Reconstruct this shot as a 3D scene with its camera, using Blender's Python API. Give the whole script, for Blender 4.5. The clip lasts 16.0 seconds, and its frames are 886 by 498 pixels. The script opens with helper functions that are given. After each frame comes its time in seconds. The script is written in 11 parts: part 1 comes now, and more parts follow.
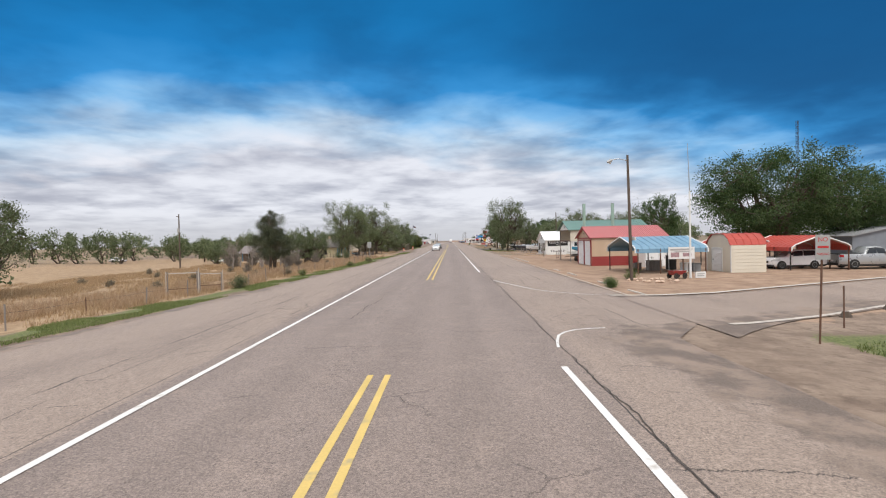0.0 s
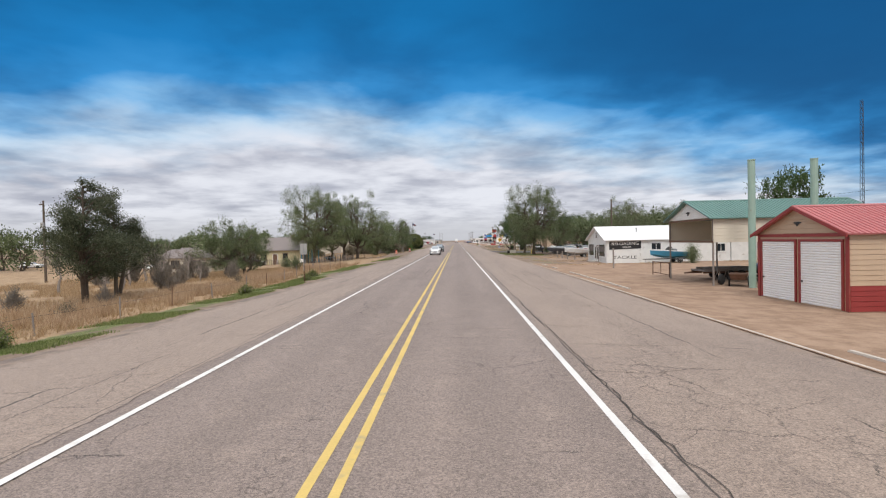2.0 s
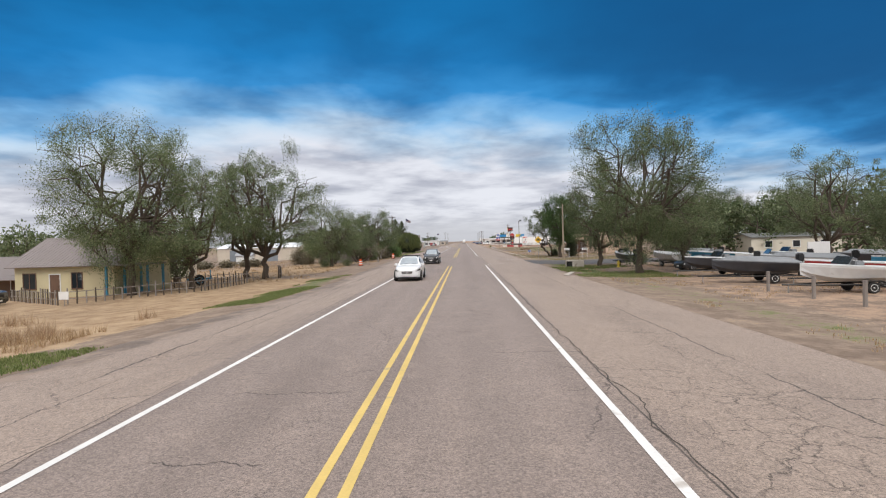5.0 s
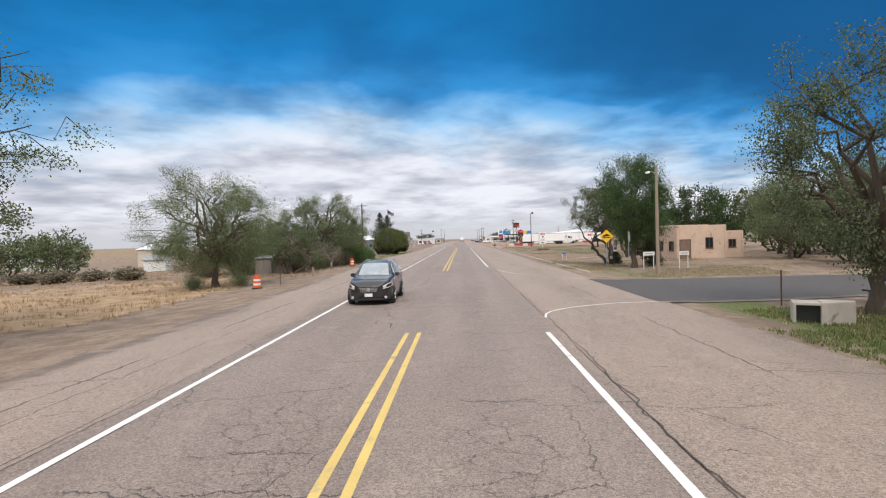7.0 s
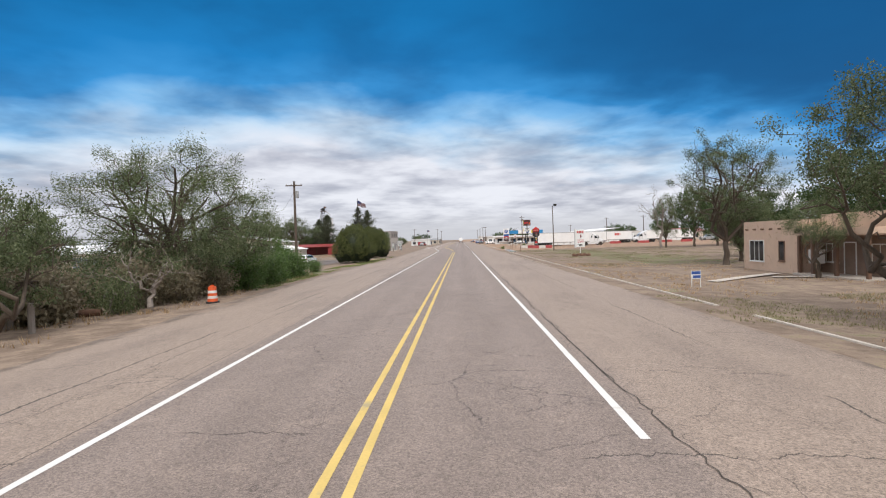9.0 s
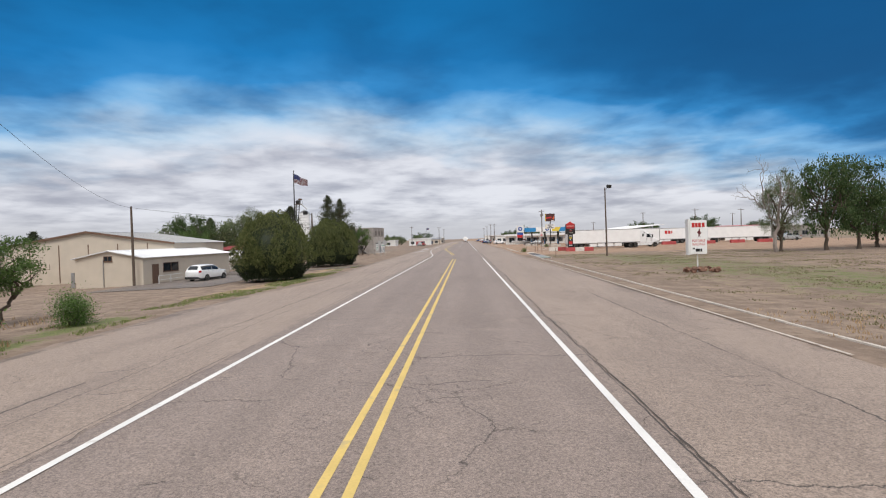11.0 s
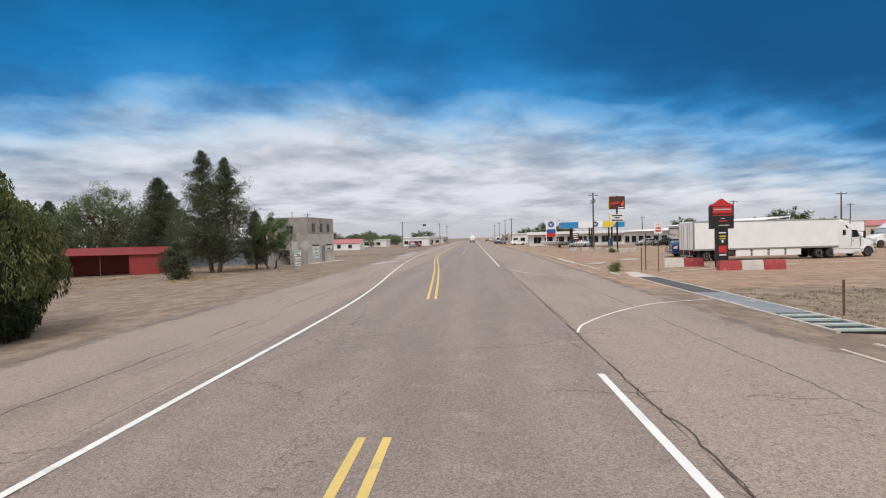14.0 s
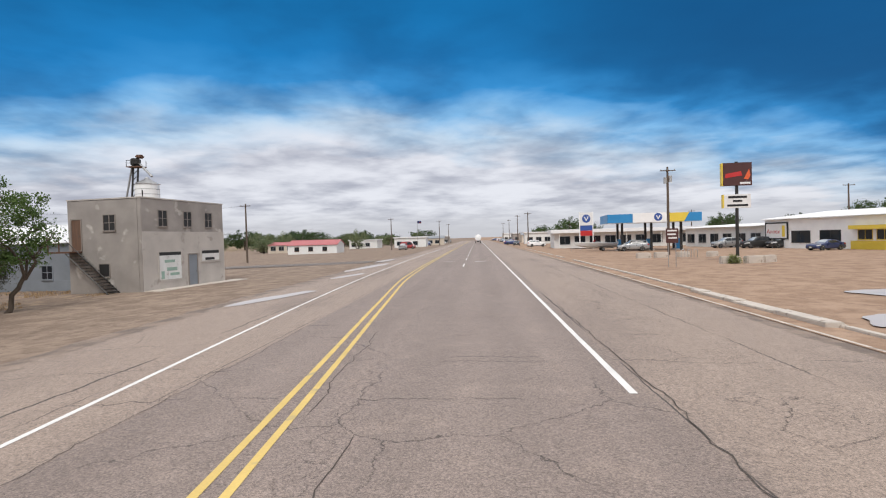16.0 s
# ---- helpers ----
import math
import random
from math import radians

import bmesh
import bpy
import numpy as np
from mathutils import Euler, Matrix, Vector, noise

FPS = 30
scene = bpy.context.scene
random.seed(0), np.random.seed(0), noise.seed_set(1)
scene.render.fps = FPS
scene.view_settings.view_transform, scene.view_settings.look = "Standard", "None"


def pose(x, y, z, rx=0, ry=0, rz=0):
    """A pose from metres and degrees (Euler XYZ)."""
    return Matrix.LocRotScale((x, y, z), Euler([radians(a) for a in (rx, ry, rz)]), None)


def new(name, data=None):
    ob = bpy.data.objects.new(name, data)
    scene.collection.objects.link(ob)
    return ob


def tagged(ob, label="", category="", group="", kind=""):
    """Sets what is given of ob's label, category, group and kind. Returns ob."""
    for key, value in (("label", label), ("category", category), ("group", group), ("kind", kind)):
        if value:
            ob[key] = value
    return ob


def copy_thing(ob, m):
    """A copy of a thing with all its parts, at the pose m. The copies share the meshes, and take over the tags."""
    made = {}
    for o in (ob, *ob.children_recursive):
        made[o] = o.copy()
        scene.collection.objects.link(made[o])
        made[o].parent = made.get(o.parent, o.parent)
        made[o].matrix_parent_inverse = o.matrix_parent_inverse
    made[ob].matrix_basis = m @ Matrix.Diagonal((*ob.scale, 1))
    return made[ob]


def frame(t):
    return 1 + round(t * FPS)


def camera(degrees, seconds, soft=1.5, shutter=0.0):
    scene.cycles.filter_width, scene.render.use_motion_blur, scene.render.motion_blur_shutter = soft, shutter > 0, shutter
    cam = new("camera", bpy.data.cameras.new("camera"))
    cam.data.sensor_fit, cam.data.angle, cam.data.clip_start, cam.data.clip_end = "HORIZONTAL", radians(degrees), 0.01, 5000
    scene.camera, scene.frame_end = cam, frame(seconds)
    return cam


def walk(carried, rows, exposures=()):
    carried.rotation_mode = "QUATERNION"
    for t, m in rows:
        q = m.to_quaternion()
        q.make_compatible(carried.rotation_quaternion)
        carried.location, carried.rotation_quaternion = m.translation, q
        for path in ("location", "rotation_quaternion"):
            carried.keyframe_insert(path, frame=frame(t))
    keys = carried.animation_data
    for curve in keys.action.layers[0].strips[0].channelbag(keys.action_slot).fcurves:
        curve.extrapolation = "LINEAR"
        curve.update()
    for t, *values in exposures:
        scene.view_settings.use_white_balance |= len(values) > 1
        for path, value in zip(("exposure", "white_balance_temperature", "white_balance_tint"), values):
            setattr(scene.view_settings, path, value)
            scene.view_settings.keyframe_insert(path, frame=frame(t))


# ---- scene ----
cam = camera(82.5, 16.0, soft=1.15)
PATH = [
    (0, pose(1.449, 4.700, 2.607, 89.01, 1.24, 0.88)),
    (0.5, pose(1.456, 13.785, 2.607, 89.03, 1.17, 0.95)),
    (1, pose(1.465, 22.857, 2.607, 89.03, 1.27, 1.13)),
    (1.5, pose(1.474, 31.955, 2.607, 89.01, 1.30, 1.35)),
    (2, pose(1.482, 41.121, 2.607, 89.02, 1.25, 1.51)),
    (2.5, pose(1.490, 50.366, 2.607, 89.04, 1.42, 1.82)),
    (3, pose(1.495, 59.667, 2.607, 89.10, 1.60, 2.14)),
    (3.5, pose(1.498, 69.016, 2.607, 89.15, 1.60, 2.37)),
    (4, pose(1.498, 78.403, 2.607, 89.14, 1.57, 2.43)),
    (4.2, pose(1.496, 82.166, 2.607, 89.20, 1.52, 2.47)),
    (6.3, pose(1.444, 122.129, 2.607, 88.86, 1.65, 2.17)),
    (6.5, pose(1.437, 126.006, 2.607, 88.83, 1.66, 2.19)),
    (7, pose(1.423, 135.746, 2.607, 88.87, 1.60, 2.12)),
    (7.5, pose(1.412, 145.511, 2.607, 88.96, 1.48, 2.01)),
    (8, pose(1.406, 155.245, 2.607, 88.90, 1.57, 2.01)),
    (8.5, pose(1.405, 164.918, 2.607, 88.93, 1.77, 1.94)),
    (9, pose(1.411, 174.563, 2.607, 88.95, 1.77, 1.99)),
    (9.2, pose(1.414, 178.423, 2.607, 88.91, 1.75, 1.88)),
    (11.3, pose(1.445, 219.750, 2.607, 88.87, 1.62, 2.59)),
    (11.5, pose(1.444, 223.707, 2.607, 88.87, 1.57, 2.61)),
    (12, pose(1.437, 233.461, 2.607, 88.84, 1.53, 2.73)),
    (12.5, pose(1.421, 243.008, 2.607, 88.82, 1.52, 2.88)),
    (13, pose(1.399, 252.418, 2.607, 88.83, 1.42, 3.04)),
    (13.5, pose(1.372, 261.725, 2.607, 88.90, 1.44, 3.15)),
    (14, pose(1.341, 270.964, 2.607, 88.77, 1.39, 3.29)),
    (14.5, pose(1.309, 280.110, 2.607, 88.69, 1.41, 3.36)),
    (15, pose(1.276, 289.156, 2.607, 88.67, 1.55, 3.46)),
    (15.5, pose(1.244, 298.162, 2.607, 88.69, 1.60, 3.64)),
    (16, pose(1.214, 307.188, 2.607, 88.75, 1.59, 3.86)),
]
walk(cam, PATH, exposures=((0, 0.06), (2, 0.0), (4, -0.05), (6.5, 0.14), (9, 0.08), (11.5, -0.08), (13, -0.12), (14.5, -0.08), (16, 0.0)))

# ---- world, sun ----
SUN_EL, SUN_AZ = radians(52), radians(176)
world = bpy.data.worlds.new("overcast_sky")
scene.world = world
world.use_nodes = True


def build_world():
    nt = world.node_tree
    nt.nodes.clear()
    N, L = nt.nodes.new, nt.links.new

    def math_node(op, a, b=None, clamp=False):
        n = N("ShaderNodeMath")
        n.operation, n.use_clamp = op, clamp
        for k, v in enumerate((a, b)):
            if v is None:
                continue
            if isinstance(v, (int, float)):
                n.inputs[k].default_value = v
            else:
                L(v, n.inputs[k])
        return n.outputs[0]

    def step(v, lo, hi):
        n = N("ShaderNodeMapRange")
        n.interpolation_type = "SMOOTHSTEP"
        n.inputs["From Min"].default_value, n.inputs["From Max"].default_value = lo, hi
        L(v, n.inputs["Value"])
        return n.outputs["Result"]

    def mix(f, a, b):
        n = N("ShaderNodeMix")
        n.data_type = "RGBA"
        for k, v in ((0, f), (6, a), (7, b)):
            if isinstance(v, (tuple, float, int)):
                n.inputs[k].default_value = (*v, 1) if isinstance(v, tuple) else v
            else:
                L(v, n.inputs[k])
        return n.outputs[2]

    tc = N("ShaderNodeTexCoord")
    sep = N("ShaderNodeSeparateXYZ")
    L(tc.outputs["Generated"], sep.inputs[0])
    x, y, z = sep.outputs

    # a flat cloud deck: places on it are the view's way cut by a level plane
    far = math_node("MAXIMUM", math_node("ADD", z, 0.13), 0.05)
    plane = N("ShaderNodeCombineXYZ")
    L(math_node("DIVIDE", x, far), plane.inputs[0])
    L(math_node("DIVIDE", y, far), plane.inputs[1])

    def cloud(scale, stretch, turn, detail, rough, shift=0.0, warp=0.4):
        m = N("ShaderNodeMapping")
        m.inputs["Scale"].default_value = (1.0, stretch, 1.0)
        m.inputs["Rotation"].default_value = (0, 0, radians(turn))
        m.inputs["Location"].default_value = (shift, shift * 0.7, shift * 0.3)
        L(plane.outputs[0], m.inputs[0])
        n = N("ShaderNodeTexNoise")
        n.inputs["Scale"].default_value, n.inputs["Detail"].default_value, n.inputs["Roughness"].default_value = scale, detail, rough
        n.inputs["Distortion"].default_value = warp
        L(m.outputs[0], n.inputs["Vector"])
        return n.outputs["Fac"]

    big = cloud(0.7, 1.0, 0, 3, 0.5, 3.1)
    lumps = cloud(1.7, 1.1, 12, 6, 0.54, 1.7, 0.15)
    wisps = cloud(2.6, 1.0, -20, 4, 0.5, 5.3, 0.3)
    fine = cloud(6.0, 1.0, -25, 3, 0.5, 8.8, 0.2)
    lump = math_node("ADD", math_node("ADD", math_node("MULTIPLY", big, 0.26), math_node("MULTIPLY", lumps, 0.42)), math_node("ADD", math_node("MULTIPLY", wisps, 0.2), math_node("MULTIPLY", fine, 0.12)))
    deck = mix(step(lump, 0.36, 0.60), (0.42, 0.435, 0.52), (0.83, 0.845, 0.915))
    # paler haze along the horizon
    deck = mix(step(z, 0.0, 0.07), (0.60, 0.61, 0.66), deck)
    # the windscreen's blue tint, put into the upper sky's colour: its lower edge sinks towards both sides, more to +x
    sag = N("ShaderNodeFloatCurve")
    pts = sag.mapping.curves[0].points
    for k, (a, b) in enumerate(((0.0, 0.11), (0.17, 0.205), (0.33, 0.255), (0.5, 0.24), (0.66, 0.185), (0.76, 0.14), (0.86, 0.09), (1.0, 0.035))):
        if k in (0, 7):
            p = pts[0 if k == 0 else len(pts) - 1]
            p.location = (a, b)
        else:
            pts.new(a, b)
    sag.mapping.update()
    L(math_node("ADD", math_node("MULTIPLY", x, 0.5), 0.5), sag.inputs["Value"])
    edge = math_node("SUBTRACT", z, sag.outputs[0])
    edge = math_node("ADD", edge, math_node("MULTIPLY", math_node("SUBTRACT", big, 0.5), -0.10))
    edge = math_node("ADD", edge, math_node("MULTIPLY", math_node("SUBTRACT", wisps, 0.5), -0.09))
    blue = N("ShaderNodeValToRGB")
    e = blue.color_ramp.elements
    e[0].position, e[0].color = 0.0, (1, 1, 1, 1)
    e[1].position, e[1].color = 1.0, (0.004, 0.225, 0.56, 1)
    for a, c in ((0.2, (0.70, 0.88, 1.0)), (0.36, (0.28, 0.62, 0.95)), (0.52, (0.045, 0.36, 0.78)), (0.72, (0.010, 0.265, 0.65))):
        q = e.new(a)
        q.color = (*c, 1)
    rise = N("ShaderNodeMapRange")
    rise.inputs["From Min"].default_value, rise.inputs["From Max"].default_value = -0.10, 0.15
    L(edge, rise.inputs["Value"])
    L(rise.outputs[0], blue.inputs[0])
    soft = mix(math_node("MULTIPLY", step(edge, -0.02, 0.12), 0.45), deck, (0.74, 0.74, 0.76))
    seen = N("ShaderNodeMix")
    seen.data_type, seen.blend_type = "RGBA", "MULTIPLY"
    seen.inputs[0].default_value = 1.0
    L(soft, seen.inputs[6])
    L(blue.outputs[0], seen.inputs[7])
    ahead = step(y, 0.42, 0.64)
    # the tint's darker part towards +x, also put into the sky colour
    seen = mix(math_node("MULTIPLY", math_node("MULTIPLY", step(edge, 0.0, 0.1), step(x, -0.15, 0.45)), 0.82), seen.outputs[2], (0.001, 0.078, 0.235))
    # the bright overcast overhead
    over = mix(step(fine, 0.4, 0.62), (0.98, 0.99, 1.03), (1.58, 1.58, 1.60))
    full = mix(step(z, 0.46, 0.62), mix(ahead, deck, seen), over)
    sky = N("ShaderNodeTexSky")
    sky.sky_type, sky.sun_disc = "NISHITA", False
    sky.sun_elevation, sky.sun_rotation = SUN_EL, SUN_AZ
    back_sky, back_cloud, both, out = N("ShaderNodeBackground"), N("ShaderNodeBackground"), N("ShaderNodeMixShader"), N("ShaderNodeOutputWorld")
    L(sky.outputs[0], back_sky.inputs[0])
    back_sky.inputs[1].default_value = 0.08
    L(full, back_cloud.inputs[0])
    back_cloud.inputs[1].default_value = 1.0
    both.inputs[0].default_value = 0.93
    L(back_sky.outputs[0], both.inputs[1])
    L(back_cloud.outputs[0], both.inputs[2])
    L(both.outputs[0], out.inputs[0])


build_world()
sun_data = bpy.data.lights.new("sun", "SUN")
sun_data.energy, sun_data.angle, sun_data.color = 1.9, radians(24), (1.0, 0.955, 0.90)
sun = new("sun", sun_data)
sun.matrix_world = pose(0, 0, 60, 38, 0, 4)

# ---- mesh helpers ----


def box(x0, x1, y0, y1, z0, z1):
    v = [(x, y, z) for z in (z0, z1) for y in (y0, y1) for x in (x0, x1)]
    return v, [(0, 2, 3, 1), (4, 5, 7, 6), (0, 1, 5, 4), (2, 6, 7, 3), (0, 4, 6, 2), (1, 3, 7, 5)]


def tube(pts, radii, n=8, caps=True):
    """A tapered tube along points."""
    pts = [Vector(p) for p in pts]
    if isinstance(radii, (int, float)):
        radii = [radii] * len(pts)
    v, f = [], []
    side = None
    for i, p in enumerate(pts):
        d = (pts[min(i + 1, len(pts) - 1)] - pts[max(i - 1, 0)]).normalized()
        if side is None:
            side = d.cross(Vector((0, 0, 1)) if abs(d.z) < 0.9 else Vector((1, 0, 0))).normalized()
        else:
            side = (side - d * side.dot(d)).normalized()
        up = d.cross(side)
        for k in range(n):
            a = 2 * math.pi * k / n
            v.append(tuple(p + (side * math.cos(a) + up * math.sin(a)) * radii[i]))
    for i in range(len(pts) - 1):
        for k in range(n):
            f.append((i * n + k, i * n + (k + 1) % n, (i + 1) * n + (k + 1) % n, (i + 1) * n + k))
    if caps:
        f.append(tuple(range(n - 1, -1, -1)))
        f.append(tuple((len(pts) - 1) * n + k for k in range(n)))
    return v, f


def cyl(x, y, z0, z1, r, n=12, r2=None):
    return tube([(x, y, z0), (x, y, z1)], [r, r if r2 is None else r2], n)


def rod(p, q, r, n=6):
    return tube([p, q], r, n)


def prism(profile, axis, a, b):
    """A closed outline (two coordinates a point) drawn out along an axis; the outline's coordinates are the other two axes in order."""
    v = []
    for t in (a, b):
        for p, q in profile:
            v.append({"x": (t, p, q), "y": (p, t, q), "z": (p, q, t)}[axis])
    n = len(profile)
    f = [tuple(range(n)), tuple(range(2 * n - 1, n - 1, -1))]
    f += [(k, n + k, n + (k + 1) % n, (k + 1) % n) for k in range(n)]
    return v, f


def lathe(profile, n=20, axis="y"):
    """Rings of (radius, place along the axis), closed at both ends."""
    v, f = [], []
    for r, t in profile:
        for k in range(n):
            a = 2 * math.pi * k / n
            c, s = r * math.cos(a), r * math.sin(a)
            v.append({"y": (c, t, s), "z": (c, s, t), "x": (t, c, s)}[axis])
    for i in range(len(profile) - 1):
        for k in range(n):
            f.append((i * n + k, i * n + (k + 1) % n, (i + 1) * n + (k + 1) % n, (i + 1) * n + k))
    f.append(tuple(range(n)))
    f.append(tuple((len(profile) - 1) * n + k for k in range(n)))
    return v, f


def moved(shape, m):
    return [tuple(m @ Vector(p)) for p in shape[0]], shape[1]


def loft(rings, caps=True):
    n = len(rings[0])
    v = [p for r in rings for p in r]
    f = [(i * n + k, i * n + (k + 1) % n, (i + 1) * n + (k + 1) % n, (i + 1) * n + k) for i in range(len(rings) - 1) for k in range(n)]
    if caps:
        f += [tuple(range(n - 1, -1, -1)), tuple((len(rings) - 1) * n + k for k in range(n))]
    return v, f


def mesh_of(name, shapes, material, bevel=0.0, smooth=False):
    v, f = [], []
    for sv, sf in shapes:
        o = len(v)
        v.extend(sv)
        f.extend(tuple(i + o for i in face) for face in sf)
    me = bpy.data.meshes.new(name)
    me.from_pydata(v, [], f)
    bm = bmesh.new()
    bm.from_mesh(me)
    bmesh.ops.recalc_face_normals(bm, faces=bm.faces)
    if bevel:
        sharp = [e for e in bm.edges if len(e.link_faces) == 2 and e.calc_face_angle(0) > 0.5]
        bmesh.ops.bevel(bm, geom=sharp, offset=bevel, segments=2, affect="EDGES", clamp_overlap=True)
    bm.to_mesh(me)
    bm.free()
    if smooth:
        me.shade_smooth()
        me.set_sharp_from_angle(angle=1.1)
    me.materials.append(material)
    return me


def mk(name, material, parent, *shapes, label="", bevel=0.0, smooth=False):
    """One part: shapes joined into one mesh under its thing."""
    ob = new(name, mesh_of(name, shapes, material, bevel, smooth))
    ob.parent = parent
    return tagged(ob, label)


def part(name, me, parent, label=""):
    """One part on mesh data that exists."""
    ob = new(name, me)
    ob.parent = parent
    return tagged(ob, label)


def gz(x, y=0.0):
    """The height of the ground: a crowned road, lower verges, flatter towards the town."""
    return float(np.interp(x, [-200, -60, -20, -14, -8, -4, 4, 8, 12, 16, 200], [-2.4, -2.1, -1.0, -0.8, -0.3, 0, 0, -0.22, -0.5, -0.65, -0.65]) * np.interp(y, [285, 340], [1, 0.5]))


def thing(name, x, y, label, category, rz=0.0, group="", z=None):
    """A top-level thing: an empty at its base on the ground."""
    ob = new(name)
    ob.empty_display_size = 0.3
    ob.matrix_world = pose(x, y, gz(x, y) if z is None else z, 0, 0, rz)
    return tagged(ob, label, category, group)


def at(x, y, rz=0.0, s=1.0, dz=0.0):
    m = pose(x, y, gz(x, y) + dz, 0, 0, rz)
    sx, sy, sz = (s, s, s) if isinstance(s, (int, float)) else s
    return m @ Matrix.Diagonal((sx, sy, sz, 1))


def sheet(name, material, fn, nu, nv, label, category, kind="structure", smooth=True):
    """A grid surface from fn(u, v) with u, v from 0 to 1."""
    v = [fn(i / nu, j / nv) for j in range(nv + 1) for i in range(nu + 1)]
    w = nu + 1
    f = [(j * w + i, j * w + i + 1, (j + 1) * w + i + 1, (j + 1) * w + i) for j in range(nv) for i in range(nu)]
    me = bpy.data.meshes.new(name)
    me.from_pydata(v, [], f)
    if smooth:
        me.shade_smooth()
    me.materials.append(material)
    return tagged(new(name, me), label, category, kind=kind)


def lettering(name, words, material, parent, m, size, depth=0.004, align="CENTER", squeeze=1.0):
    """Words as a mesh, with the built-in font; m puts the text's plane (x right, y up) into the parent."""
    cu = bpy.data.curves.new(name, "FONT")
    cu.body, cu.size, cu.extrude, cu.align_x, cu.align_y = words, size, depth, align, "CENTER"
    ob = bpy.data.objects.new(name, cu)
    scene.collection.objects.link(ob)
    me = bpy.data.meshes.new_from_object(ob)
    bpy.data.objects.remove(ob)
    me.transform(m @ Matrix.Diagonal((squeeze, 1, 1, 1)))
    me.materials.append(material)
    return part(name, me, parent)


# ---- materials ----


def material(name, color, rough=0.7, metal=0.0, vary=0.25, scale=3.0, fine=40.0, bump=0.15, stain=None, stain_at=0.6, spec=0.5, coat=0.0, streak=False, alpha_like=False, random_tone=0.0):
    """A worn surface: a base colour varied at two scales, an optional stain and fine relief."""
    m = bpy.data.materials.new(name)
    m.use_nodes = True
    nt = m.node_tree
    N, L = nt.nodes.new, nt.links.new
    b = nt.nodes["Principled BSDF"]
    tc = N("ShaderNodeTexCoord")
    vec = tc.outputs["Object"]
    if streak:
        mp = N("ShaderNodeMapping")
        mp.inputs["Scale"].default_value = (3, 3, 0.35)
        L(vec, mp.inputs[0])
        vec = mp.outputs[0]

    def noise_tex(s, detail=5):
        n = N("ShaderNodeTexNoise")
        n.inputs["Scale"].default_value, n.inputs["Detail"].default_value = s, detail
        L(vec, n.inputs["Vector"])
        return n.outputs["Fac"]

    def ramp(v, lo, hi):
        r = N("ShaderNodeMapRange")
        r.inputs["From Min"].default_value, r.inputs["From Max"].default_value = lo, hi
        L(v, r.inputs["Value"])
        return r.outputs["Result"]

    def mixed(f, a, c):
        n = N("ShaderNodeMix")
        n.data_type = "RGBA"
        for k, v in ((0, f), (6, a), (7, c)):
            if isinstance(v, tuple):
                n.inputs[k].default_value = (*v, 1)
            elif isinstance(v, float):
                n.inputs[k].default_value = v
            else:
                L(v, n.inputs[k])
        return n.outputs[2]

    wide, small = noise_tex(scale), noise_tex(fine, 3)
    dark = tuple(c * (1 - vary) for c in color)
    lite = tuple(min(1.0, c * (1 + vary * 0.6)) for c in color)
    col = mixed(ramp(wide, 0.3, 0.7), dark, lite)
    sp = mixed(ramp(small, 0.3, 0.7), dark, lite)
    col = mixed(0.35, col, sp)
    if stain:
        col = mixed(ramp(noise_tex(scale * 1.7, 7), stain_at, stain_at + 0.12), col, stain)
    if random_tone:
        oi = N("ShaderNodeObjectInfo")
        hsv = N("ShaderNodeHueSaturation")
        L(col, hsv.inputs["Color"])
        mr = N("ShaderNodeMapRange")
        mr.inputs["To Min"].default_value, mr.inputs["To Max"].default_value = 1 - random_tone, 1 + random_tone
        L(oi.outputs["Random"], mr.inputs["Value"])
        L(mr.outputs[0], hsv.inputs["Value"])
        col = hsv.outputs[0]
    L(col, b.inputs["Base Color"])
    b.inputs["Metallic"].default_value = metal
    b.inputs["Specular IOR Level"].default_value = spec
    b.inputs["Coat Weight"].default_value = coat
    rr = N("ShaderNodeMapRange")
    rr.inputs["To Min"].default_value, rr.inputs["To Max"].default_value = max(0.02, rough - 0.12), min(1.0, rough + 0.12)
    L(wide, rr.inputs["Value"])
    L(rr.outputs[0], b.inputs["Roughness"])
    if bump:
        bp = N("ShaderNodeBump")
        bp.inputs["Strength"].default_value, bp.inputs["Distance"].default_value = bump, 0.02
        L(small, bp.inputs["Height"])
        L(bp.outputs[0], b.inputs["Normal"])
    return m


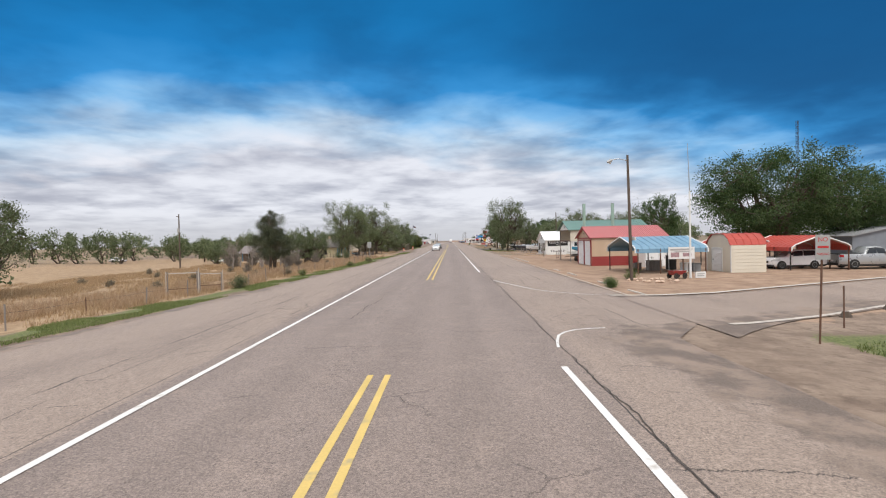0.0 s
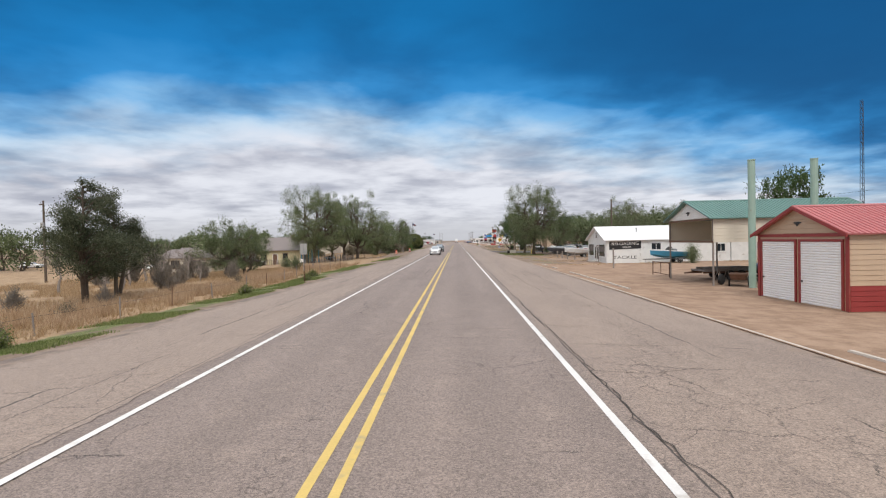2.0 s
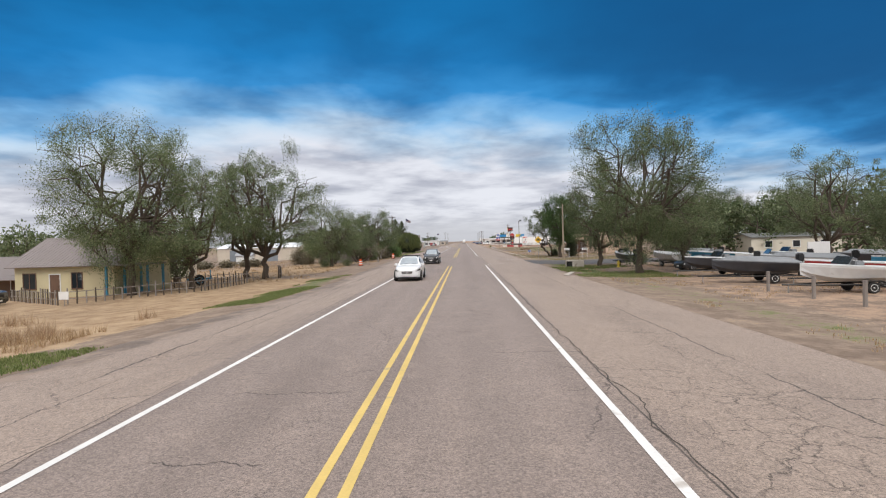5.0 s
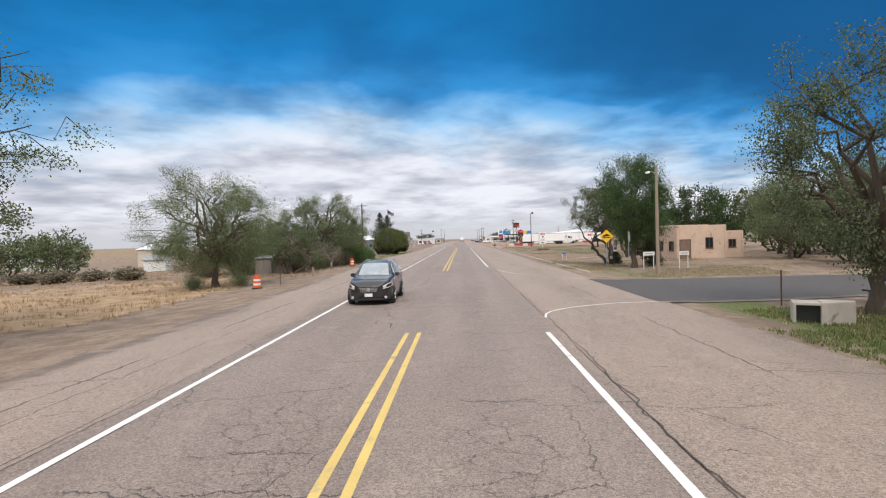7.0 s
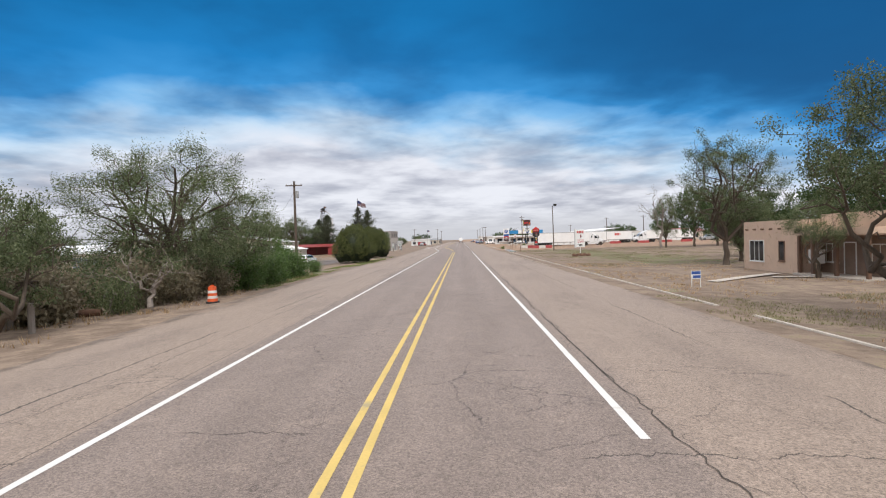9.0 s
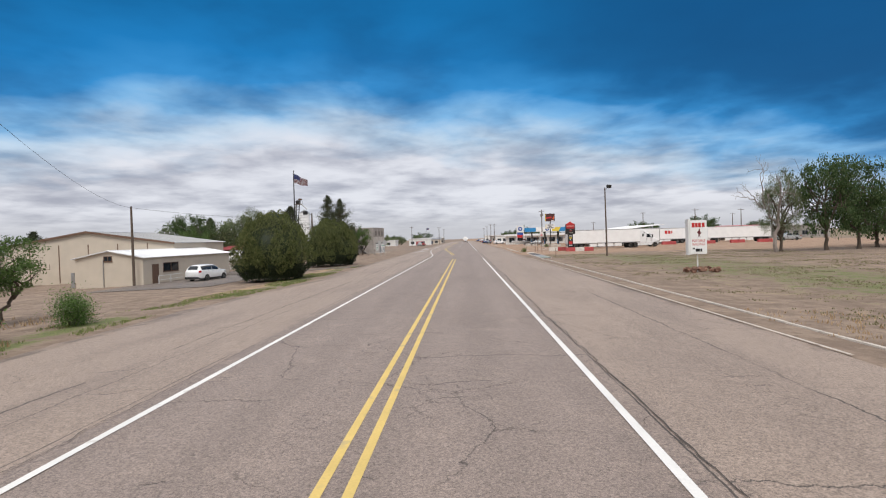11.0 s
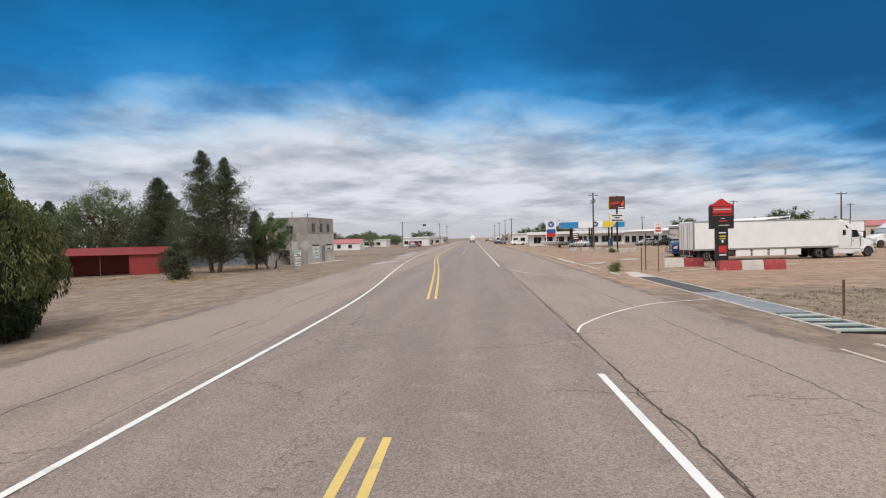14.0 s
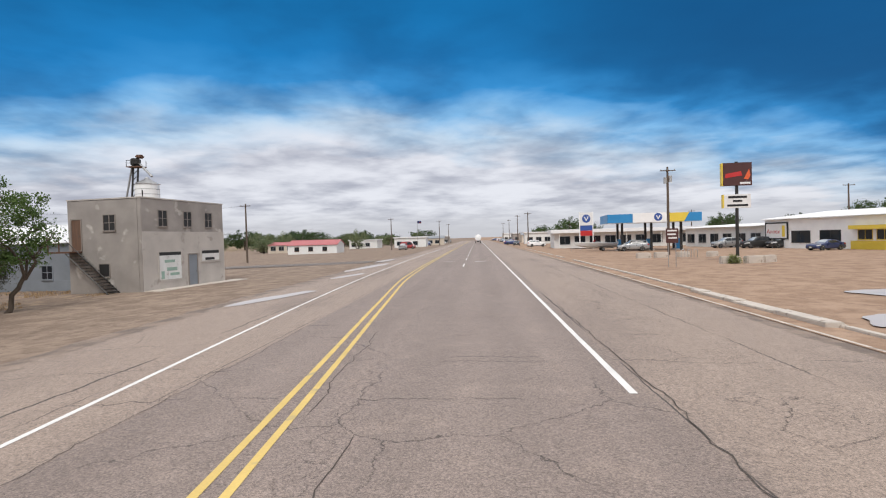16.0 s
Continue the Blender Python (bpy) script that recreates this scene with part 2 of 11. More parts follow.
def leaf_material(name, a, b_, c):
    """Leaves: tone by leaf, light through the blade."""
    m = bpy.data.materials.new(name)
    m.use_nodes = True
    nt = m.node_tree
    N, L = nt.nodes.new, nt.links.new
    b, out = nt.nodes["Principled BSDF"], nt.nodes["Material Output"]
    geo, oi = N("ShaderNodeNewGeometry"), N("ShaderNodeObjectInfo")
    r = N("ShaderNodeValToRGB")
    e = r.color_ramp.elements
    e[0].color, e[1].color = (*a, 1), (*c, 1)
    mid = e.new(0.55)
    mid.color = (*b_, 1)
    L(geo.outputs["Random Per Island"], r.inputs[0])
    hsv = N("ShaderNodeHueSaturation")
    mr = N("ShaderNodeMapRange")
    mr.inputs["To Min"].default_value, mr.inputs["To Max"].default_value = 0.82, 1.18
    L(oi.outputs["Random"], mr.inputs["Value"])
    L(mr.outputs[0], hsv.inputs["Value"])
    L(r.outputs[0], hsv.inputs["Color"])
    L(hsv.outputs[0], b.inputs["Base Color"])
    b.inputs["Roughness"].default_value = 0.55
    b.inputs["Specular IOR Level"].default_value = 0.35
    tr = N("ShaderNodeBsdfTranslucent")
    L(hsv.outputs[0], tr.inputs[0])
    mx = N("ShaderNodeMixShader")
    mx.inputs[0].default_value = 0.42
    L(b.outputs[0], mx.inputs[1])
    L(tr.outputs[0], mx.inputs[2])
    L(mx.outputs[0], out.inputs[0])
    return m


def glass_material(name, tint=(0.02, 0.025, 0.03), rough=0.06):
    m = bpy.data.materials.new(name)
    m.use_nodes = True
    b = m.node_tree.nodes["Principled BSDF"]
    b.inputs["Base Color"].default_value = (*tint, 1)
    b.inputs["Roughness"].default_value = rough
    b.inputs["Specular IOR Level"].default_value = 0.4
    b.inputs["Coat Weight"].default_value = 0.1
    return m
M = {}
M["bark"] = material("bark", (0.10, 0.075, 0.055), 0.9, vary=0.45, scale=4, fine=25, bump=0.6, streak=True)
M["bark_grey"] = material("bark_grey", (0.19, 0.165, 0.14), 0.9, vary=0.4, scale=4, fine=25, bump=0.6, streak=True)
M["dead_wood"] = material("dead_wood", (0.27, 0.23, 0.20), 0.9, vary=0.3, scale=4, fine=25, bump=0.4)
M["elm"] = leaf_material("elm_leaves", (0.068, 0.094, 0.038), (0.142, 0.178, 0.08), (0.27, 0.305, 0.168))
M["green"] = leaf_material("green_leaves", (0.055, 0.10, 0.024), (0.10, 0.17, 0.045), (0.18, 0.26, 0.085))
M["dark_green"] = leaf_material("dark_green_leaves", (0.03, 0.06, 0.018), (0.06, 0.105, 0.032), (0.12, 0.17, 0.065))
M["pine"] = leaf_material("pine_needles", (0.042, 0.056, 0.03), (0.08, 0.095, 0.052), (0.155, 0.16, 0.1))
M["juniper"] = leaf_material("juniper_sprays", (0.05, 0.07, 0.02), (0.125, 0.148, 0.045), (0.25, 0.255, 0.098))
M["dull_grass"] = leaf_material("dull_lot_grass", (0.20, 0.188, 0.095), (0.285, 0.25, 0.145), (0.38, 0.33, 0.21))
# darker juniper leaves: shade low down and inside is put into the colour
M["juniper_shade"] = leaf_material("juniper_shade_leaves", (0.014, 0.024, 0.01), (0.028, 0.042, 0.018), (0.055, 0.07, 0.03))
M["straw"] = leaf_material("dry_grass", (0.29, 0.185, 0.095), (0.46, 0.315, 0.175), (0.62, 0.47, 0.30))
M["bunch"] = leaf_material("russet_bunch_grass", (0.36, 0.235, 0.14), (0.54, 0.375, 0.235), (0.68, 0.52, 0.35))
M["grass"] = leaf_material("green_grass", (0.10, 0.132, 0.038), (0.18, 0.215, 0.07), (0.30, 0.315, 0.135))
M["twigs"] = leaf_material("bare_twigs", (0.13, 0.108, 0.068), (0.21, 0.178, 0.115), (0.32, 0.275, 0.19))
M["crack"] = material("open_crack", (0.075, 0.06, 0.05), 0.95, vary=0.3, scale=6, fine=40)
M["white_line"] = material("white_road_paint", (0.74, 0.72, 0.69), 0.7, vary=0.14, scale=1.2, fine=30, stain=(0.42, 0.37, 0.32), stain_at=0.62)
M["yellow_line"] = material("yellow_road_paint", (0.66, 0.475, 0.15), 0.7, vary=0.18, scale=1.2, fine=30, stain=(0.40, 0.32, 0.18), stain_at=0.6)
M["concrete"] = material("old_concrete", (0.54, 0.48, 0.42), 0.85, vary=0.2, scale=1.5, fine=30, bump=0.3, stain=(0.27, 0.22, 0.18), stain_at=0.58)
M["pole_wood"] = material("weathered_pole", (0.115, 0.085, 0.065), 0.9, vary=0.35, scale=2, fine=30, bump=0.4, streak=True)
M["pole_pale"] = material("pale_pole", (0.33, 0.26, 0.19), 0.9, vary=0.25, scale=2, fine=30, bump=0.4, streak=True)
M["galv"] = material("galvanised_steel", (0.42, 0.42, 0.42), 0.45, metal=0.8, vary=0.2, scale=5, fine=40, bump=0.1)
M["rust"] = material("rusty_steel", (0.16, 0.085, 0.055), 0.8, metal=0.3, vary=0.4, scale=6, fine=40, bump=0.3)
M["dark_steel"] = material("dark_steel", (0.04, 0.038, 0.036), 0.55, metal=0.4, vary=0.3, scale=5)
M["black"] = material("black_plastic", (0.02, 0.02, 0.02), 0.5, vary=0.2, scale=5)
M["rubber"] = material("tyre_rubber", (0.022, 0.021, 0.02), 0.85, vary=0.25, scale=8, bump=0.2)
M["chrome"] = material("chrome", (0.6, 0.6, 0.6), 0.2, metal=1.0, vary=0.1, scale=5, bump=0.0)
M["glass"] = glass_material("window_glass")
# the sky's mottled reflection is put into the windscreens' base colour
M["screen_glass"] = material("sky_sheen_glass", (0.34, 0.385, 0.42), 0.14, vary=0.3, scale=2.2, fine=6, bump=0.0, coat=0.6)
M["lamp_glass"] = glass_material("lamp_glass", (0.5, 0.5, 0.5), 0.15)
M["red_glass"] = glass_material("red_lamp_glass", (0.35, 0.01, 0.01), 0.15)
M["white"] = material("white_paint", (0.74, 0.74, 0.72), 0.6, vary=0.1, scale=1.5, fine=25, stain=(0.5, 0.46, 0.41), stain_at=0.64)
M["white_peel"] = material("peeling_white_paint", (0.72, 0.72, 0.70), 0.7, vary=0.14, scale=1.2, fine=25, bump=0.3, stain=(0.40, 0.36, 0.32), stain_at=0.63)
M["white_metal"] = material("white_metal", (0.86, 0.86, 0.85), 0.35, vary=0.08, scale=1.0, fine=20, bump=0.05, coat=0.3)
M["white_roof"] = material("white_metal_roof", (0.80, 0.80, 0.80), 0.4, vary=0.08, scale=0.8, fine=20, bump=0.05)
M["red_roof"] = material("faded_red_roof", (0.45, 0.14, 0.14), 0.5, vary=0.16, scale=0.8, fine=20, bump=0.06)
M["red_bright"] = material("red_metal_roof", (0.42, 0.055, 0.035), 0.5, vary=0.2, scale=0.8, fine=20, bump=0.06)
M["red_trim"] = material("dark_red_metal", (0.28, 0.035, 0.032), 0.5, vary=0.2, scale=1.0, fine=20, bump=0.06)
M["blue_roof"] = material("blue_metal_roof", (0.165, 0.30, 0.41), 0.45, vary=0.15, scale=0.8, fine=20, bump=0.06)
M["green_roof"] = material("green_metal_roof", (0.12, 0.235, 0.205), 0.45, vary=0.15, scale=0.8, fine=20, bump=0.06)
M["pale_green"] = material("pale_green_steel", (0.30, 0.43, 0.36), 0.6, vary=0.15, scale=2, stain=(0.25, 0.17, 0.11), stain_at=0.7)
M["tan_siding"] = material("tan_metal_siding", (0.50, 0.365, 0.25), 0.55, vary=0.1, scale=1.0, fine=20, bump=0.06)
M["cream"] = material("cream_siding", (0.66, 0.60, 0.49), 0.6, vary=0.1, scale=1.0, fine=20, bump=0.06)
M["tan_wall"] = material("tan_metal_wall", (0.56, 0.49, 0.40), 0.6, vary=0.1, scale=0.8, fine=20, bump=0.08)
M["adobe"] = material("adobe_stucco", (0.62, 0.46, 0.35), 0.92, vary=0.14, scale=1.2, fine=30, bump=0.4, stain=(0.40, 0.27, 0.19), stain_at=0.6)
M["adobe_dark"] = material("adobe_porch", (0.22, 0.15, 0.11), 0.9, vary=0.25, scale=1.5)
M["stucco"] = material("grey_stucco", (0.335, 0.305, 0.28), 0.92, vary=0.34, scale=0.6, fine=25, bump=0.4, stain=(0.56, 0.52, 0.48), stain_at=0.6)
M["stucco_pale"] = material("pale_stucco", (0.50, 0.46, 0.42), 0.92, vary=0.2, scale=0.7, fine=25, bump=0.4, stain=(0.33, 0.29, 0.26), stain_at=0.6)
M["grey_metal"] = material("blue_grey_metal", (0.22, 0.245, 0.275), 0.55, vary=0.2, scale=0.8, fine=20, bump=0.1, stain=(0.3, 0.2, 0.14), stain_at=0.72)
M["purple_roof"] = material("grey_brown_roof", (0.235, 0.20, 0.19), 0.6, vary=0.15, scale=0.8, fine=20, bump=0.1)
M["yellow_wall"] = material("cream_yellow_wall", (0.56, 0.49, 0.31), 0.8, vary=0.12, scale=1.0)
M["brown_wood"] = material("brown_wood", (0.15, 0.085, 0.055), 0.75, vary=0.3, scale=3, streak=True)
M["grey_wood"] = material("grey_planks", (0.27, 0.235, 0.21), 0.9, vary=0.3, scale=3, streak=True, bump=0.4)
M["orange"] = material("orange_plastic", (0.72, 0.12, 0.035), 0.45, vary=0.15, scale=4)
M["reflective"] = material("reflective_white", (0.74, 0.72, 0.70), 0.4, vary=0.12, scale=4)
M["sign_white"] = material("sign_white", (0.76, 0.75, 0.73), 0.4, vary=0.08, scale=3)
M["sign_yellow"] = material("sign_yellow", (0.80, 0.47, 0.02), 0.4, vary=0.08, scale=3)
M["sign_red"] = material("sign_red", (0.52, 0.03, 0.03), 0.45, vary=0.12, scale=3)
M["sign_blue"] = material("sign_blue", (0.035, 0.09, 0.32), 0.45, vary=0.12, scale=3)
M["sign_black"] = material("sign_black", (0.015, 0.015, 0.016), 0.5, vary=0.15, scale=3)
M["sign_brown"] = material("sign_brown", (0.075, 0.025, 0.022), 0.5, vary=0.15, scale=3)
M["sign_grey"] = material("sign_back", (0.46, 0.46, 0.45), 0.45, metal=0.5, vary=0.12, scale=3)
M["teal"] = material("canopy_blue", (0.03, 0.24, 0.52), 0.4, vary=0.08, scale=1)
M["canopy_yellow"] = material("canopy_yellow", (0.75, 0.56, 0.07), 0.4, vary=0.08, scale=1)
M["blue_paint"] = material("blue_truck_paint", (0.018, 0.036, 0.115), 0.3, metal=0.2, vary=0.15, scale=2, bump=0, coat=0.8)
M["tractor_red"] = material("red_truck_paint", (0.42, 0.06, 0.06), 0.3, vary=0.15, scale=2, bump=0, coat=0.7)
M["car_white"] = material("white_car_paint", (0.78, 0.78, 0.78), 0.3, vary=0.05, scale=2, bump=0, coat=0.8)
M["car_dark"] = material("charcoal_car_paint", (0.022, 0.023, 0.025), 0.3, metal=0.15, vary=0.15, scale=2, bump=0, coat=0.8)
M["car_silver"] = material("silver_car_paint", (0.42, 0.43, 0.43), 0.3, metal=0.6, vary=0.1, scale=2, bump=0, coat=0.8)
M["car_blue"] = material("dark_blue_car_paint", (0.03, 0.05, 0.15), 0.3, metal=0.4, vary=0.15, scale=2, bump=0, coat=0.8)
M["car_red"] = material("red_paint", (0.30, 0.025, 0.025), 0.35, vary=0.2, scale=2, bump=0, coat=0.6)
M["boat_blue"] = material("blue_boat_hull", (0.05, 0.26, 0.42), 0.4, vary=0.15, scale=2, bump=0)
M["boat_white"] = material("white_boat_hull", (0.66, 0.66, 0.65), 0.4, vary=0.1, scale=2, bump=0, stain=(0.45, 0.42, 0.38), stain_at=0.66)
M["boat_black"] = material("dark_boat_hull", (0.05, 0.052, 0.06), 0.35, vary=0.3, scale=2, bump=0)
M["faded_print"] = material("faded_print", (0.40, 0.26, 0.27), 0.7, vary=0.5, scale=6, bump=0)
M["tarp"] = material("grey_tarp", (0.22, 0.23, 0.24), 0.8, vary=0.25, scale=2)
M["flag_blue"] = material("flag_blue", (0.03, 0.04, 0.12), 0.85, vary=0.1, scale=4)
M["flag_red"] = material("flag_red", (0.13, 0.02, 0.026), 0.85, vary=0.1, scale=4)
M["flag_white"] = material("flag_white", (0.40, 0.39, 0.40), 0.85, vary=0.1, scale=4)
# pale base colour carries the sky's reflection on the puddles
M["water"] = glass_material("puddle_sky_sheen", (0.50, 0.455, 0.43), 0.4)


def road_material(name, lane, apron, patch_dark):
    """Sun-bleached asphalt: two tones across the road, wheel paths, seams and cracks."""
    m = bpy.data.materials.new(name)
    m.use_nodes = True
    nt = m.node_tree
    N, L = nt.nodes.new, nt.links.new
    b = nt.nodes["Principled BSDF"]
    geo = N("ShaderNodeNewGeometry")
    sep = N("ShaderNodeSeparateXYZ")
    L(geo.outputs["Position"], sep.inputs[0])

    def mth(op, a, c=None, clamp=False):
        n = N("ShaderNodeMath")
        n.operation, n.use_clamp = op, clamp
        for k, v in enumerate((a, c)):
            if v is None:
                continue
            if isinstance(v, (int, float)):
                n.inputs[k].default_value = v
            else:
                L(v, n.inputs[k])
        return n.outputs[0]

    def mapped(sx, sy):
        mp = N("ShaderNodeMapping")
        mp.inputs["Scale"].default_value = (sx, sy, 1)
        L(geo.outputs["Position"], mp.inputs[0])
        return mp.outputs[0]

    def noise_tex(vec, s, d=4, r=0.55):
        n = N("ShaderNodeTexNoise")
        n.inputs["Scale"].default_value, n.inputs["Detail"].default_value, n.inputs["Roughness"].default_value = s, d, r
        L(vec, n.inputs["Vector"])
        return n.outputs["Fac"]

    def step(v, lo, hi):
        r = N("ShaderNodeMapRange")
        r.interpolation_type = "SMOOTHSTEP"
        r.inputs["From Min"].default_value, r.inputs["From Max"].default_value = lo, hi
        L(v, r.inputs["Value"])
        return r.outputs["Result"]

    def mixed(f, a, c, kind="MIX"):
        n = N("ShaderNodeMix")
        n.data_type, n.blend_type = "RGBA", kind
        for k, v in ((0, f), (6, a), (7, c)):
            if isinstance(v, tuple):
                n.inputs[k].default_value = (*v, 1)
            elif isinstance(v, float):
                n.inputs[k].default_value = v
            else:
                L(v, n.inputs[k])
        return n.outputs[2]

    flat = mapped(1, 1)
    wide = noise_tex(mapped(1, 0.25), 0.35, 5)
    blot = noise_tex(flat, 1.3, 5)
    grit = noise_tex(flat, 28, 4, 0.7)
    stone = noise_tex(flat, 75, 2, 0.6)
    wob = mth("MULTIPLY", mth("SUBTRACT", noise_tex(mapped(1, 0.3), 0.6, 3), 0.5), 0.9)
    xw = mth("ADD", sep.outputs[0], wob)
    inlane = mth("MULTIPLY", step(sep.outputs[0], -4.25, -4.05), mth("SUBTRACT", 1.0, step(xw, 3.6, 4.5)))
    col = mixed(inlane, apron, lane)
    # wheel paths of the two lanes, polished paler
    for c in (-2.75, -0.95, 0.95, 2.75):
        d = mth("ABSOLUTE", mth("SUBTRACT", xw, c))
        col = mixed(mth("MULTIPLY", mth("SUBTRACT", 1.0, step(d, 0.15, 0.75)), 0.34), col, tuple(v * 1.28 for v in lane))
    col = mixed(mth("MULTIPLY", step(wide, 0.45, 0.75), 0.5), col, patch_dark)
    col = mixed(mth("MULTIPLY", step(blot, 0.5, 0.75), 0.25), col, tuple(v * 1.35 for v in apron))
    tone = N("ShaderNodeHueSaturation")
    L(col, tone.inputs["Color"])
    tv = N("ShaderNodeMapRange")
    tv.inputs["From Min"].default_value, tv.inputs["From Max"].default_value = 0.33, 0.67
    tv.inputs["To Min"].default_value, tv.inputs["To Max"].default_value = 0.38, 1.62
    chips = []
    for sc_ in (19.0, 47.0):
        vr = N("ShaderNodeTexVoronoi")
        vr.voronoi_dimensions = "2D"
        vr.inputs["Scale"].default_value = sc_
        L(geo.outputs["Position"], vr.inputs["Vector"])
        one = N("ShaderNodeSeparateColor")
        L(vr.outputs["Color"], one.inputs[0])
        chips.append(one.outputs[0])
    speck = mth("ADD", mth("MULTIPLY", mth("SUBTRACT", chips[0], 0.5), 0.06), mth("MULTIPLY", mth("SUBTRACT", chips[1], 0.5), 0.12))
    L(mth("ADD", mth("ADD", mth("MULTIPLY", grit, 0.5), mth("MULTIPLY", stone, 0.5)), speck), tv.inputs["Value"])
    L(tv.outputs[0], tone.inputs["Value"])
    col = tone.outputs[0]
    # cracks: a net in worn places, long seams along the road, cross cracks
    warp = N("ShaderNodeVectorMath")
    warp.operation = "ADD"
    ns = N("ShaderNodeTexNoise")
    ns.inputs["Scale"].default_value, ns.inputs["Detail"].default_value, ns.inputs["Roughness"].default_value = 1.3, 8, 0.68
    L(geo.outputs["Position"], ns.inputs["Vector"])
    sc = N("ShaderNodeVectorMath")
    sc.operation = "SCALE"
    sc.inputs["Scale"].default_value = 0.8
    L(ns.outputs["Color"], sc.inputs[0])
    L(geo.outputs["Position"], warp.inputs[0])
    L(sc.outputs[0], warp.inputs[1])
    nets = None
    worn = mth("MULTIPLY", mth("MULTIPLY", step(sep.outputs[0], 4.3, 5.0), mth("SUBTRACT", 1.0, step(sep.outputs[0], 7.0, 8.2))), 0.075)
    for s, wdt, lo in ((0.34, 0.006, 0.50), (1.9, 0.022, 0.59)):
        vo = N("ShaderNodeTexVoronoi")
        vo.feature = "DISTANCE_TO_EDGE"
        vo.voronoi_dimensions = "2D"
        vo.inputs["Scale"].default_value = s
        L(warp.outputs[0], vo.inputs["Vector"])
        c = mth("MULTIPLY", mth("SUBTRACT", 1.0, step(vo.outputs["Distance"], 0.0, wdt)), step(mth("ADD", noise_tex(mapped(1, 0.5), 0.22, 4), worn), lo, lo + 0.1))
        nets = c if nets is None else mth("MAXIMUM", nets, c)
    for c, k in ((4.05, 0.022), (-4.3, 0.018), (-5.9, 0.02), (-6.7, 0.05), (7.4, 0.03)):
        if k:
            xs = mth("ADD", sep.outputs[0], mth("MULTIPLY", mth("SUBTRACT", noise_tex(mapped(0.02, 1), 0.8, 9, 0.74), 0.5), 0.6 if abs(c) > 5 or abs(c) < 1 else 0.14))
            d = mth("ABSOLUTE", mth("SUBTRACT", xs, c))
            broken = step(noise_tex(mapped(0.02, 1), 0.09 + abs(c) * 0.01, 3), 0.42, 0.52)
            nets = mth("MAXIMUM", nets, mth("MULTIPLY", mth("SUBTRACT", 1.0, step(d, k * 0.4, k)), broken))
    # crazed strips: beside the centre line, in the outer wheel path, on the shoulder
    for c, half, lo in ((-0.85, 0.24, 0.44), (-2.0, 0.35, 0.56), (2.0, 0.3, 0.60), (6.5, 0.38, 0.47)):
        vo = N("ShaderNodeTexVoronoi")
        vo.feature, vo.voronoi_dimensions = "DISTANCE_TO_EDGE", "2D"
        vo.inputs["Scale"].default_value = 3.4
        L(warp.outputs[0], vo.inputs["Vector"])
        d = mth("ABSOLUTE", mth("SUBTRACT", xw, c))
        strip = mth("MULTIPLY", mth("SUBTRACT", 1.0, step(d, half * 0.6, half * 1.2)), step(noise_tex(mapped(0.4, 1), 0.23 + 0.01 * c, 5, 0.65), lo, lo + 0.05))
        nets = mth("MAXIMUM", nets, mth("MULTIPLY", mth("SUBTRACT", 1.0, step(vo.outputs["Distance"], 0.0, 0.03)), mth("MULTIPLY", strip, 0.85 if c in (-0.85, 6.5) else 0.45)))
    # cracks across the road
    yw = mth("ADD", sep.outputs[1], mth("MULTIPLY", mth("SUBTRACT", noise_tex(mapped(1, 0.1), 0.9, 8, 0.7), 0.5), 1.0))
    for gap, off_ in ((2.9, 0.0), (4.3, 2.1), (7.7, 4.6)):
        d = mth("ABSOLUTE", mth("MULTIPLY", mth("SUBTRACT", mth("FRACT", mth("DIVIDE", mth("ADD", yw, 400.0 + off_), gap)), 0.5), gap))
        broken = step(noise_tex(mapped(1, 1.0), 0.30 + off_ * 0.04, 3), 0.565, 0.60)
        nets = mth("MAXIMUM", nets, mth("MULTIPLY", mth("SUBTRACT", 1.0, step(d, 0.005, 0.022)), broken))
    col = mixed(mth("MULTIPLY", nets, 0.85), col, (0.035, 0.028, 0.024))
    # loose dirt drifts over the outer edges
    rim = N("ShaderNodeAttribute")
    rim.attribute_name = "rim"
    drift = step(mth("ADD", rim.outputs["Fac"], mth("MULTIPLY", mth("SUBTRACT", mth("ADD", mth("MULTIPLY", wide, 0.5), mth("MULTIPLY", blot, 0.5)), 0.5), 1.9)), 0.42, 0.66)
    soil = mixed(step(noise_tex(flat, 0.8, 6, 0.65), 0.42, 0.62), (0.13, 0.098, 0.078), (0.27, 0.20, 0.153))
    col = mixed(drift, col, mixed(mth("MULTIPLY", step(grit, 0.4, 0.65), 0.35), soil, (0.34, 0.26, 0.20)))
    L(col, b.inputs["Base Color"])
    b.inputs["Roughness"].default_value = 0.7
    b.inputs["Specular IOR Level"].default_value = 0.5
    bp = N("ShaderNodeBump")
    bp.inputs["Strength"].default_value, bp.inputs["Distance"].default_value = 0.5, 0.012
    L(mth("SUBTRACT", mth("ADD", grit, stone), mth("MULTIPLY", nets, 2.0)), bp.inputs["Height"])
    L(bp.outputs[0], b.inputs["Normal"])
    return m


M["road"] = road_material("bleached_asphalt", (0.234, 0.183, 0.156), (0.304, 0.234, 0.188), (0.172, 0.132, 0.112))
M["street"] = road_material("grey_asphalt", (0.075, 0.067, 0.064), (0.08, 0.072, 0.068), (0.055, 0.05, 0.048))


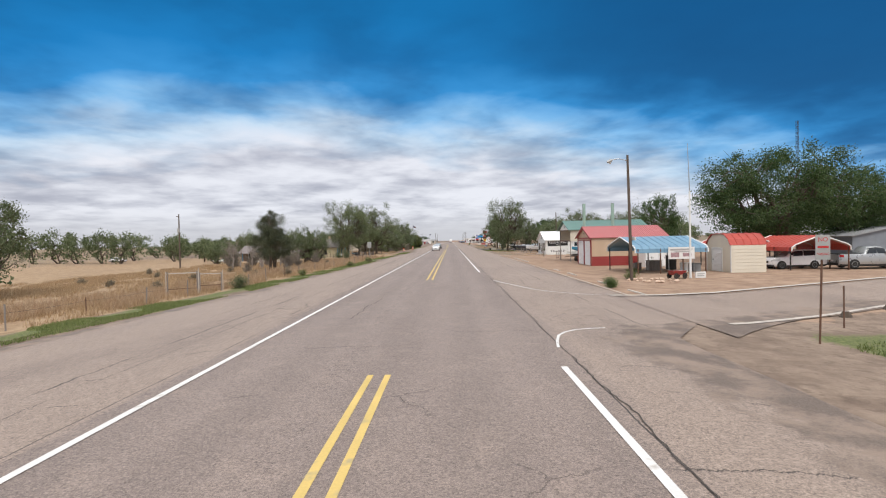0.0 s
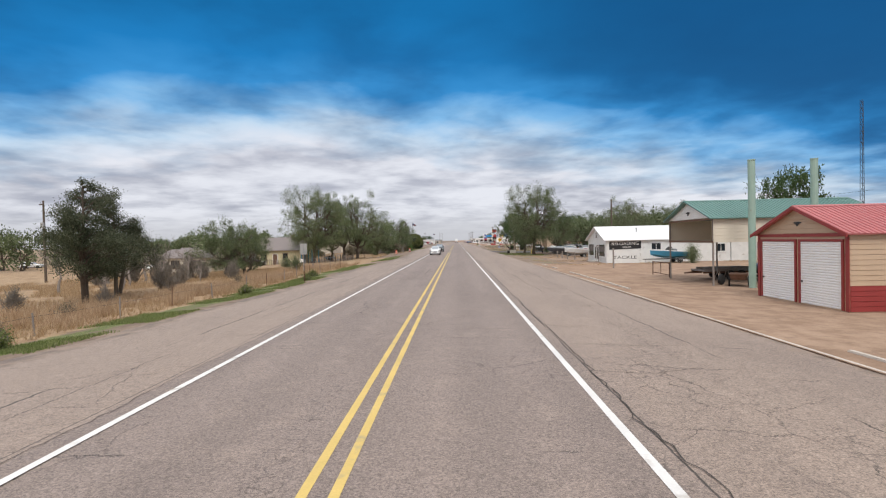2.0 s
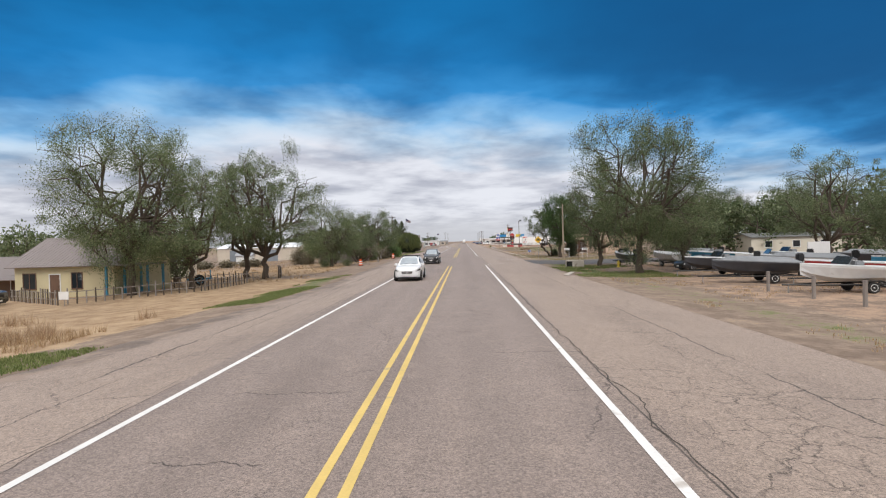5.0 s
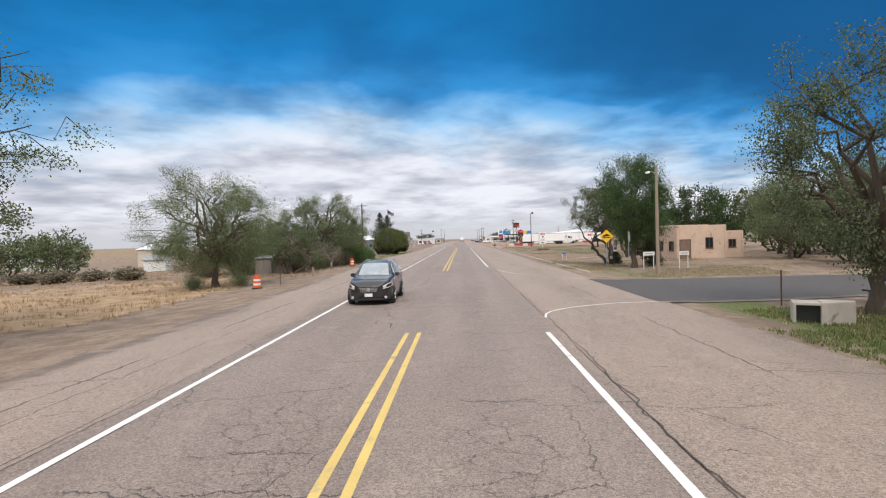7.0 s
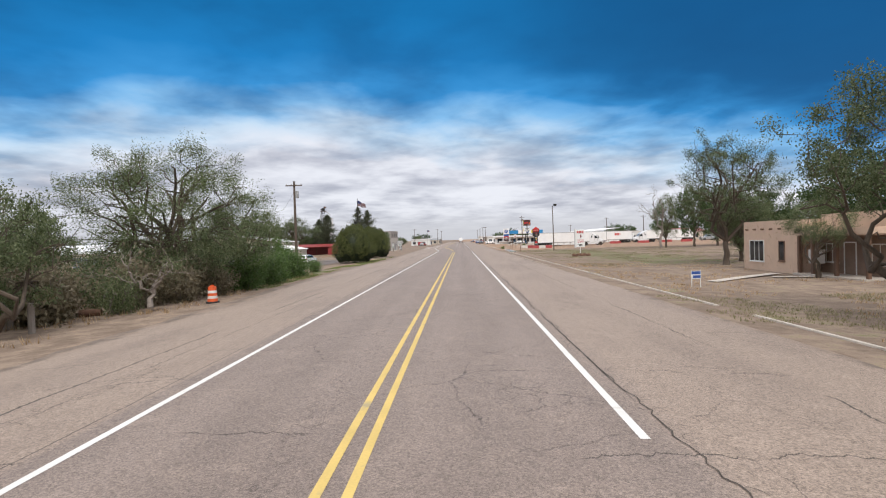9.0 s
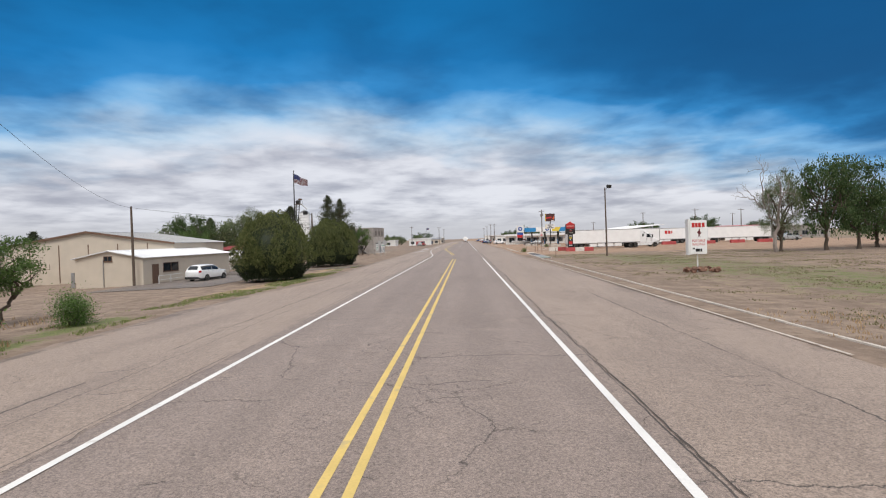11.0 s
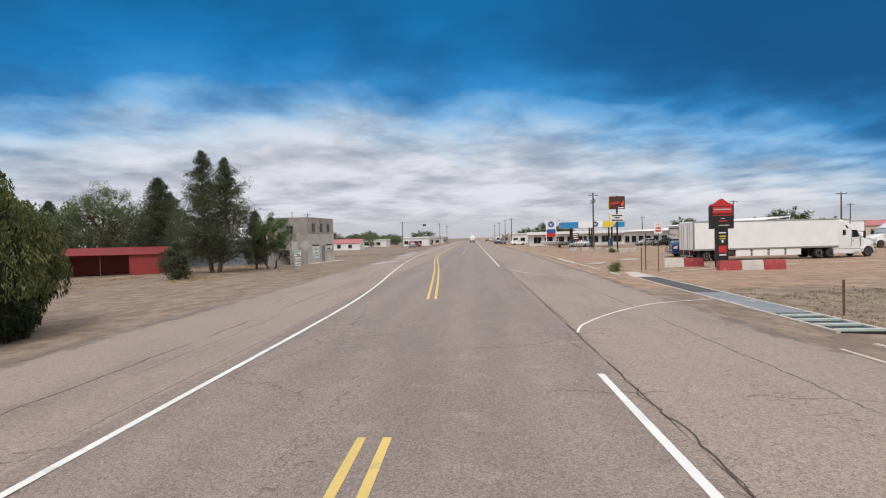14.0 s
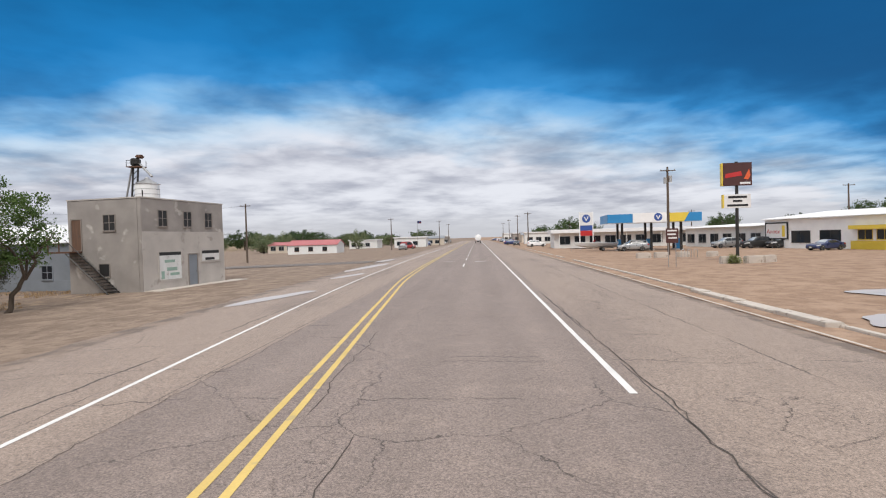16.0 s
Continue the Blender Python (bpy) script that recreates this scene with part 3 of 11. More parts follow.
def ground_material():
    """Dirt with straw and green grass by zone (red: straw, green: grass, blue: red dirt)."""
    m = bpy.data.materials.new("verge_ground")
    m.use_nodes = True
    nt = m.node_tree
    N, L = nt.nodes.new, nt.links.new
    b = nt.nodes["Principled BSDF"]
    geo = N("ShaderNodeNewGeometry")
    at_ = N("ShaderNodeAttribute")
    at_.attribute_name = "zone"
    sep = N("ShaderNodeSeparateColor")
    L(at_.outputs["Color"], sep.inputs[0])

    def noise_tex(s, d=6, sy=1.0):
        mp = N("ShaderNodeMapping")
        mp.inputs["Scale"].default_value = (1, sy, 1)
        L(geo.outputs["Position"], mp.inputs[0])
        n = N("ShaderNodeTexNoise")
        n.inputs["Scale"].default_value, n.inputs["Detail"].default_value, n.inputs["Roughness"].default_value = s, d, 0.62
        L(mp.outputs[0], n.inputs["Vector"])
        return n.outputs["Fac"]

    def mth(op, a, c):
        n = N("ShaderNodeMath")
        n.operation = op
        for k, v in enumerate((a, c)):
            if isinstance(v, (int, float)):
                n.inputs[k].default_value = v
            else:
                L(v, n.inputs[k])
        return n.outputs[0]

    def step(v, lo, hi):
        r = N("ShaderNodeMapRange")
        r.interpolation_type = "SMOOTHSTEP"
        r.inputs["From Min"].default_value, r.inputs["From Max"].default_value = lo, hi
        L(v, r.inputs["Value"])
        return r.outputs["Result"]

    def mixed(f, a, c):
        n = N("ShaderNodeMix")
        n.data_type = "RGBA"
        for k, v in ((0, f), (6, a), (7, c)):
            if isinstance(v, tuple):
                n.inputs[k].default_value = (*v, 1)
            else:
                L(v, n.inputs[k])
        return n.outputs[2]

    wide, mid, fine = noise_tex(0.18), noise_tex(0.9, 7), noise_tex(9, 5)
    tracks = noise_tex(0.8, 4, 0.12)
    dirt = mixed(step(mid, 0.35, 0.65), (0.20, 0.147, 0.112), (0.305, 0.232, 0.177))
    dirt = mixed(mth("MULTIPLY", step(tracks, 0.5, 0.64), 0.3), dirt, (0.165, 0.12, 0.09))
    dirt = mixed(mth("MULTIPLY", step(noise_tex(2.6, 6), 0.54, 0.66), 0.55), dirt, (0.135, 0.098, 0.075))
    red = mixed(step(mid, 0.35, 0.68), (0.275, 0.182, 0.125), (0.395, 0.275, 0.195))
    red = mixed(mth("MULTIPLY", step(noise_tex(1.7, 7), 0.55, 0.68), 0.5), red, (0.2, 0.135, 0.098))
    straw = mixed(step(mid, 0.35, 0.65), (0.285, 0.19, 0.115), (0.43, 0.31, 0.195))
    straw = mixed(mth("MULTIPLY", step(wide, 0.5, 0.7), 0.5), straw, (0.22, 0.15, 0.095))
    grass = mixed(step(fine, 0.35, 0.65), (0.095, 0.115, 0.042), (0.18, 0.195, 0.08))
    jit = mth("MULTIPLY", mth("SUBTRACT", mth("ADD", mth("MULTIPLY", mid, 0.6), mth("MULTIPLY", fine, 0.4)), 0.5), 1.6)
    col = mixed(step(mth("ADD", sep.outputs[2], jit), 0.4, 0.6), dirt, red)
    col = mixed(step(mth("ADD", sep.outputs[0], jit), 0.4, 0.6), col, straw)
    col = mixed(step(mth("ADD", sep.outputs[1], jit), 0.42, 0.62), col, grass)
    tone = N("ShaderNodeHueSaturation")
    tv = N("ShaderNodeMapRange")
    tv.inputs["To Min"].default_value, tv.inputs["To Max"].default_value = 0.6, 1.38
    L(mth("ADD", mth("MULTIPLY", fine, 0.55), mth("MULTIPLY", noise_tex(35, 3), 0.45)), tv.inputs["Value"])
    L(tv.outputs[0], tone.inputs["Value"])
    L(col, tone.inputs["Color"])
    L(tone.outputs[0], b.inputs["Base Color"])
    b.inputs["Roughness"].default_value = 0.95
    b.inputs["Specular IOR Level"].default_value = 0.2
    bp = N("ShaderNodeBump")
    bp.inputs["Strength"].default_value, bp.inputs["Distance"].default_value = 0.6, 0.05
    L(mth("ADD", fine, mid), bp.inputs["Height"])
    L(bp.outputs[0], b.inputs["Normal"])
    return m


M["ground"] = ground_material()
M["old_street"] = road_material("brown_grey_asphalt", (0.15, 0.123, 0.106), (0.16, 0.13, 0.11), (0.11, 0.09, 0.078))

# ---- ground, road, lines ----
LEFT_EDGE = ([-80, 20, 40, 55, 80, 96, 135, 150, 186, 202, 240, 255, 268, 290, 320, 700], [-14, -14.5, -12.6, -11.6, -10.1, -10.4, -8.4, -9.6, -11.4, -12.4, -13.5, -11.4, -11.8, -12.2, -11.5, -11.5])


def left_edge(y):
    return float(np.interp(y, *LEFT_EDGE)) + 0.55 * noise.noise((0, y * 0.35, 3.3)) + 0.3 * noise.noise((0, y * 1.3, 9.1))


def right_edge(y):
    return float(np.interp(y, [-80, 18.5, 22.5, 700], [7.4, 7.6, 10.25, 10.25])) + 0.12 * noise.noise((5, y * 0.5, 1.0))


def zone(x, y):
    """How much straw, grass and red dirt lies at a place."""
    s = g = r = 0.0
    e = np.interp(y, *LEFT_EDGE)
    if x < 0:
        d = e - x
        if y < 150:
            s = np.clip((d - 2.2) / 1.5, 0, 1) * 0.85
            g = np.clip(1 - abs(d - 2.2) / 2.2, 0, 1) * (0.85 if y < 112 or 124 < y < 146 else 0.35)
        elif y < 190:
            s = np.clip((d - 5.5) / 2, 0, 1) * (0.95 if 158 < y else 0.3)
            g = np.clip(1 - abs(d - 2.2) / 1.6, 0, 1) * 0.3
        elif y < 245:
            s = 0.12
            r = 0.3
            g = np.clip(1 - abs(d - 2.5) / 3, 0, 1) * (0.7 if 218 < y < 240 else 0.1)
        elif y < 285:
            s = np.clip(1 - abs(d - 4) / 4, 0, 1) * 0.6
            g = np.clip(1 - abs(d - 2.6) / 1.8, 0, 1) * 0.75
        elif y < 345:
            s = np.clip(1 - abs(x + 26) / 7, 0, 1) * 0.45 if y > 308 else 0.1
        else:
            s = 0.12
            g = 0.2 if x < -20 else 0.0
        if x < -70:
            f = min(1.0, (-70 - x) / 60)
            s, g = s + (0.5 - s) * f, g + (0.42 - g) * f
    else:
        if y < 24:
            g, s = (0.7, 0.2) if 11.6 < x < 24 and y < 19.5 + (x - 11) * 0.4 else (0.0, 0.1)
        elif y < 92:
            r = 0.95
            g = 0.35 if y > 90 else 0.0
        elif y < 104:
            r, s = 0.8, 0.1
        elif y < 160:
            s = 0.3
            g = np.clip(1 - abs(x - 13.2) / 3.0, 0, 1) * (0.55 if y < 140 else 1.0)
            r = 0.5 if x > 15 else 0.2
        elif y < 184:
            s, g = 0.22, 0.55 * np.clip(1 - abs(x - 15) / 8, 0, 1)
        elif y < 226:
            r, s, g = 0.3, 0.12, max(0.32, 0.5 * np.clip(1 - abs(x - 13) / 2.5, 0, 1))
        elif y < 300:
            s, g = 0.34, 0.52 * np.clip(1.2 - abs(x - 26) / 16, 0, 1)
            if x < 14.5:
                s, g, r = 0.0, 0.0, 0.1
        else:
            s, g, r = (0.1, 0.0, 0.85) if x < 110 else (0.4, 0.45, 0)
    return float(s), float(g), float(r)


def build_ground():
    xs = [-3000, -1500, -800, -450, -300, -220, -160, -120, -95, -80] + [-70 + 1.25 * k for k in range(113)] + [75, 85, 100, 120, 150, 200, 300, 500, 900, 1600, 3000]
    ys = [-600, -250, -120] + [-60 + 2.0 * k for k in range(301)] + [550, 570, 600, 640, 700, 800, 950, 1200, 1600, 2300, 3400]
    v, cols = [], []
    for y in ys:
        le, re = np.interp(y, *LEFT_EDGE), right_edge(y)
        for x in xs:
            z = gz(x, y) - 0.02
            near_street = 8 < x < 102 and (19.5 + (x - 9.5) * 0.51 < y < 32 + (x - 9.5) * 0.46 or 155 + (x - 9.8) * 0.36 * max(0, 1 - (x - 9.8) / 40) < y < 175)
            in_street = 9.4 < x < 99 and (23.5 + (x - 9.5) * 0.51 < y < 27.5 + (x - 9.5) * 0.46 or 160 + (x - 9.8) * 0.36 * max(0, 1 - (x - 9.8) / 40) < y < 169)
            if near_street and not in_street and x > re:
                pass
            elif le - 0.8 < x < re + 0.2 or in_street:
                z -= 0.045
            elif abs(x) < 90 and not (-37 < x < -11 and 252 < y < 292):
                z += 0.10 * noise.noise((x * 0.12, y * 0.12, 0)) * min(1.0, max(0.0, (abs(x) - 12) / 6))
            v.append((x, y, z))
            if abs(x) > 15:
                amp = min(1.0, (abs(x) - 15) / 25) * 16
                zs = [zone(x + amp * 0.3 * noise.noise((x * 0.05, y * 0.05, q)), y + amp * (noise.noise((x * 0.04, y * 0.06, q + 9.0)) + (q - 1.5) * 0.5)) for q in range(4)]
                cols.append((*(sum(c) / 4 for c in zip(*zs)), 1.0))
            else:
                cols.append((*zone(x, y), 1.0))
    w = len(xs)
    f = [(j * w + i, j * w + i + 1, (j + 1) * w + i + 1, (j + 1) * w + i) for j in range(len(ys) - 1) for i in range(w - 1)]
    me = bpy.data.meshes.new("ground")
    me.from_pydata(v, [], f)
    me.shade_smooth()
    ca = me.color_attributes.new("zone", "FLOAT_COLOR", "POINT")
    ca.data.foreach_set("color", np.array(cols, dtype=np.float32).ravel())
    me.materials.append(M["ground"])
    tagged(new("ground", me), "dry dirt and grass verges beside the highway", "ground", kind="structure")


build_ground()
road = sheet("road", M["road"], lambda u, v: ((lambda y: (lambda x: (x, y, gz(x, y)))(left_edge(y) + (right_edge(y) - left_edge(y)) * u))(-70 + 770 * v)), 20, 1000, "sun-bleached cracked asphalt highway with wide paved shoulders", "road")


def road_rim():
    """How near the paving's ragged edges a place lies."""
    vals = []
    for v in road.data.vertices:
        x, y, _ = v.co
        le, re = np.interp(y, *LEFT_EDGE), right_edge(y)
        a = max(0.0, 1 - (x - le) / 2.2)
        b = max(0.0, 1 - (re - x) / (3.2 if y < 21 else 0.9)) * (1.0 if y < 30 or y > 285 else 0.55)
        vals.append(max(a, b))
    road.data.attributes.new("rim", "FLOAT", "POINT").data.foreach_set("value", np.array(vals, dtype=np.float32))


road_rim()


def stripe(name, mat_, pts, width, label, dz=0.006, step_=1.0):
    """A painted line along a smooth way of (x, y) points."""
    pts = [Vector((p[0], p[1])) for p in pts]
    way = []
    for i in range(len(pts) - 1):
        a, b = pts[i], pts[i + 1]
        m0 = (pts[i + 1] - pts[max(i - 1, 0)]).normalized() * (b - a).length
        m1 = (pts[min(i + 2, len(pts) - 1)] - pts[i]).normalized() * (b - a).length
        n = max(2, int((b - a).length / step_))
        for k in range(n + (i == len(pts) - 2)):
            t = k / n
            way.append((2 * t**3 - 3 * t**2 + 1) * a + (t**3 - 2 * t**2 + t) * m0 + (3 * t**2 - 2 * t**3) * b + (t**3 - t**2) * m1)
    v, f = [], []
    for i, p in enumerate(way):
        d = (way[min(i + 1, len(way) - 1)] - way[max(i - 1, 0)]).normalized()
        n = Vector((d.y, -d.x)) * width * 0.5
        wob = 1 + 0.10 * noise.noise((p.x, p.y * 2.1, 4.0))
        for s in (-1, 1):
            q = p + n * s * wob
            v.append((q.x, q.y, gz(q.x, q.y) + dz))
        if i:
            k = 2 * i
            f.append((k - 2, k - 1, k + 1, k))
    me = bpy.data.meshes.new(name)
    me.from_pydata(v, [], f)
    me.materials.append(mat_)
    return tagged(new(name, me), label, "road marking", kind="structure")


for a, b in ((-40, 14.9), (44.8, 149.5), (181, 280.5), (315.5, 640)):
    stripe("edge_line", M["white_line"], [(3.68, a), (3.68, b)], 0.13, "worn white edge line on the asphalt")
stripe("edge_line", M["white_line"], [(-3.68, -40), (-3.68, 278), (-3.7, 290), (-4.05, 298), (-5.3, 313), (-6.5, 330), (-7.3, 350), (-7.8, 380), (-7.8, 640)], 0.13, "long white edge line on the asphalt")
for off in (-0.17, 0.17):
    for a, b in ((-40, 14.5), (38, 149.8), (176.6, 277.5)):
        stripe("centre_line", M["yellow_line"], [(off, a), (off, b)], 0.12, "yellow centre line of a double pair on asphalt")
    stripe("centre_line", M["yellow_line"], [(off - 0.45, 292.5), (off - 0.98, 302), (off - 1.81, 315), (off - 2.7, 327), (off - 3.6, 341), (off - 3.9, 370), (off - 3.9, 640)], 0.12, "yellow centre line bending round a turn lane")
for y in range(352, 600, 13):
    stripe("lane_dash", M["white_line"], [(-0.1, y), (-0.1, y + 5)], 0.11, "short white lane dash on the asphalt")
for x, y in ((-1.9, 362), (1.5, 361)):
    stripe("lane_mark", M["white_line"], [(x - 0.6, y), (x + 0.6, y)], 0.35, "white cross mark in the lane")
for pts in ([(4.1, 36.6), (5.1, 33.5), (5.9, 31.4), (6.6, 30.6), (7.6, 30.0), (8.9, 29.8)], [(3.95, 16.7), (4.3, 18.3), (5.0, 19.3), (6.0, 19.8)], [(4.05, 152.0), (4.22, 152.9), (4.75, 153.9), (5.7, 155.0), (7.6, 156.5), (11.5, 158.8)], [(4.15, 176.6), (4.4, 175.2), (5.6, 172.8), (7.8, 170.6), (10.3, 169.8)], [(4.1, 284.6), (4.5, 285.9), (6.3, 288.9), (9.0, 292.2), (12.2, 294.6)], [(4.2, 311.0), (4.9, 308.8), (5.9, 306.9), (7.8, 305.8), (9.9, 305.6), (11.3, 305.6)]):
    stripe("corner_line", M["white_line"], pts, 0.095 if len(pts) == 6 and pts[0][0] > 4.08 else 0.07, "curved white corner line on worn asphalt")


def crack(width, *pts):
    """A jagged open crack in the asphalt: it wanders between its turning points, opens, narrows and throws short branches."""
    rng = random.Random(f"{pts}")
    way = []
    for (x0, y0), (x1, y1) in zip(pts, pts[1:]):
        n = max(2, int(math.hypot(x1 - x0, y1 - y0) / 0.16))
        px, py = (y1 - y0) / n / 0.16, -(x1 - x0) / n / 0.16
        drift = 0.0
        for k in range(n):
            q = k / n
            drift = 0.72 * drift + rng.gauss(0, 0.034)
            ease = min(1.0, 4 * q, 4 * (1 - q))
            d = drift * ease + 0.05 * noise.noise((x0 * 3 + k * 0.11, y0 * 3, 2.0)) * ease
            way.append((x0 + (x1 - x0) * q + px * d, y0 + (y1 - y0) * q + py * d))
    way.append(pts[-1])
    v, f = [], []

    def lay(line, w0):
        for k, (x, y) in enumerate(line):
            xa, ya = line[max(k - 1, 0)]
            xb, yb = line[min(k + 1, len(line) - 1)]
            ln = math.hypot(xb - xa, yb - ya) or 1.0
            e = min(1.0, 0.25 + 0.3 * k, 0.1 + 0.3 * (len(line) - 1 - k))
            w = w0 * 0.3 * e * (0.55 + 0.9 * abs(noise.noise((x * 2.3, y * 2.3, 7.0))) + rng.uniform(0, 0.4))
            nx, ny = (yb - ya) / ln * w, -(xb - xa) / ln * w
            v.extend(((x + nx, y + ny, gz(x, y) + 0.0045), (x - nx, y - ny, gz(x, y) + 0.0045)))
            if k:
                b = len(v)
                f.append((b - 4, b - 2, b - 1, b - 3))

    lay(way, width)
    for k in range(6, len(way) - 4, 7):
        if rng.random() < 0.45:
            a, ln = rng.uniform(0, 6.28), rng.uniform(0.2, 0.7)
            twig = [way[k]]
            for j in range(5):
                a += rng.gauss(0, 0.35)
                twig.append((twig[-1][0] + math.cos(a) * ln / 5, twig[-1][1] + math.sin(a) * ln / 5))
            lay(twig, width * 0.6)
    me = bpy.data.meshes.new("road_crack")
    me.from_pydata(v, [], f)
    me.materials.append(M["crack"])
    return tagged(new("road_crack", me), "dark jagged crack in the worn asphalt", "road crack", kind="structure")


# the seam beside the travelled lane, and the long shoulder cracks
for a in range(-30, 330, 24):
    crack(0.034, (4.05, a), (4.12, a + 12), (4.05, a + 23.8))
    crack(0.022, (-4.15, a + 3), (-4.1, a + 17))
crack(0.045, (5.7, 93.6), (5.6, 85.4), (5.6, 81.6), (5.7, 78.4), (5.7, 77.3), (5.6, 72), (5.8, 66))
crack(0.045, (6.9, 271.6), (6.7, 260.7), (6.8, 257.8), (6.8, 255.7), (7.2, 253.7))
crack(0.05, (4.7, 308.7), (4.7, 306.3), (4.6, 303.8), (4.6, 300.8))
crack(0.05, (-1.0, 78.7), (-1.0, 80.1), (-1.0, 82.2), (-0.9, 86.6))
crack(0.05, (-0.9, 165.0), (-0.8, 167.1), (-0.9, 170.8))
crack(0.05, (-0.3, 247.6), (-0.4, 249.7), (-0.5, 252.7))
crack(0.05, (-2.0, 21.7), (-2.0, 23.2), (-1.9, 23.6), (-2.0, 24.5), (-1.9, 25.4), (-1.8, 26.6), (-1.8, 28.3))
crack(0.04, (-8.4, 25.0), (-8.4, 30.9), (-8.2, 33.9), (-8.6, 41.5))
crack(0.03, (-6.9, 26.5), (-6.6, 28.1), (-6.2, 30.6))
crack(0.06, (-4.6, 23.2), (-4.5, 24.9), (-4.6, 25.8), (-5.0, 26.9), (-3.8, 26.6))
crack(0.045, (-6.6, 26.4), (-5.8, 26.0), (-4.5, 25.0))
crack(0.04, (-7.0, 28.0), (-5.0, 27.1))
# across the shoulders and lanes
crack(0.04, (4.1, 38.4), (8.3, 39.0))
crack(0.035, (5.9, 38.2), (5.8, 32.7))
crack(0.045, (4.0, 26.2), (5.9, 26.6))
crack(0.04, (1.8, 25.8), (2.3, 25.9))
crack(0.03, (2.4, 32.8), (2.3, 30.5))
crack(0.03, (4.7, 26.2), (4.8, 24.4))
crack(0.035, (4.2, 93.2), (10.2, 96.2))
crack(0.03, (4.2, 82.8), (6.0, 82.1))
crack(0.04, (4.1, 78.4), (5.6, 78.3), (6.4, 78.5), (7.5, 78.8), (9.7, 79.6))
crack(0.04, (4.0, 76.8), (5.6, 77.1))
crack(0.05, (-6.1, 77.3), (-4.6, 76.6), (-3.8, 76.2))
crack(0.04, (-2.9, 76.0), (-2.0, 75.8), (-1.3, 75.8), (0.5, 75.4))
crack(0.035, (-7.3, 85.0), (-3.6, 83.9), (-1.0, 83.3))
crack(0.045, (3.6, 162.4), (4.2, 162.5), (5.3, 162.8), (7.3, 163.4), (8.2, 163.8), (8.9, 164.9), (7.8, 164.1), (7.4, 163.5))
crack(0.035, (-0.7, 166.7), (0.6, 166.9))
crack(0.04, (1.7, 162.4), (2.3, 162.3))
crack(0.05, (4.2, 164.4), (4.4, 163.1))
crack(0.03, (4.1, 165.9), (5.0, 165.7))
crack(0.04, (-2.5, 162.7), (-1.8, 162.4))
crack(0.04, (-1.0, 161.6), (-0.8, 161.8), (-0.4, 161.8))
crack(0.03, (-7.9, 169.1), (-7.8, 174.4))
crack(0.03, (-2.4, 168.2), (-0.9, 168.2))
crack(0.045, (4.1, 251.9), (6.4, 252.8), (9.9, 254.8))
crack(0.06, (5.0, 251.6), (4.8, 250.9), (4.7, 250.1), (4.1, 249.9))
crack(0.045, (4.6, 259.4), (4.7, 257.1))
crack(0.05, (4.7, 256.0), (5.0, 254.6), (5.1, 253.4))
crack(0.04, (4.7, 253.2), (4.8, 252.0), (5.0, 251.3))
crack(0.06, (6.6, 251.6), (6.5, 250.8), (6.7, 249.4))
crack(0.05, (7.0, 251.4), (6.9, 250.4), (7.1, 249.2))
crack(0.045, (-7.0, 252.3), (-3.8, 250.9))
crack(0.035, (-2.7, 250.9), (-1.5, 250.6), (-0.9, 251.0))
crack(0.035, (-2.5, 248.4), (-1.8, 248.3))
crack(0.05, (-8.2, 260.4), (-10.0, 272.0))
crack(0.035, (-1.4, 314.5), (-1.7, 321.4))
crack(0.04, (-0.5, 313.8), (-0.5, 307.6), (-0.5, 304.7), (-1.0, 303.6))
crack(0.03, (4.9, 304.2), (6.5, 305.0))
crack(0.03, (8.0, 306.0), (11.2, 308.0))
crack(0.03, (-3.6, 304.0), (-2.7, 303.4), (-1.4, 303.6))
crack(0.03, (-3.1, 303.1), (-3.0, 301.8), (-3.5, 301.4))
crack(0.035, (-2.9, 300.7), (-1.4, 300.3), (-0.9, 300.4), (0.2, 300.5))
rng = random.Random(77)
for k in range(16):
    # the broken strip beside the centre line at the crossing
    x, y = rng.uniform(-1.5, -0.5), 150.5 + 0.75 * k
    crack(0.05, (x, y), (x + rng.uniform(-0.3, 0.3), y + 0.5), (x + rng.uniform(-0.4, 0.4), y + rng.uniform(0.9, 1.4)))
    if k % 2:
        crack(0.035, (x - rng.uniform(0.2, 0.9), y + 0.3), (x + rng.uniform(0.2, 0.7), y + 0.5))
for k in range(26):
    y = rng.choice((rng.uniform(42, 72), rng.uniform(97, 158), rng.uniform(180, 246), rng.uniform(262, 298)))
    x = rng.choice((4.1, 4.1, -3.9, -2.6, 0.9))
    far = rng.uniform(1.2, 4.0) * (1 if x > 0 else -0.7)
    crack(rng.uniform(0.025, 0.042), (x, y), (x + far * 0.5, y + rng.uniform(-0.4, 0.4)), (x + far, y + rng.uniform(-0.2, 0.9)))


# side streets


def street_rim(ob, low, high):
    """Loose dirt along the lower and upper edge of a street's sheet: how far in it reaches, as shares of the width."""
    n = ob.data.vertices
    top = max(1, round(len(n) / 91) - 1)
    vals = [max(max(0.0, 1 - (k // 91) / top / low), max(0.0, 1 - (1 - (k // 91) / top) / high)) for k in range(len(n))]
    ob.data.attributes.new("rim", "FLOAT", "POINT").data.foreach_set("value", np.array(vals, dtype=np.float32))


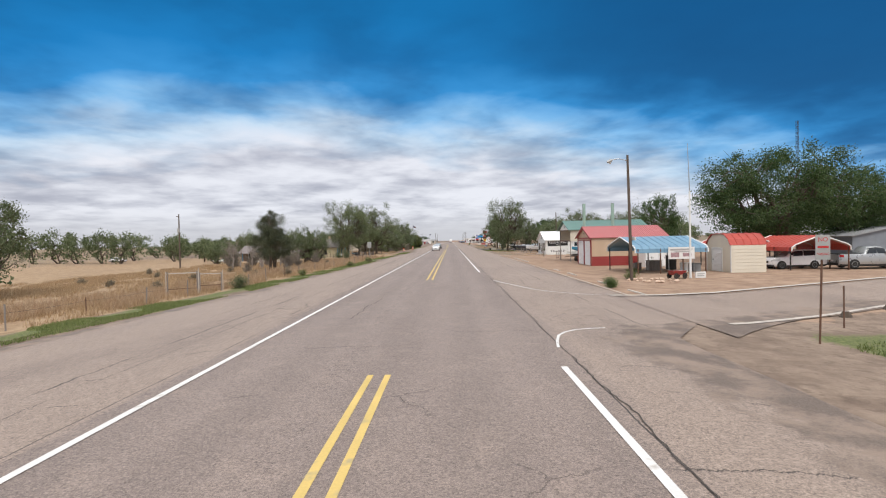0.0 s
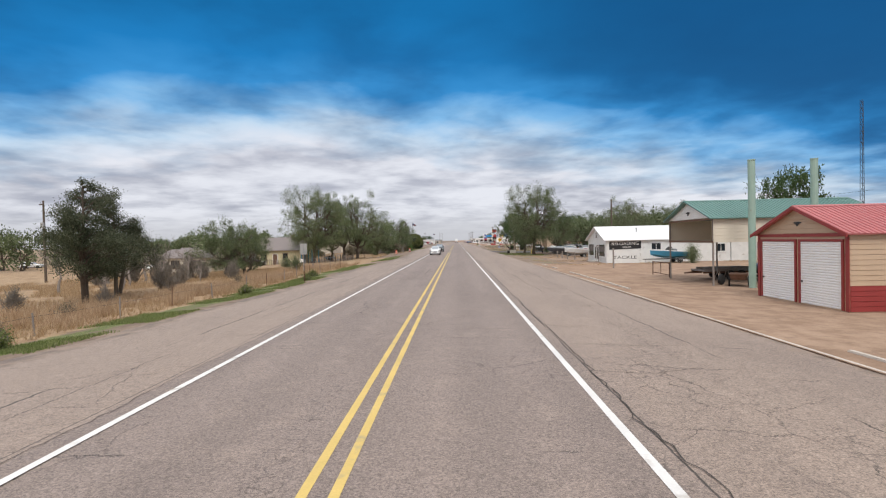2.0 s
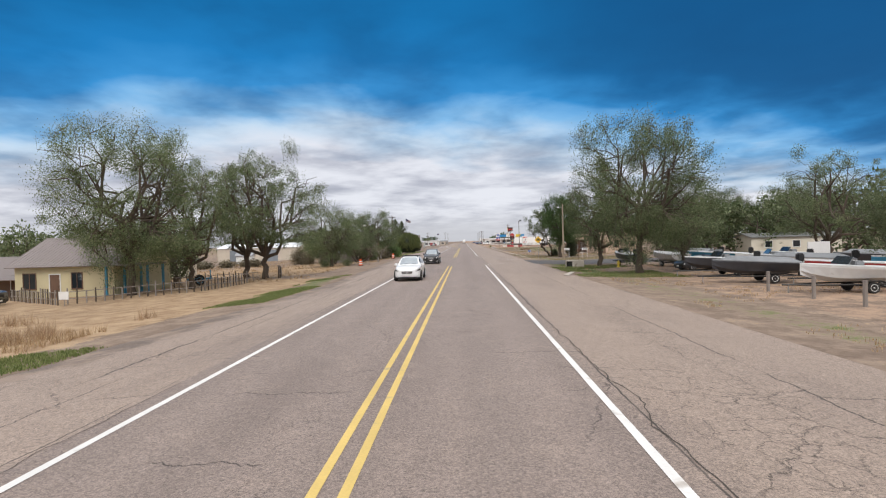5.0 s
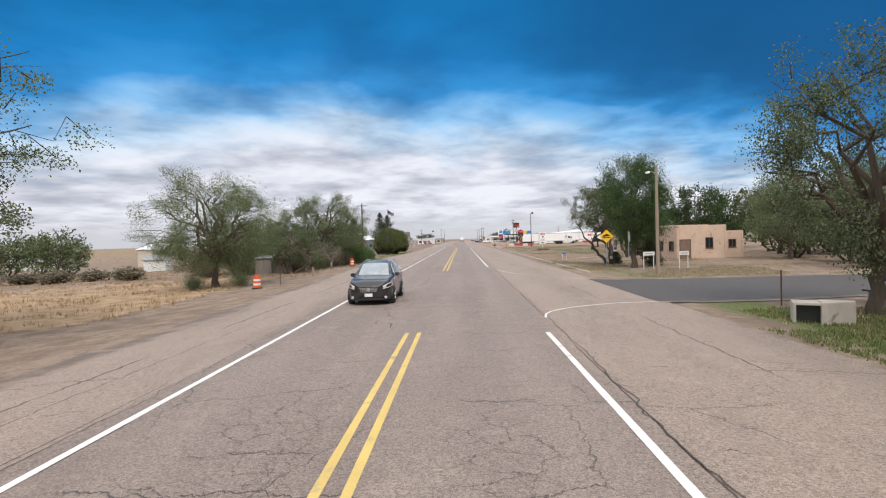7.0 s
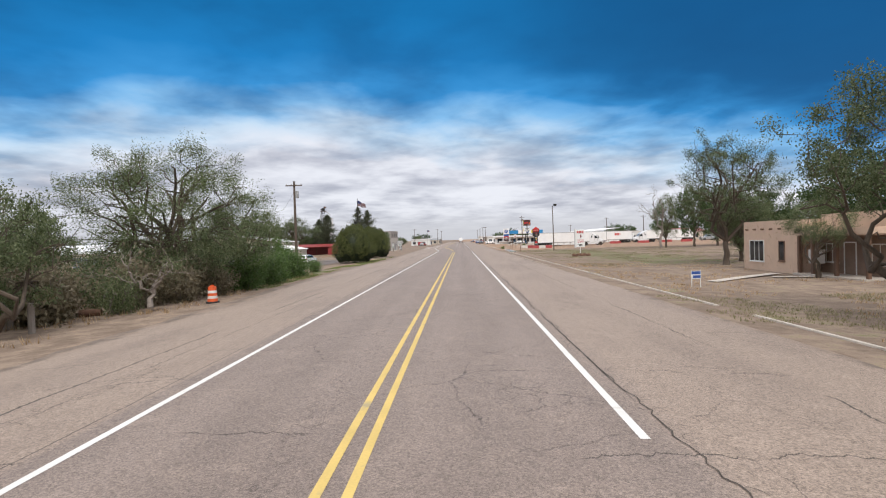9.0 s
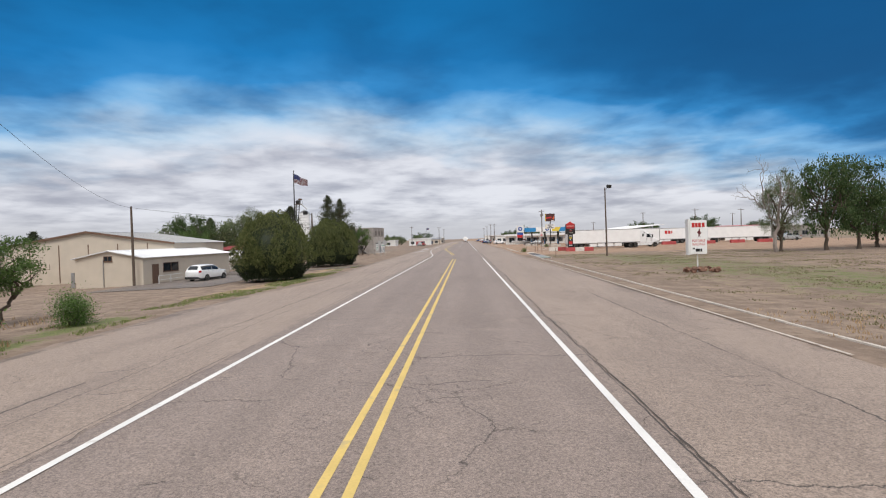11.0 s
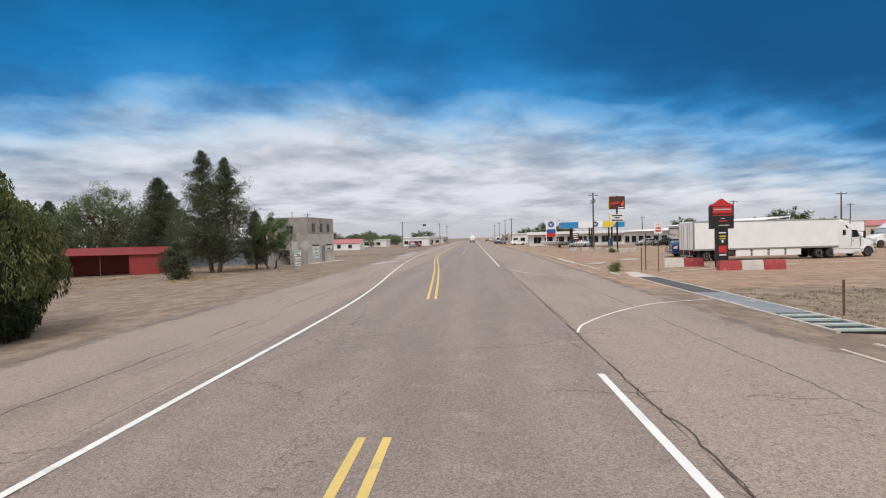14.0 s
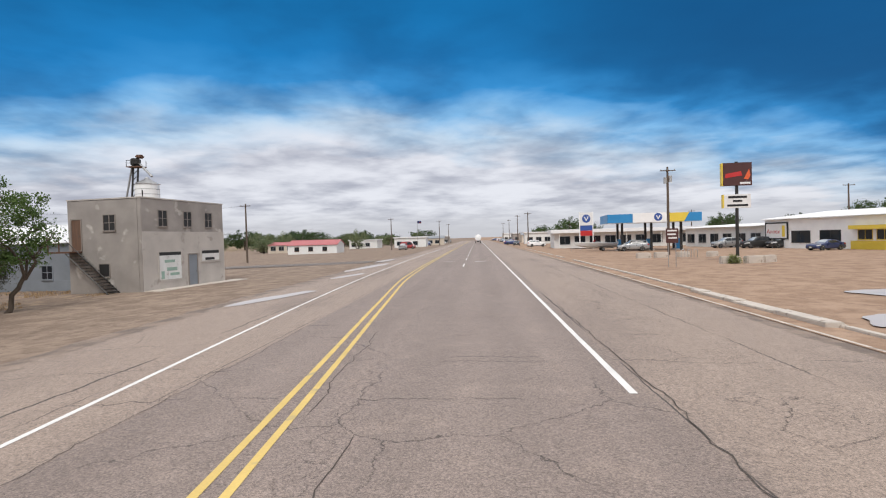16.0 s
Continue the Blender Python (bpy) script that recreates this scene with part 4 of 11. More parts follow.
st = sheet("side_street", M["road"], lambda u, v: ((lambda x: (lambda y: (x, y, gz(x, y) + 0.012))((21.0 + (x - 9.5) * 0.51 - 2 * (1 - min(1, (x - 9.5) / 6)) ** 2) * (1 - v) + (29.5 + (x - 9.5) * 0.46) * v))(9.5 + 90 * u)), 90, 14, "worn tan asphalt side street meeting the highway", "road")
street_rim(st, 0.45, 0.1)
st = sheet("side_street", M["street"], lambda u, v: ((lambda x: (lambda y: (x, y, gz(x, y) + 0.012))((157.5 + (x - 9.8) * 0.36 * max(0, 1 - (x - 9.8) / 40)) * (1 - v) + (172.3 - 2.2 * max(0, 1 - (x - 9.8) / 5)) * v))(9.8 + 90 * u)), 90, 12, "dark grey asphalt side street meeting the highway", "road")
street_rim(st, 0.06, 0.06)


def kerb_run(y0, y1, x, w, h, label, seed, gaps=0.25, slope=0.0):
    """Kerb stones in a row, some sunk in the dirt, as parts of one kerb."""
    rng = random.Random(seed)
    t = thing("kerb", x, y0, label, "kerb")
    tagged(t, kind="structure")
    z0 = gz(x, y0)
    y = y0
    while y < y1 - 0.5:
        ln = min(rng.uniform(2.6, 3.2), y1 - y)
        if rng.random() > gaps:
            sink = rng.uniform(0, h * 0.45)
            xx = slope * (y - y0)
            zz = gz(x + xx, y + ln / 2) - z0
            tilt = rng.uniform(-0.015, 0.015)
            mk("kerb_stone", M["concrete"], t, box(xx + tilt, xx + w + tilt, y - y0 + 0.02, y - y0 + ln - 0.02, zz - 0.2, zz + h - sink), bevel=0.025)
        y += ln
    return t


kerb_run(31, 101, 11.45, 0.16, 0.06, "broken pale concrete kerb half sunk in red dirt", 1, 0.5)
kerb_run(178, 285, 11.9, 0.18, 0.05, "pale concrete kerb along the dry verge", 2, 0.04)
kerb_run(308, 420, 11.7, 0.24, 0.09, "pale concrete kerb beside the dirt lot", 3, 0.15)
for a, b in ((30, 104), (226, 284), (310, 420)):
    stripe("gutter", M["concrete"], [(10.42, a), (10.5, (a + b) / 2), (10.42, b)], 0.13, "narrow pale concrete gutter strip beside the asphalt", dz=0.012)
sheet("side_street", M["old_street"], lambda u, v: (-13 - 90 * u, 371 + 7 * v, gz(-13 - 90 * u, 371 + 7 * v) + 0.03), 60, 5, "grey gravel side street beyond the concrete building", "road")
stripe("street_edge", M["concrete"], [(9.2, 29.7), (20, 34.9), (60, 53.2)], 0.4, "pale concrete edge along the side street", dz=0.03)
stripe("street_edge", M["concrete"], [(10.7, 21.6), (21, 27.2), (60, 46.8)], 0.25, "pale concrete edge along the side street", dz=0.03)
stripe("walk_slab", M["concrete"], [(11.0, 142.2), (9.7, 138.0), (9.3, 136.5)], 0.38, "narrow worn concrete walk slab in the grass", dz=0.05)
stripe("motel_walk", M["concrete"], [(17.5, 207.6), (21, 210.2), (24.6, 212.6)], 0.8, "narrow concrete walk to the motel door", dz=0.05)
stripe("motel_walk", M["concrete"], [(22.6, 209.8), (25, 209.2)], 0.8, "narrow concrete walk beside the motel", dz=0.054)
for pts in ([(16, 311.6), (30, 318), (60, 322)],):
    stripe("lot_stripe", M["concrete"], pts, 0.3, "pale concrete joint across the dirt lot", dz=0.03)

# ---- plants ----


def leaf_mesh(name, centres, normals, length, width, rng, mat_, droop=0.0, fold=False):
    """Many small leaves, each a lozenge of its own, at centres; length and width are arrays or numbers."""
    n = len(centres)
    d = rng.normal(size=(n, 3))
    d[:, 2] -= droop
    d += normals
    d /= np.linalg.norm(d, axis=1)[:, None] + 1e-9
    s = np.cross(d, rng.normal(size=(n, 3)))
    s /= np.linalg.norm(s, axis=1)[:, None] + 1e-9
    ln = (np.broadcast_to(length, n) * rng.uniform(0.7, 1.3, n))[:, None]
    wd = (np.broadcast_to(width, n) * rng.uniform(0.7, 1.3, n))[:, None]
    v = np.stack([centres - d * ln * 0.5, centres + s * wd * 0.5 - d * ln * 0.08, centres + d * ln * 0.5, centres - s * wd * 0.5 - d * ln * 0.08], 1).reshape(-1, 3)
    me = bpy.data.meshes.new(name)
    me.vertices.add(4 * n)
    me.vertices.foreach_set("co", v.astype(np.float32).ravel())
    me.loops.add(4 * n)
    me.loops.foreach_set("vertex_index", np.arange(4 * n, dtype=np.int32))
    me.polygons.add(n)
    me.polygons.foreach_set("loop_start", np.arange(0, 4 * n, 4, dtype=np.int32))
    me.polygons.foreach_set("loop_total", np.full(n, 4, dtype=np.int32))
    me.update(calc_edges=True)
    me.materials.append(mat_)
    return me


def bent(a, b, rng, sag=0.12, n=4):
    """A crooked way from a to b."""
    a, b = np.array(a, float), np.array(b, float)
    ln = np.linalg.norm(b - a)
    pts = []
    for k in range(n + 1):
        t = k / n
        p = a + (b - a) * t
        if 0 < k < n:
            p = p + rng.normal(size=3) * ln * sag * 0.5
        p[2] += math.sin(t * math.pi) * ln * 0.07
        pts.append(p)
    return pts


def tree(name, label, seed, h, w, trunk_h, trunk_r, clumps, leaves, leaf, leaf_mat, bark="bark", crown_low=0.28, spread=0.5, gaps=0.35, lean=(0, 0), limbs=6, flat_=1.0, stems=1, droop=0.2, bare=0, forks=4, inner=0.45):
    """A broad tree: stem, crooked limbs that fork, twigs to every clump, and a crown of single leaves with gaps in it."""
    rng = np.random.default_rng(seed)
    t = new(name)
    tagged(t, label, "tree")
    shapes = []
    tops = []
    for s in range(stems):
        bx, by = (rng.normal(size=2) * 0.25 * (stems > 1))
        top = np.array([lean[0] + bx * 4 * (stems > 1), lean[1] + by * 4 * (stems > 1), trunk_h * rng.uniform(0.85, 1.15)])
        pts = bent((bx, by, -0.15), top, rng, 0.08, 5)
        shapes.append(tube(pts, [trunk_r * (1.35 if k == 0 else 1.0) * (1 - 0.3 * k / 5) for k in range(6)], 9))
        tops.append(top)
    zc, rz_ = h * (1 + crown_low) / 2, h * (1 - crown_low) / 2
    nodes = []
    for k in range(limbs):
        a = 2 * math.pi * (k + rng.uniform(-0.3, 0.3)) / limbs
        top = tops[k % stems]
        rr = w * rng.uniform(0.16, 0.40)
        end = np.array([math.cos(a) * rr + lean[0] * 1.2, math.sin(a) * rr + lean[1] * 1.2, h * (0.93 - 0.55 * (rr / w / 0.4) ** 2 * rng.uniform(0.5, 1.0))])
        pts = bent(top - np.array([0, 0, trunk_h * rng.uniform(0, 0.2)]), end, rng, 0.17, 6)
        rad = [trunk_r * (0.6 - 0.5 * j / 6) for j in range(7)]
        shapes.append(tube(pts, rad, 7))
        nodes += list(zip(pts, rad))[2:]
        for f_ in range(forks):
            j = int(rng.integers(2, 6))
            b = a + rng.normal() * 0.9
            ln = w * rng.uniform(0.14, 0.28)
            e = np.array(pts[j]) + np.array([math.cos(b) * ln, math.sin(b) * ln, ln * rng.uniform(-0.1, 0.9)])
            p2 = bent(pts[j], e, rng, 0.2, 4)
            r2 = [rad[j] * q for q in (0.62, 0.5, 0.38, 0.26, 0.14)]
            shapes.append(tube(p2, r2, 5))
            nodes += list(zip(p2, r2))[1:]
    npos = np.array([p for p, _ in nodes])
    # clump places fill an uneven ellipsoid, thick towards its outside
    cl, twig = [], []
    k = 0
    while len(cl) < clumps and k < clumps * 60:
        k += 1
        p = rng.normal(size=3)
        p /= np.linalg.norm(p)
        r = inner + (1.0 - inner) * rng.uniform(0, 1) ** 0.55
        bulge = 1 + 0.42 * noise.noise((p[0] * 1.7 + seed, p[1] * 1.7, p[2] * 1.7)) + 0.16 * noise.noise((p[0] * 5 + seed, p[1] * 5, p[2] * 5))
        q = p * r * bulge
        c = np.array([q[0] * w / 2 + lean[0], q[1] * w / 2 + lean[1], zc + q[2] * rz_ * flat_])
        if noise.noise((c[0] * 0.5 + seed * 3, c[1] * 0.5, c[2] * 0.6)) < -0.5 + gaps:
            continue
        d = np.linalg.norm(npos - c, axis=1) + np.maximum(0, npos[:, 2] - c[2] + 0.3) * 1.2
        j = int(np.argmin(d))
        b, br = nodes[j]
        cl.append(c)
        twig.append(c - np.array(b))
        shapes.append(tube(bent(b, c, rng, 0.2, 3), [min(br * 0.7, 0.06), min(br * 0.5, 0.045), 0.026, 0.01], 3, caps=False))
    cl, twig = np.array(cl), np.array(twig)
    for k in range(bare):
        a = rng.uniform(0, 6.28)
        p, r = nodes[int(rng.integers(len(nodes)))]
        e = p + np.array([math.cos(a) * 2.2, math.sin(a) * 2.2, rng.uniform(1.0, 3.2)])
        pts = bent(p, e, rng, 0.2, 5)
        shapes.append(tube(pts, [0.07, 0.06, 0.05, 0.035, 0.02, 0.01], 5))
        for q in pts[2:]:
            e2 = q + rng.normal(size=3) * 0.7 + np.array([0, 0, 0.4])
            shapes.append(tube(bent(q, e2, rng, 0.2, 3), [0.025, 0.02, 0.012, 0.006], 4, caps=False))
    mk("trunk", M[bark], t, *shapes, smooth=True)
    per = max(1, leaves // max(1, len(cl)))
    size = spread * rng.uniform(0.55, 1.45, len(cl))
    off = np.clip(rng.normal(size=(len(cl), per, 3)), -1.25, 1.25) * size[:, None, None] * np.array([1, 1, 0.75])
    # every clump is drawn out along its own twig
    td = twig + np.array([0, 0, 0.5])
    td /= np.linalg.norm(td, axis=1)[:, None] + 1e-9
    off += td[:, None, :] * (np.clip(rng.normal(size=(len(cl), per)), -1.25, 1.25) * size[:, None] * 0.9 - size[:, None] * 0.5)[:, :, None]
    cen = (cl[:, None, :] + off).reshape(-1, 3)
    grow = (np.repeat(td[:, None, :], per, 1) * 0.7 + off * 0.5).reshape(-1, 3)
    me = leaf_mesh("crown", cen, grow, leaf, leaf * 0.5, rng, M[leaf_mat], droop)
    part("crown", me, t)
    return t


def dome_juniper(name, label, seed, h, w, count, skirt=True):
    """A big clipped juniper: a dense dome of hanging sprays over a skirt with shade put into its leaf colour."""
    rng = np.random.default_rng(seed)
    t = tagged(new(name), label, "tree")
    a, u = rng.uniform(0, 2 * math.pi, count), rng.uniform(0, 1, count)

    def radius(zz, aa):
        base = np.interp(zz, [0.0, 0.08, 0.24, 0.45, 0.65, 0.82, 0.94, 1.0], [0.78, 0.86, 0.98, 1.0, 0.86, 0.60, 0.30, 0.05])
        lump = np.array([noise.noise((math.cos(q) * 1.6 + seed, math.sin(q) * 1.6, z_ * 3.0)) for q, z_ in zip(aa, zz)])
        fin = np.array([noise.noise((math.cos(q) * 6 + seed, math.sin(q) * 6, z_ * 10.0)) for q, z_ in zip(aa, zz)])
        return base * (1 + 0.26 * lump + 0.15 * fin)

    r = radius(u, a) * w / 2 * rng.uniform(0.86, 1.0, count)
    top = 1 + 0.05 * np.array([noise.noise((math.cos(q) * 2 + seed, math.sin(q) * 2, 7.0)) for q in a])
    cen = np.stack([np.cos(a) * r, np.sin(a) * r, 0.12 + u * h * top * 0.94], 1)
    # upright sprays that break the outline
    sprays = 70
    sa, su = rng.uniform(0, 2 * math.pi, sprays), rng.uniform(0.22, 0.97, sprays)
    sr = radius(su, sa) * w / 2 * 0.9
    base = np.stack([np.cos(sa) * sr, np.sin(sa) * sr, 0.1 + su * h * 0.92], 1)
    pick = rng.integers(0, sprays, count)
    q = rng.uniform(0, 1, count)
    fat = (0.55 * np.sin(np.pi * np.minimum(1, q * 0.85 + 0.12)) + 0.05) * rng.uniform(0.7, 1.05, count)
    b = rng.uniform(0, 2 * math.pi, count)
    tuft = base[pick] + np.stack([np.cos(b) * fat + np.cos(sa[pick]) * 0.12, np.sin(b) * fat + np.sin(sa[pick]) * 0.12, -0.8 + 1.55 * q], 1)
    use = rng.random(count) < 0.52
    cen = np.where(use[:, None], tuft, cen)
    u = np.where(use, np.maximum(cen[:, 2] / h, 0.25), u)
    nrm = np.stack([np.cos(a) * 0.5, np.sin(a) * 0.5, np.full(count, -1.3)], 1)
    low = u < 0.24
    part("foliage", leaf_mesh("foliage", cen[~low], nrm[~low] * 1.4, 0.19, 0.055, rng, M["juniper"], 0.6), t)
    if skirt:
        # the skirt's shade is its darker leaf colour
        part("skirt", leaf_mesh("skirt", cen[low] * np.array([0.99, 0.99, 1]), nrm[low] * 0.6, 0.22, 0.09, rng, M["juniper_shade"], 0.2), t, "lower skirt with shade put into its leaf colour")
    core = []
    for k in range(9):
        z_ = 0.05 + 0.9 * k / 8
        rr = float(np.interp(z_, [0, 0.24, 0.45, 0.65, 0.82, 0.95], [0.64, 0.80, 0.84, 0.70, 0.46, 0.14])) * w / 2
        core.append([(math.cos(q * math.pi / 10) * rr * (1 + 0.06 * math.sin(q * 1.7 + k)), math.sin(q * math.pi / 10) * rr, z_ * h) for q in range(20)])
    # solid core in the same shade colour, darkening the inside
    mk("inner_growth", M["juniper_shade"], t, loft(core), smooth=True)
    mk("trunk", M["bark"], t, cyl(0, 0, -0.2, h * 0.3, 0.25, 8))
    return t


def conifer(name, label, seed, h, w, count, leaf_mat="pine", low=0.1, open_=0.3, tops=((0, 0, 1.0),), leaf=0.27, ragged=0.55, taper=0.62, boughs=15, tuft=0.25):
    """An upright cedar: one or two stems, boughs that turn up, and dense short sprays along them, in a ragged spire."""
    rng = np.random.default_rng(seed)
    t = tagged(new(name), label, "tree")
    shapes, cs, ds = [], [], []
    for tx, ty, th in tops:
        hh = h * th
        shapes.append(tube([(tx * 0.3, ty * 0.3, -0.2), (tx, ty, hh * 0.4), (tx * 1.05, ty, hh * 0.97)], [w * 0.035, w * 0.024, 0.02], 8))
        nb = int(hh * boughs)
        for k in range(nb):
            z0 = hh * (low + (0.97 - low) * (k / nb) ** 0.95)
            f = 1 - (z0 / hh - low) / (1 - low)
            a = rng.uniform(0, 6.28)
            lump = 1 + ragged * noise.noise((math.cos(a) * 1.6 + seed + tx, math.sin(a) * 1.6, z0 * 0.7))
            rr = w / 2 * (min(1.0, f * 1.25) ** taper) * rng.uniform(0.45, 1.12) * lump
            if rng.random() < open_ * 0.5:
                continue
            p0 = np.array((tx * min(1, z0 / hh * 2 + 0.3), ty * min(1, z0 / hh * 2 + 0.3), z0 - rr * 0.15))
            e = p0 + np.array((math.cos(a) * rr, math.sin(a) * rr, rr * rng.uniform(0.15, 0.75)))
            pts = bent(p0, e, rng, 0.1, 3)
            shapes.append(tube(pts, [0.05, 0.04, 0.025, 0.01], 4, caps=False))
            m_ = max(6, int(count / nb / len(tops) * (0.4 + rr / w * 2.4)))
            tt = tuft + (1.1 - tuft) * rng.uniform(0, 1, m_) ** 0.7
            cs.append(p0[None] + (e - p0)[None] * tt[:, None] + rng.normal(size=(m_, 3)) * (0.13 + 0.10 * rr) * np.array([1, 1, 0.8]))
            ds.append(np.tile((e - p0) / (np.linalg.norm(e - p0) + 1e-9) * 0.8 + np.array((0, 0, 0.5)), (m_, 1)))
    cen = np.concatenate(cs)
    mk("trunk", M["bark"], t, *shapes, smooth=True)
    part("crown", leaf_mesh("crown", cen, np.concatenate(ds), leaf, leaf * 0.37, rng, M[leaf_mat], 0), t)
    return t


def shrub(name, label, seed, h, w, leaves, leaf, leaf_mat, twiggy=10):
    """A many-stemmed bush with an uneven outline."""
    rng = np.random.default_rng(seed)
    t = tagged(new(name), label, "bush")
    shapes, ends = [], []
    for k in range(twiggy):
        a = rng.uniform(0, 6.28)
        r = rng.uniform(0.1, 0.95) * w / 2
        e = np.array([math.cos(a) * r, math.sin(a) * r, h * rng.uniform(0.45, 0.95) * (1 - 0.35 * (2 * r / w) ** 2)])
        shapes.append(tube(bent((math.cos(a) * 0.15, math.sin(a) * 0.15, -0.1), e, rng, 0.15, 4), [0.04, 0.03, 0.025, 0.015, 0.006], 4, caps=False))
        ends.append(e)
        for j in range(2):
            e2 = e * rng.uniform(0.55, 0.9) + rng.normal(size=3) * w * 0.10
            e2[2] = abs(e2[2])
            shapes.append(tube(bent(e * 0.5, e2, rng, 0.15, 3), [0.02, 0.016, 0.01, 0.005], 4, caps=False))
            ends.append(e2)
    mk("stem", M["bark_grey"], t, *shapes)
    ends = np.array(ends)
    per = max(1, leaves // len(ends))
    off = rng.normal(size=(len(ends), per, 3)) * np.array([w * 0.10, w * 0.10, h * 0.13])
    cen = (ends[:, None] * rng.uniform(0.45, 1.0, (len(ends), per, 1)) + off).reshape(-1, 3)
    cen[:, 2] = np.abs(cen[:, 2]) + 0.03
    part("foliage", leaf_mesh("foliage", cen, off.reshape(-1, 3), leaf, leaf * 0.5, rng, M[leaf_mat], 0.1), t)
    return t


def dead_tree(name, label, seed, h, w):
    """A leafless tree with forked grey limbs."""
    rng = np.random.default_rng(seed)
    t = tagged(new(name), label, "tree")
    shapes = []

    def grow(p, d, ln, r, level):
        e = p + d * ln
        pts = bent(p, e, rng, 0.14, 4)
        shapes.append(tube(pts, [r * (1 - 0.12 * k) for k in range(5)], 6 if level < 2 else 4, caps=False))
        if level > 4 or r < 0.008:
            return
        for k in range(2 if level else 3):
            nd = d + rng.normal(size=3) * 0.55
            nd[2] += 0.15
            nd /= np.linalg.norm(nd)
            grow(np.array(pts[-1 - (k % 2)]), nd, ln * rng.uniform(0.6, 0.85), r * 0.58, level + 1)

    grow(np.array((0, 0, -0.1)), np.array((0.05, 0, 1.0)), h * 0.3, w * 0.035 + 0.05, 0)
    mk("limb", M["dead_wood"], t, *shapes)
    return t


PLANT = {}
PLANT["elm_a"] = tree("elm_tree", "spreading grey-green elm with an open wind-worn crown", 11, 12, 11.5, 2.3, 0.29, 210, 40000, 0.115, "elm", "bark", spread=0.38, gaps=0.58, crown_low=0.2, limbs=9, forks=5)
PLANT["elm_b"] = tree("elm_tree", "rounded grey-green elm with crooked dark limbs", 12, 9, 9, 1.9, 0.30, 170, 34000, 0.115, "elm", spread=0.38, gaps=0.44, crown_low=0.18, limbs=8)
PLANT["elm_near"] = tree("elm_tree", "old thick-trunked elm with dense drooping grey-green leaves", 36, 9, 9.4, 2.0, 0.25, 270, 90000, 0.085, "elm", spread=0.40, gaps=0.36, crown_low=0.1, limbs=9, forks=5, droop=0.5)
PLANT["elm_c"] = tree("elm_tree", "many-stemmed elm thick with small leaves", 13, 7, 8, 1.1, 0.2, 140, 20000, 0.15, "elm", spread=0.36, gaps=0.46, crown_low=0.06, stems=3, limbs=9)
PLANT["mulberry"] = tree("shade_tree", "broad dark-green shade tree with a full crown", 14, 14, 18, 3.0, 0.5, 300, 56000, 0.25, "dark_green", spread=0.66, gaps=0.5, crown_low=0.18, flat_=0.95, limbs=9)
PLANT["far_elm"] = tree("elm_tree", "distant grey-green elm with a ragged crown", 31, 7, 8, 1.1, 0.2, 55, 2000, 0.46, "elm", spread=0.5, gaps=0.46, crown_low=0.06, stems=2, limbs=5, forks=2)
PLANT["far_shade"] = tree("shade_tree", "distant dark-green shade tree with a full crown", 32, 14, 18, 3.0, 0.5, 90, 4500, 0.75, "dark_green", spread=0.95, gaps=0.5, crown_low=0.16, limbs=6, forks=2)
PLANT["mid_shade"] = tree("shade_tree", "dark-green shade tree with a full rounded crown", 33, 14, 18, 3.0, 0.5, 150, 10000, 0.5, "dark_green", spread=0.8, gaps=0.5, crown_low=0.16, limbs=7, forks=3)
PLANT["far_brush"] = shrub("thicket", "distant brown twiggy brush", 34, 2.8, 3.6, 1100, 0.4, "twigs", 14)
PLANT["green_tree"] = tree("leafy_tree", "bright green leafy tree of middling height", 15, 8, 6.5, 2.0, 0.17, 95, 12000, 0.19, "green", spread=0.34, gaps=0.44, crown_low=0.26, stems=2)
PLANT["tall_open"] = tree("elm_tree", "tall open elm with long bare upper branches", 16, 12, 9.5, 3.0, 0.3, 150, 36000, 0.12, "elm", "bark", spread=0.39, gaps=0.42, crown_low=0.22, bare=9, limbs=8)
PLANT["willowy"] = tree("elm_tree", "leaning elm with a crooked black trunk", 17, 8.5, 8, 2.2, 0.2, 110, 26000, 0.11, "elm", spread=0.36, gaps=0.5, crown_low=0.44, lean=(-1.0, 0.2), limbs=7, stems=2)
PLANT["pine"] = conifer("pine_tree", "dark scraggly pine with a bare lower trunk", 18, 8.4, 5.2, 42000, low=0.24, open_=0.3, leaf=0.13, ragged=0.7, taper=0.5, boughs=6.5, tuft=0.62, tops=((0, 0, 1.0), (0.9, -0.2, 0.72)))
PLANT["dead_brush"] = shrub("thicket", "bare pale twiggy bush in dry grass", 35, 2.6, 3.0, 420, 0.10, "twigs", 60)
PLANT["cedar"] = conifer("cedar_tree", "tall dark cedar with two ragged upright tops", 19, 14.4, 7.8, 72000, low=0.1, tops=((-1.3, 0.2, 1.0), (1.6, -0.3, 0.93)), leaf=0.19, taper=0.95, ragged=0.7)
PLANT["cedar_spire"] = conifer("cedar_tree", "tall dark cedar with ragged upright boughs", 29, 13, 8.0, 34000, low=0.1, open_=0.2, leaf=0.22, taper=0.9)
PLANT["cedar_small"] = conifer("cedar_tree", "small bushy cedar close to the ground", 20, 3.7, 2.9, 5000, low=0.03, open_=0.05)
PLANT["big_juniper"] = tree("juniper_tree", "tall dense dark juniper with a rounded top", 21, 9.6, 6.2, 2.8, 0.28, 210, 64000, 0.115, "dark_green", spread=0.46, gaps=0.08, crown_low=0.24, inner=0.6)
PLANT["dome"] = dome_juniper("juniper", "huge rounded juniper with shade coloured into its lower skirt", 22, 6.5, 7.9, 46000)
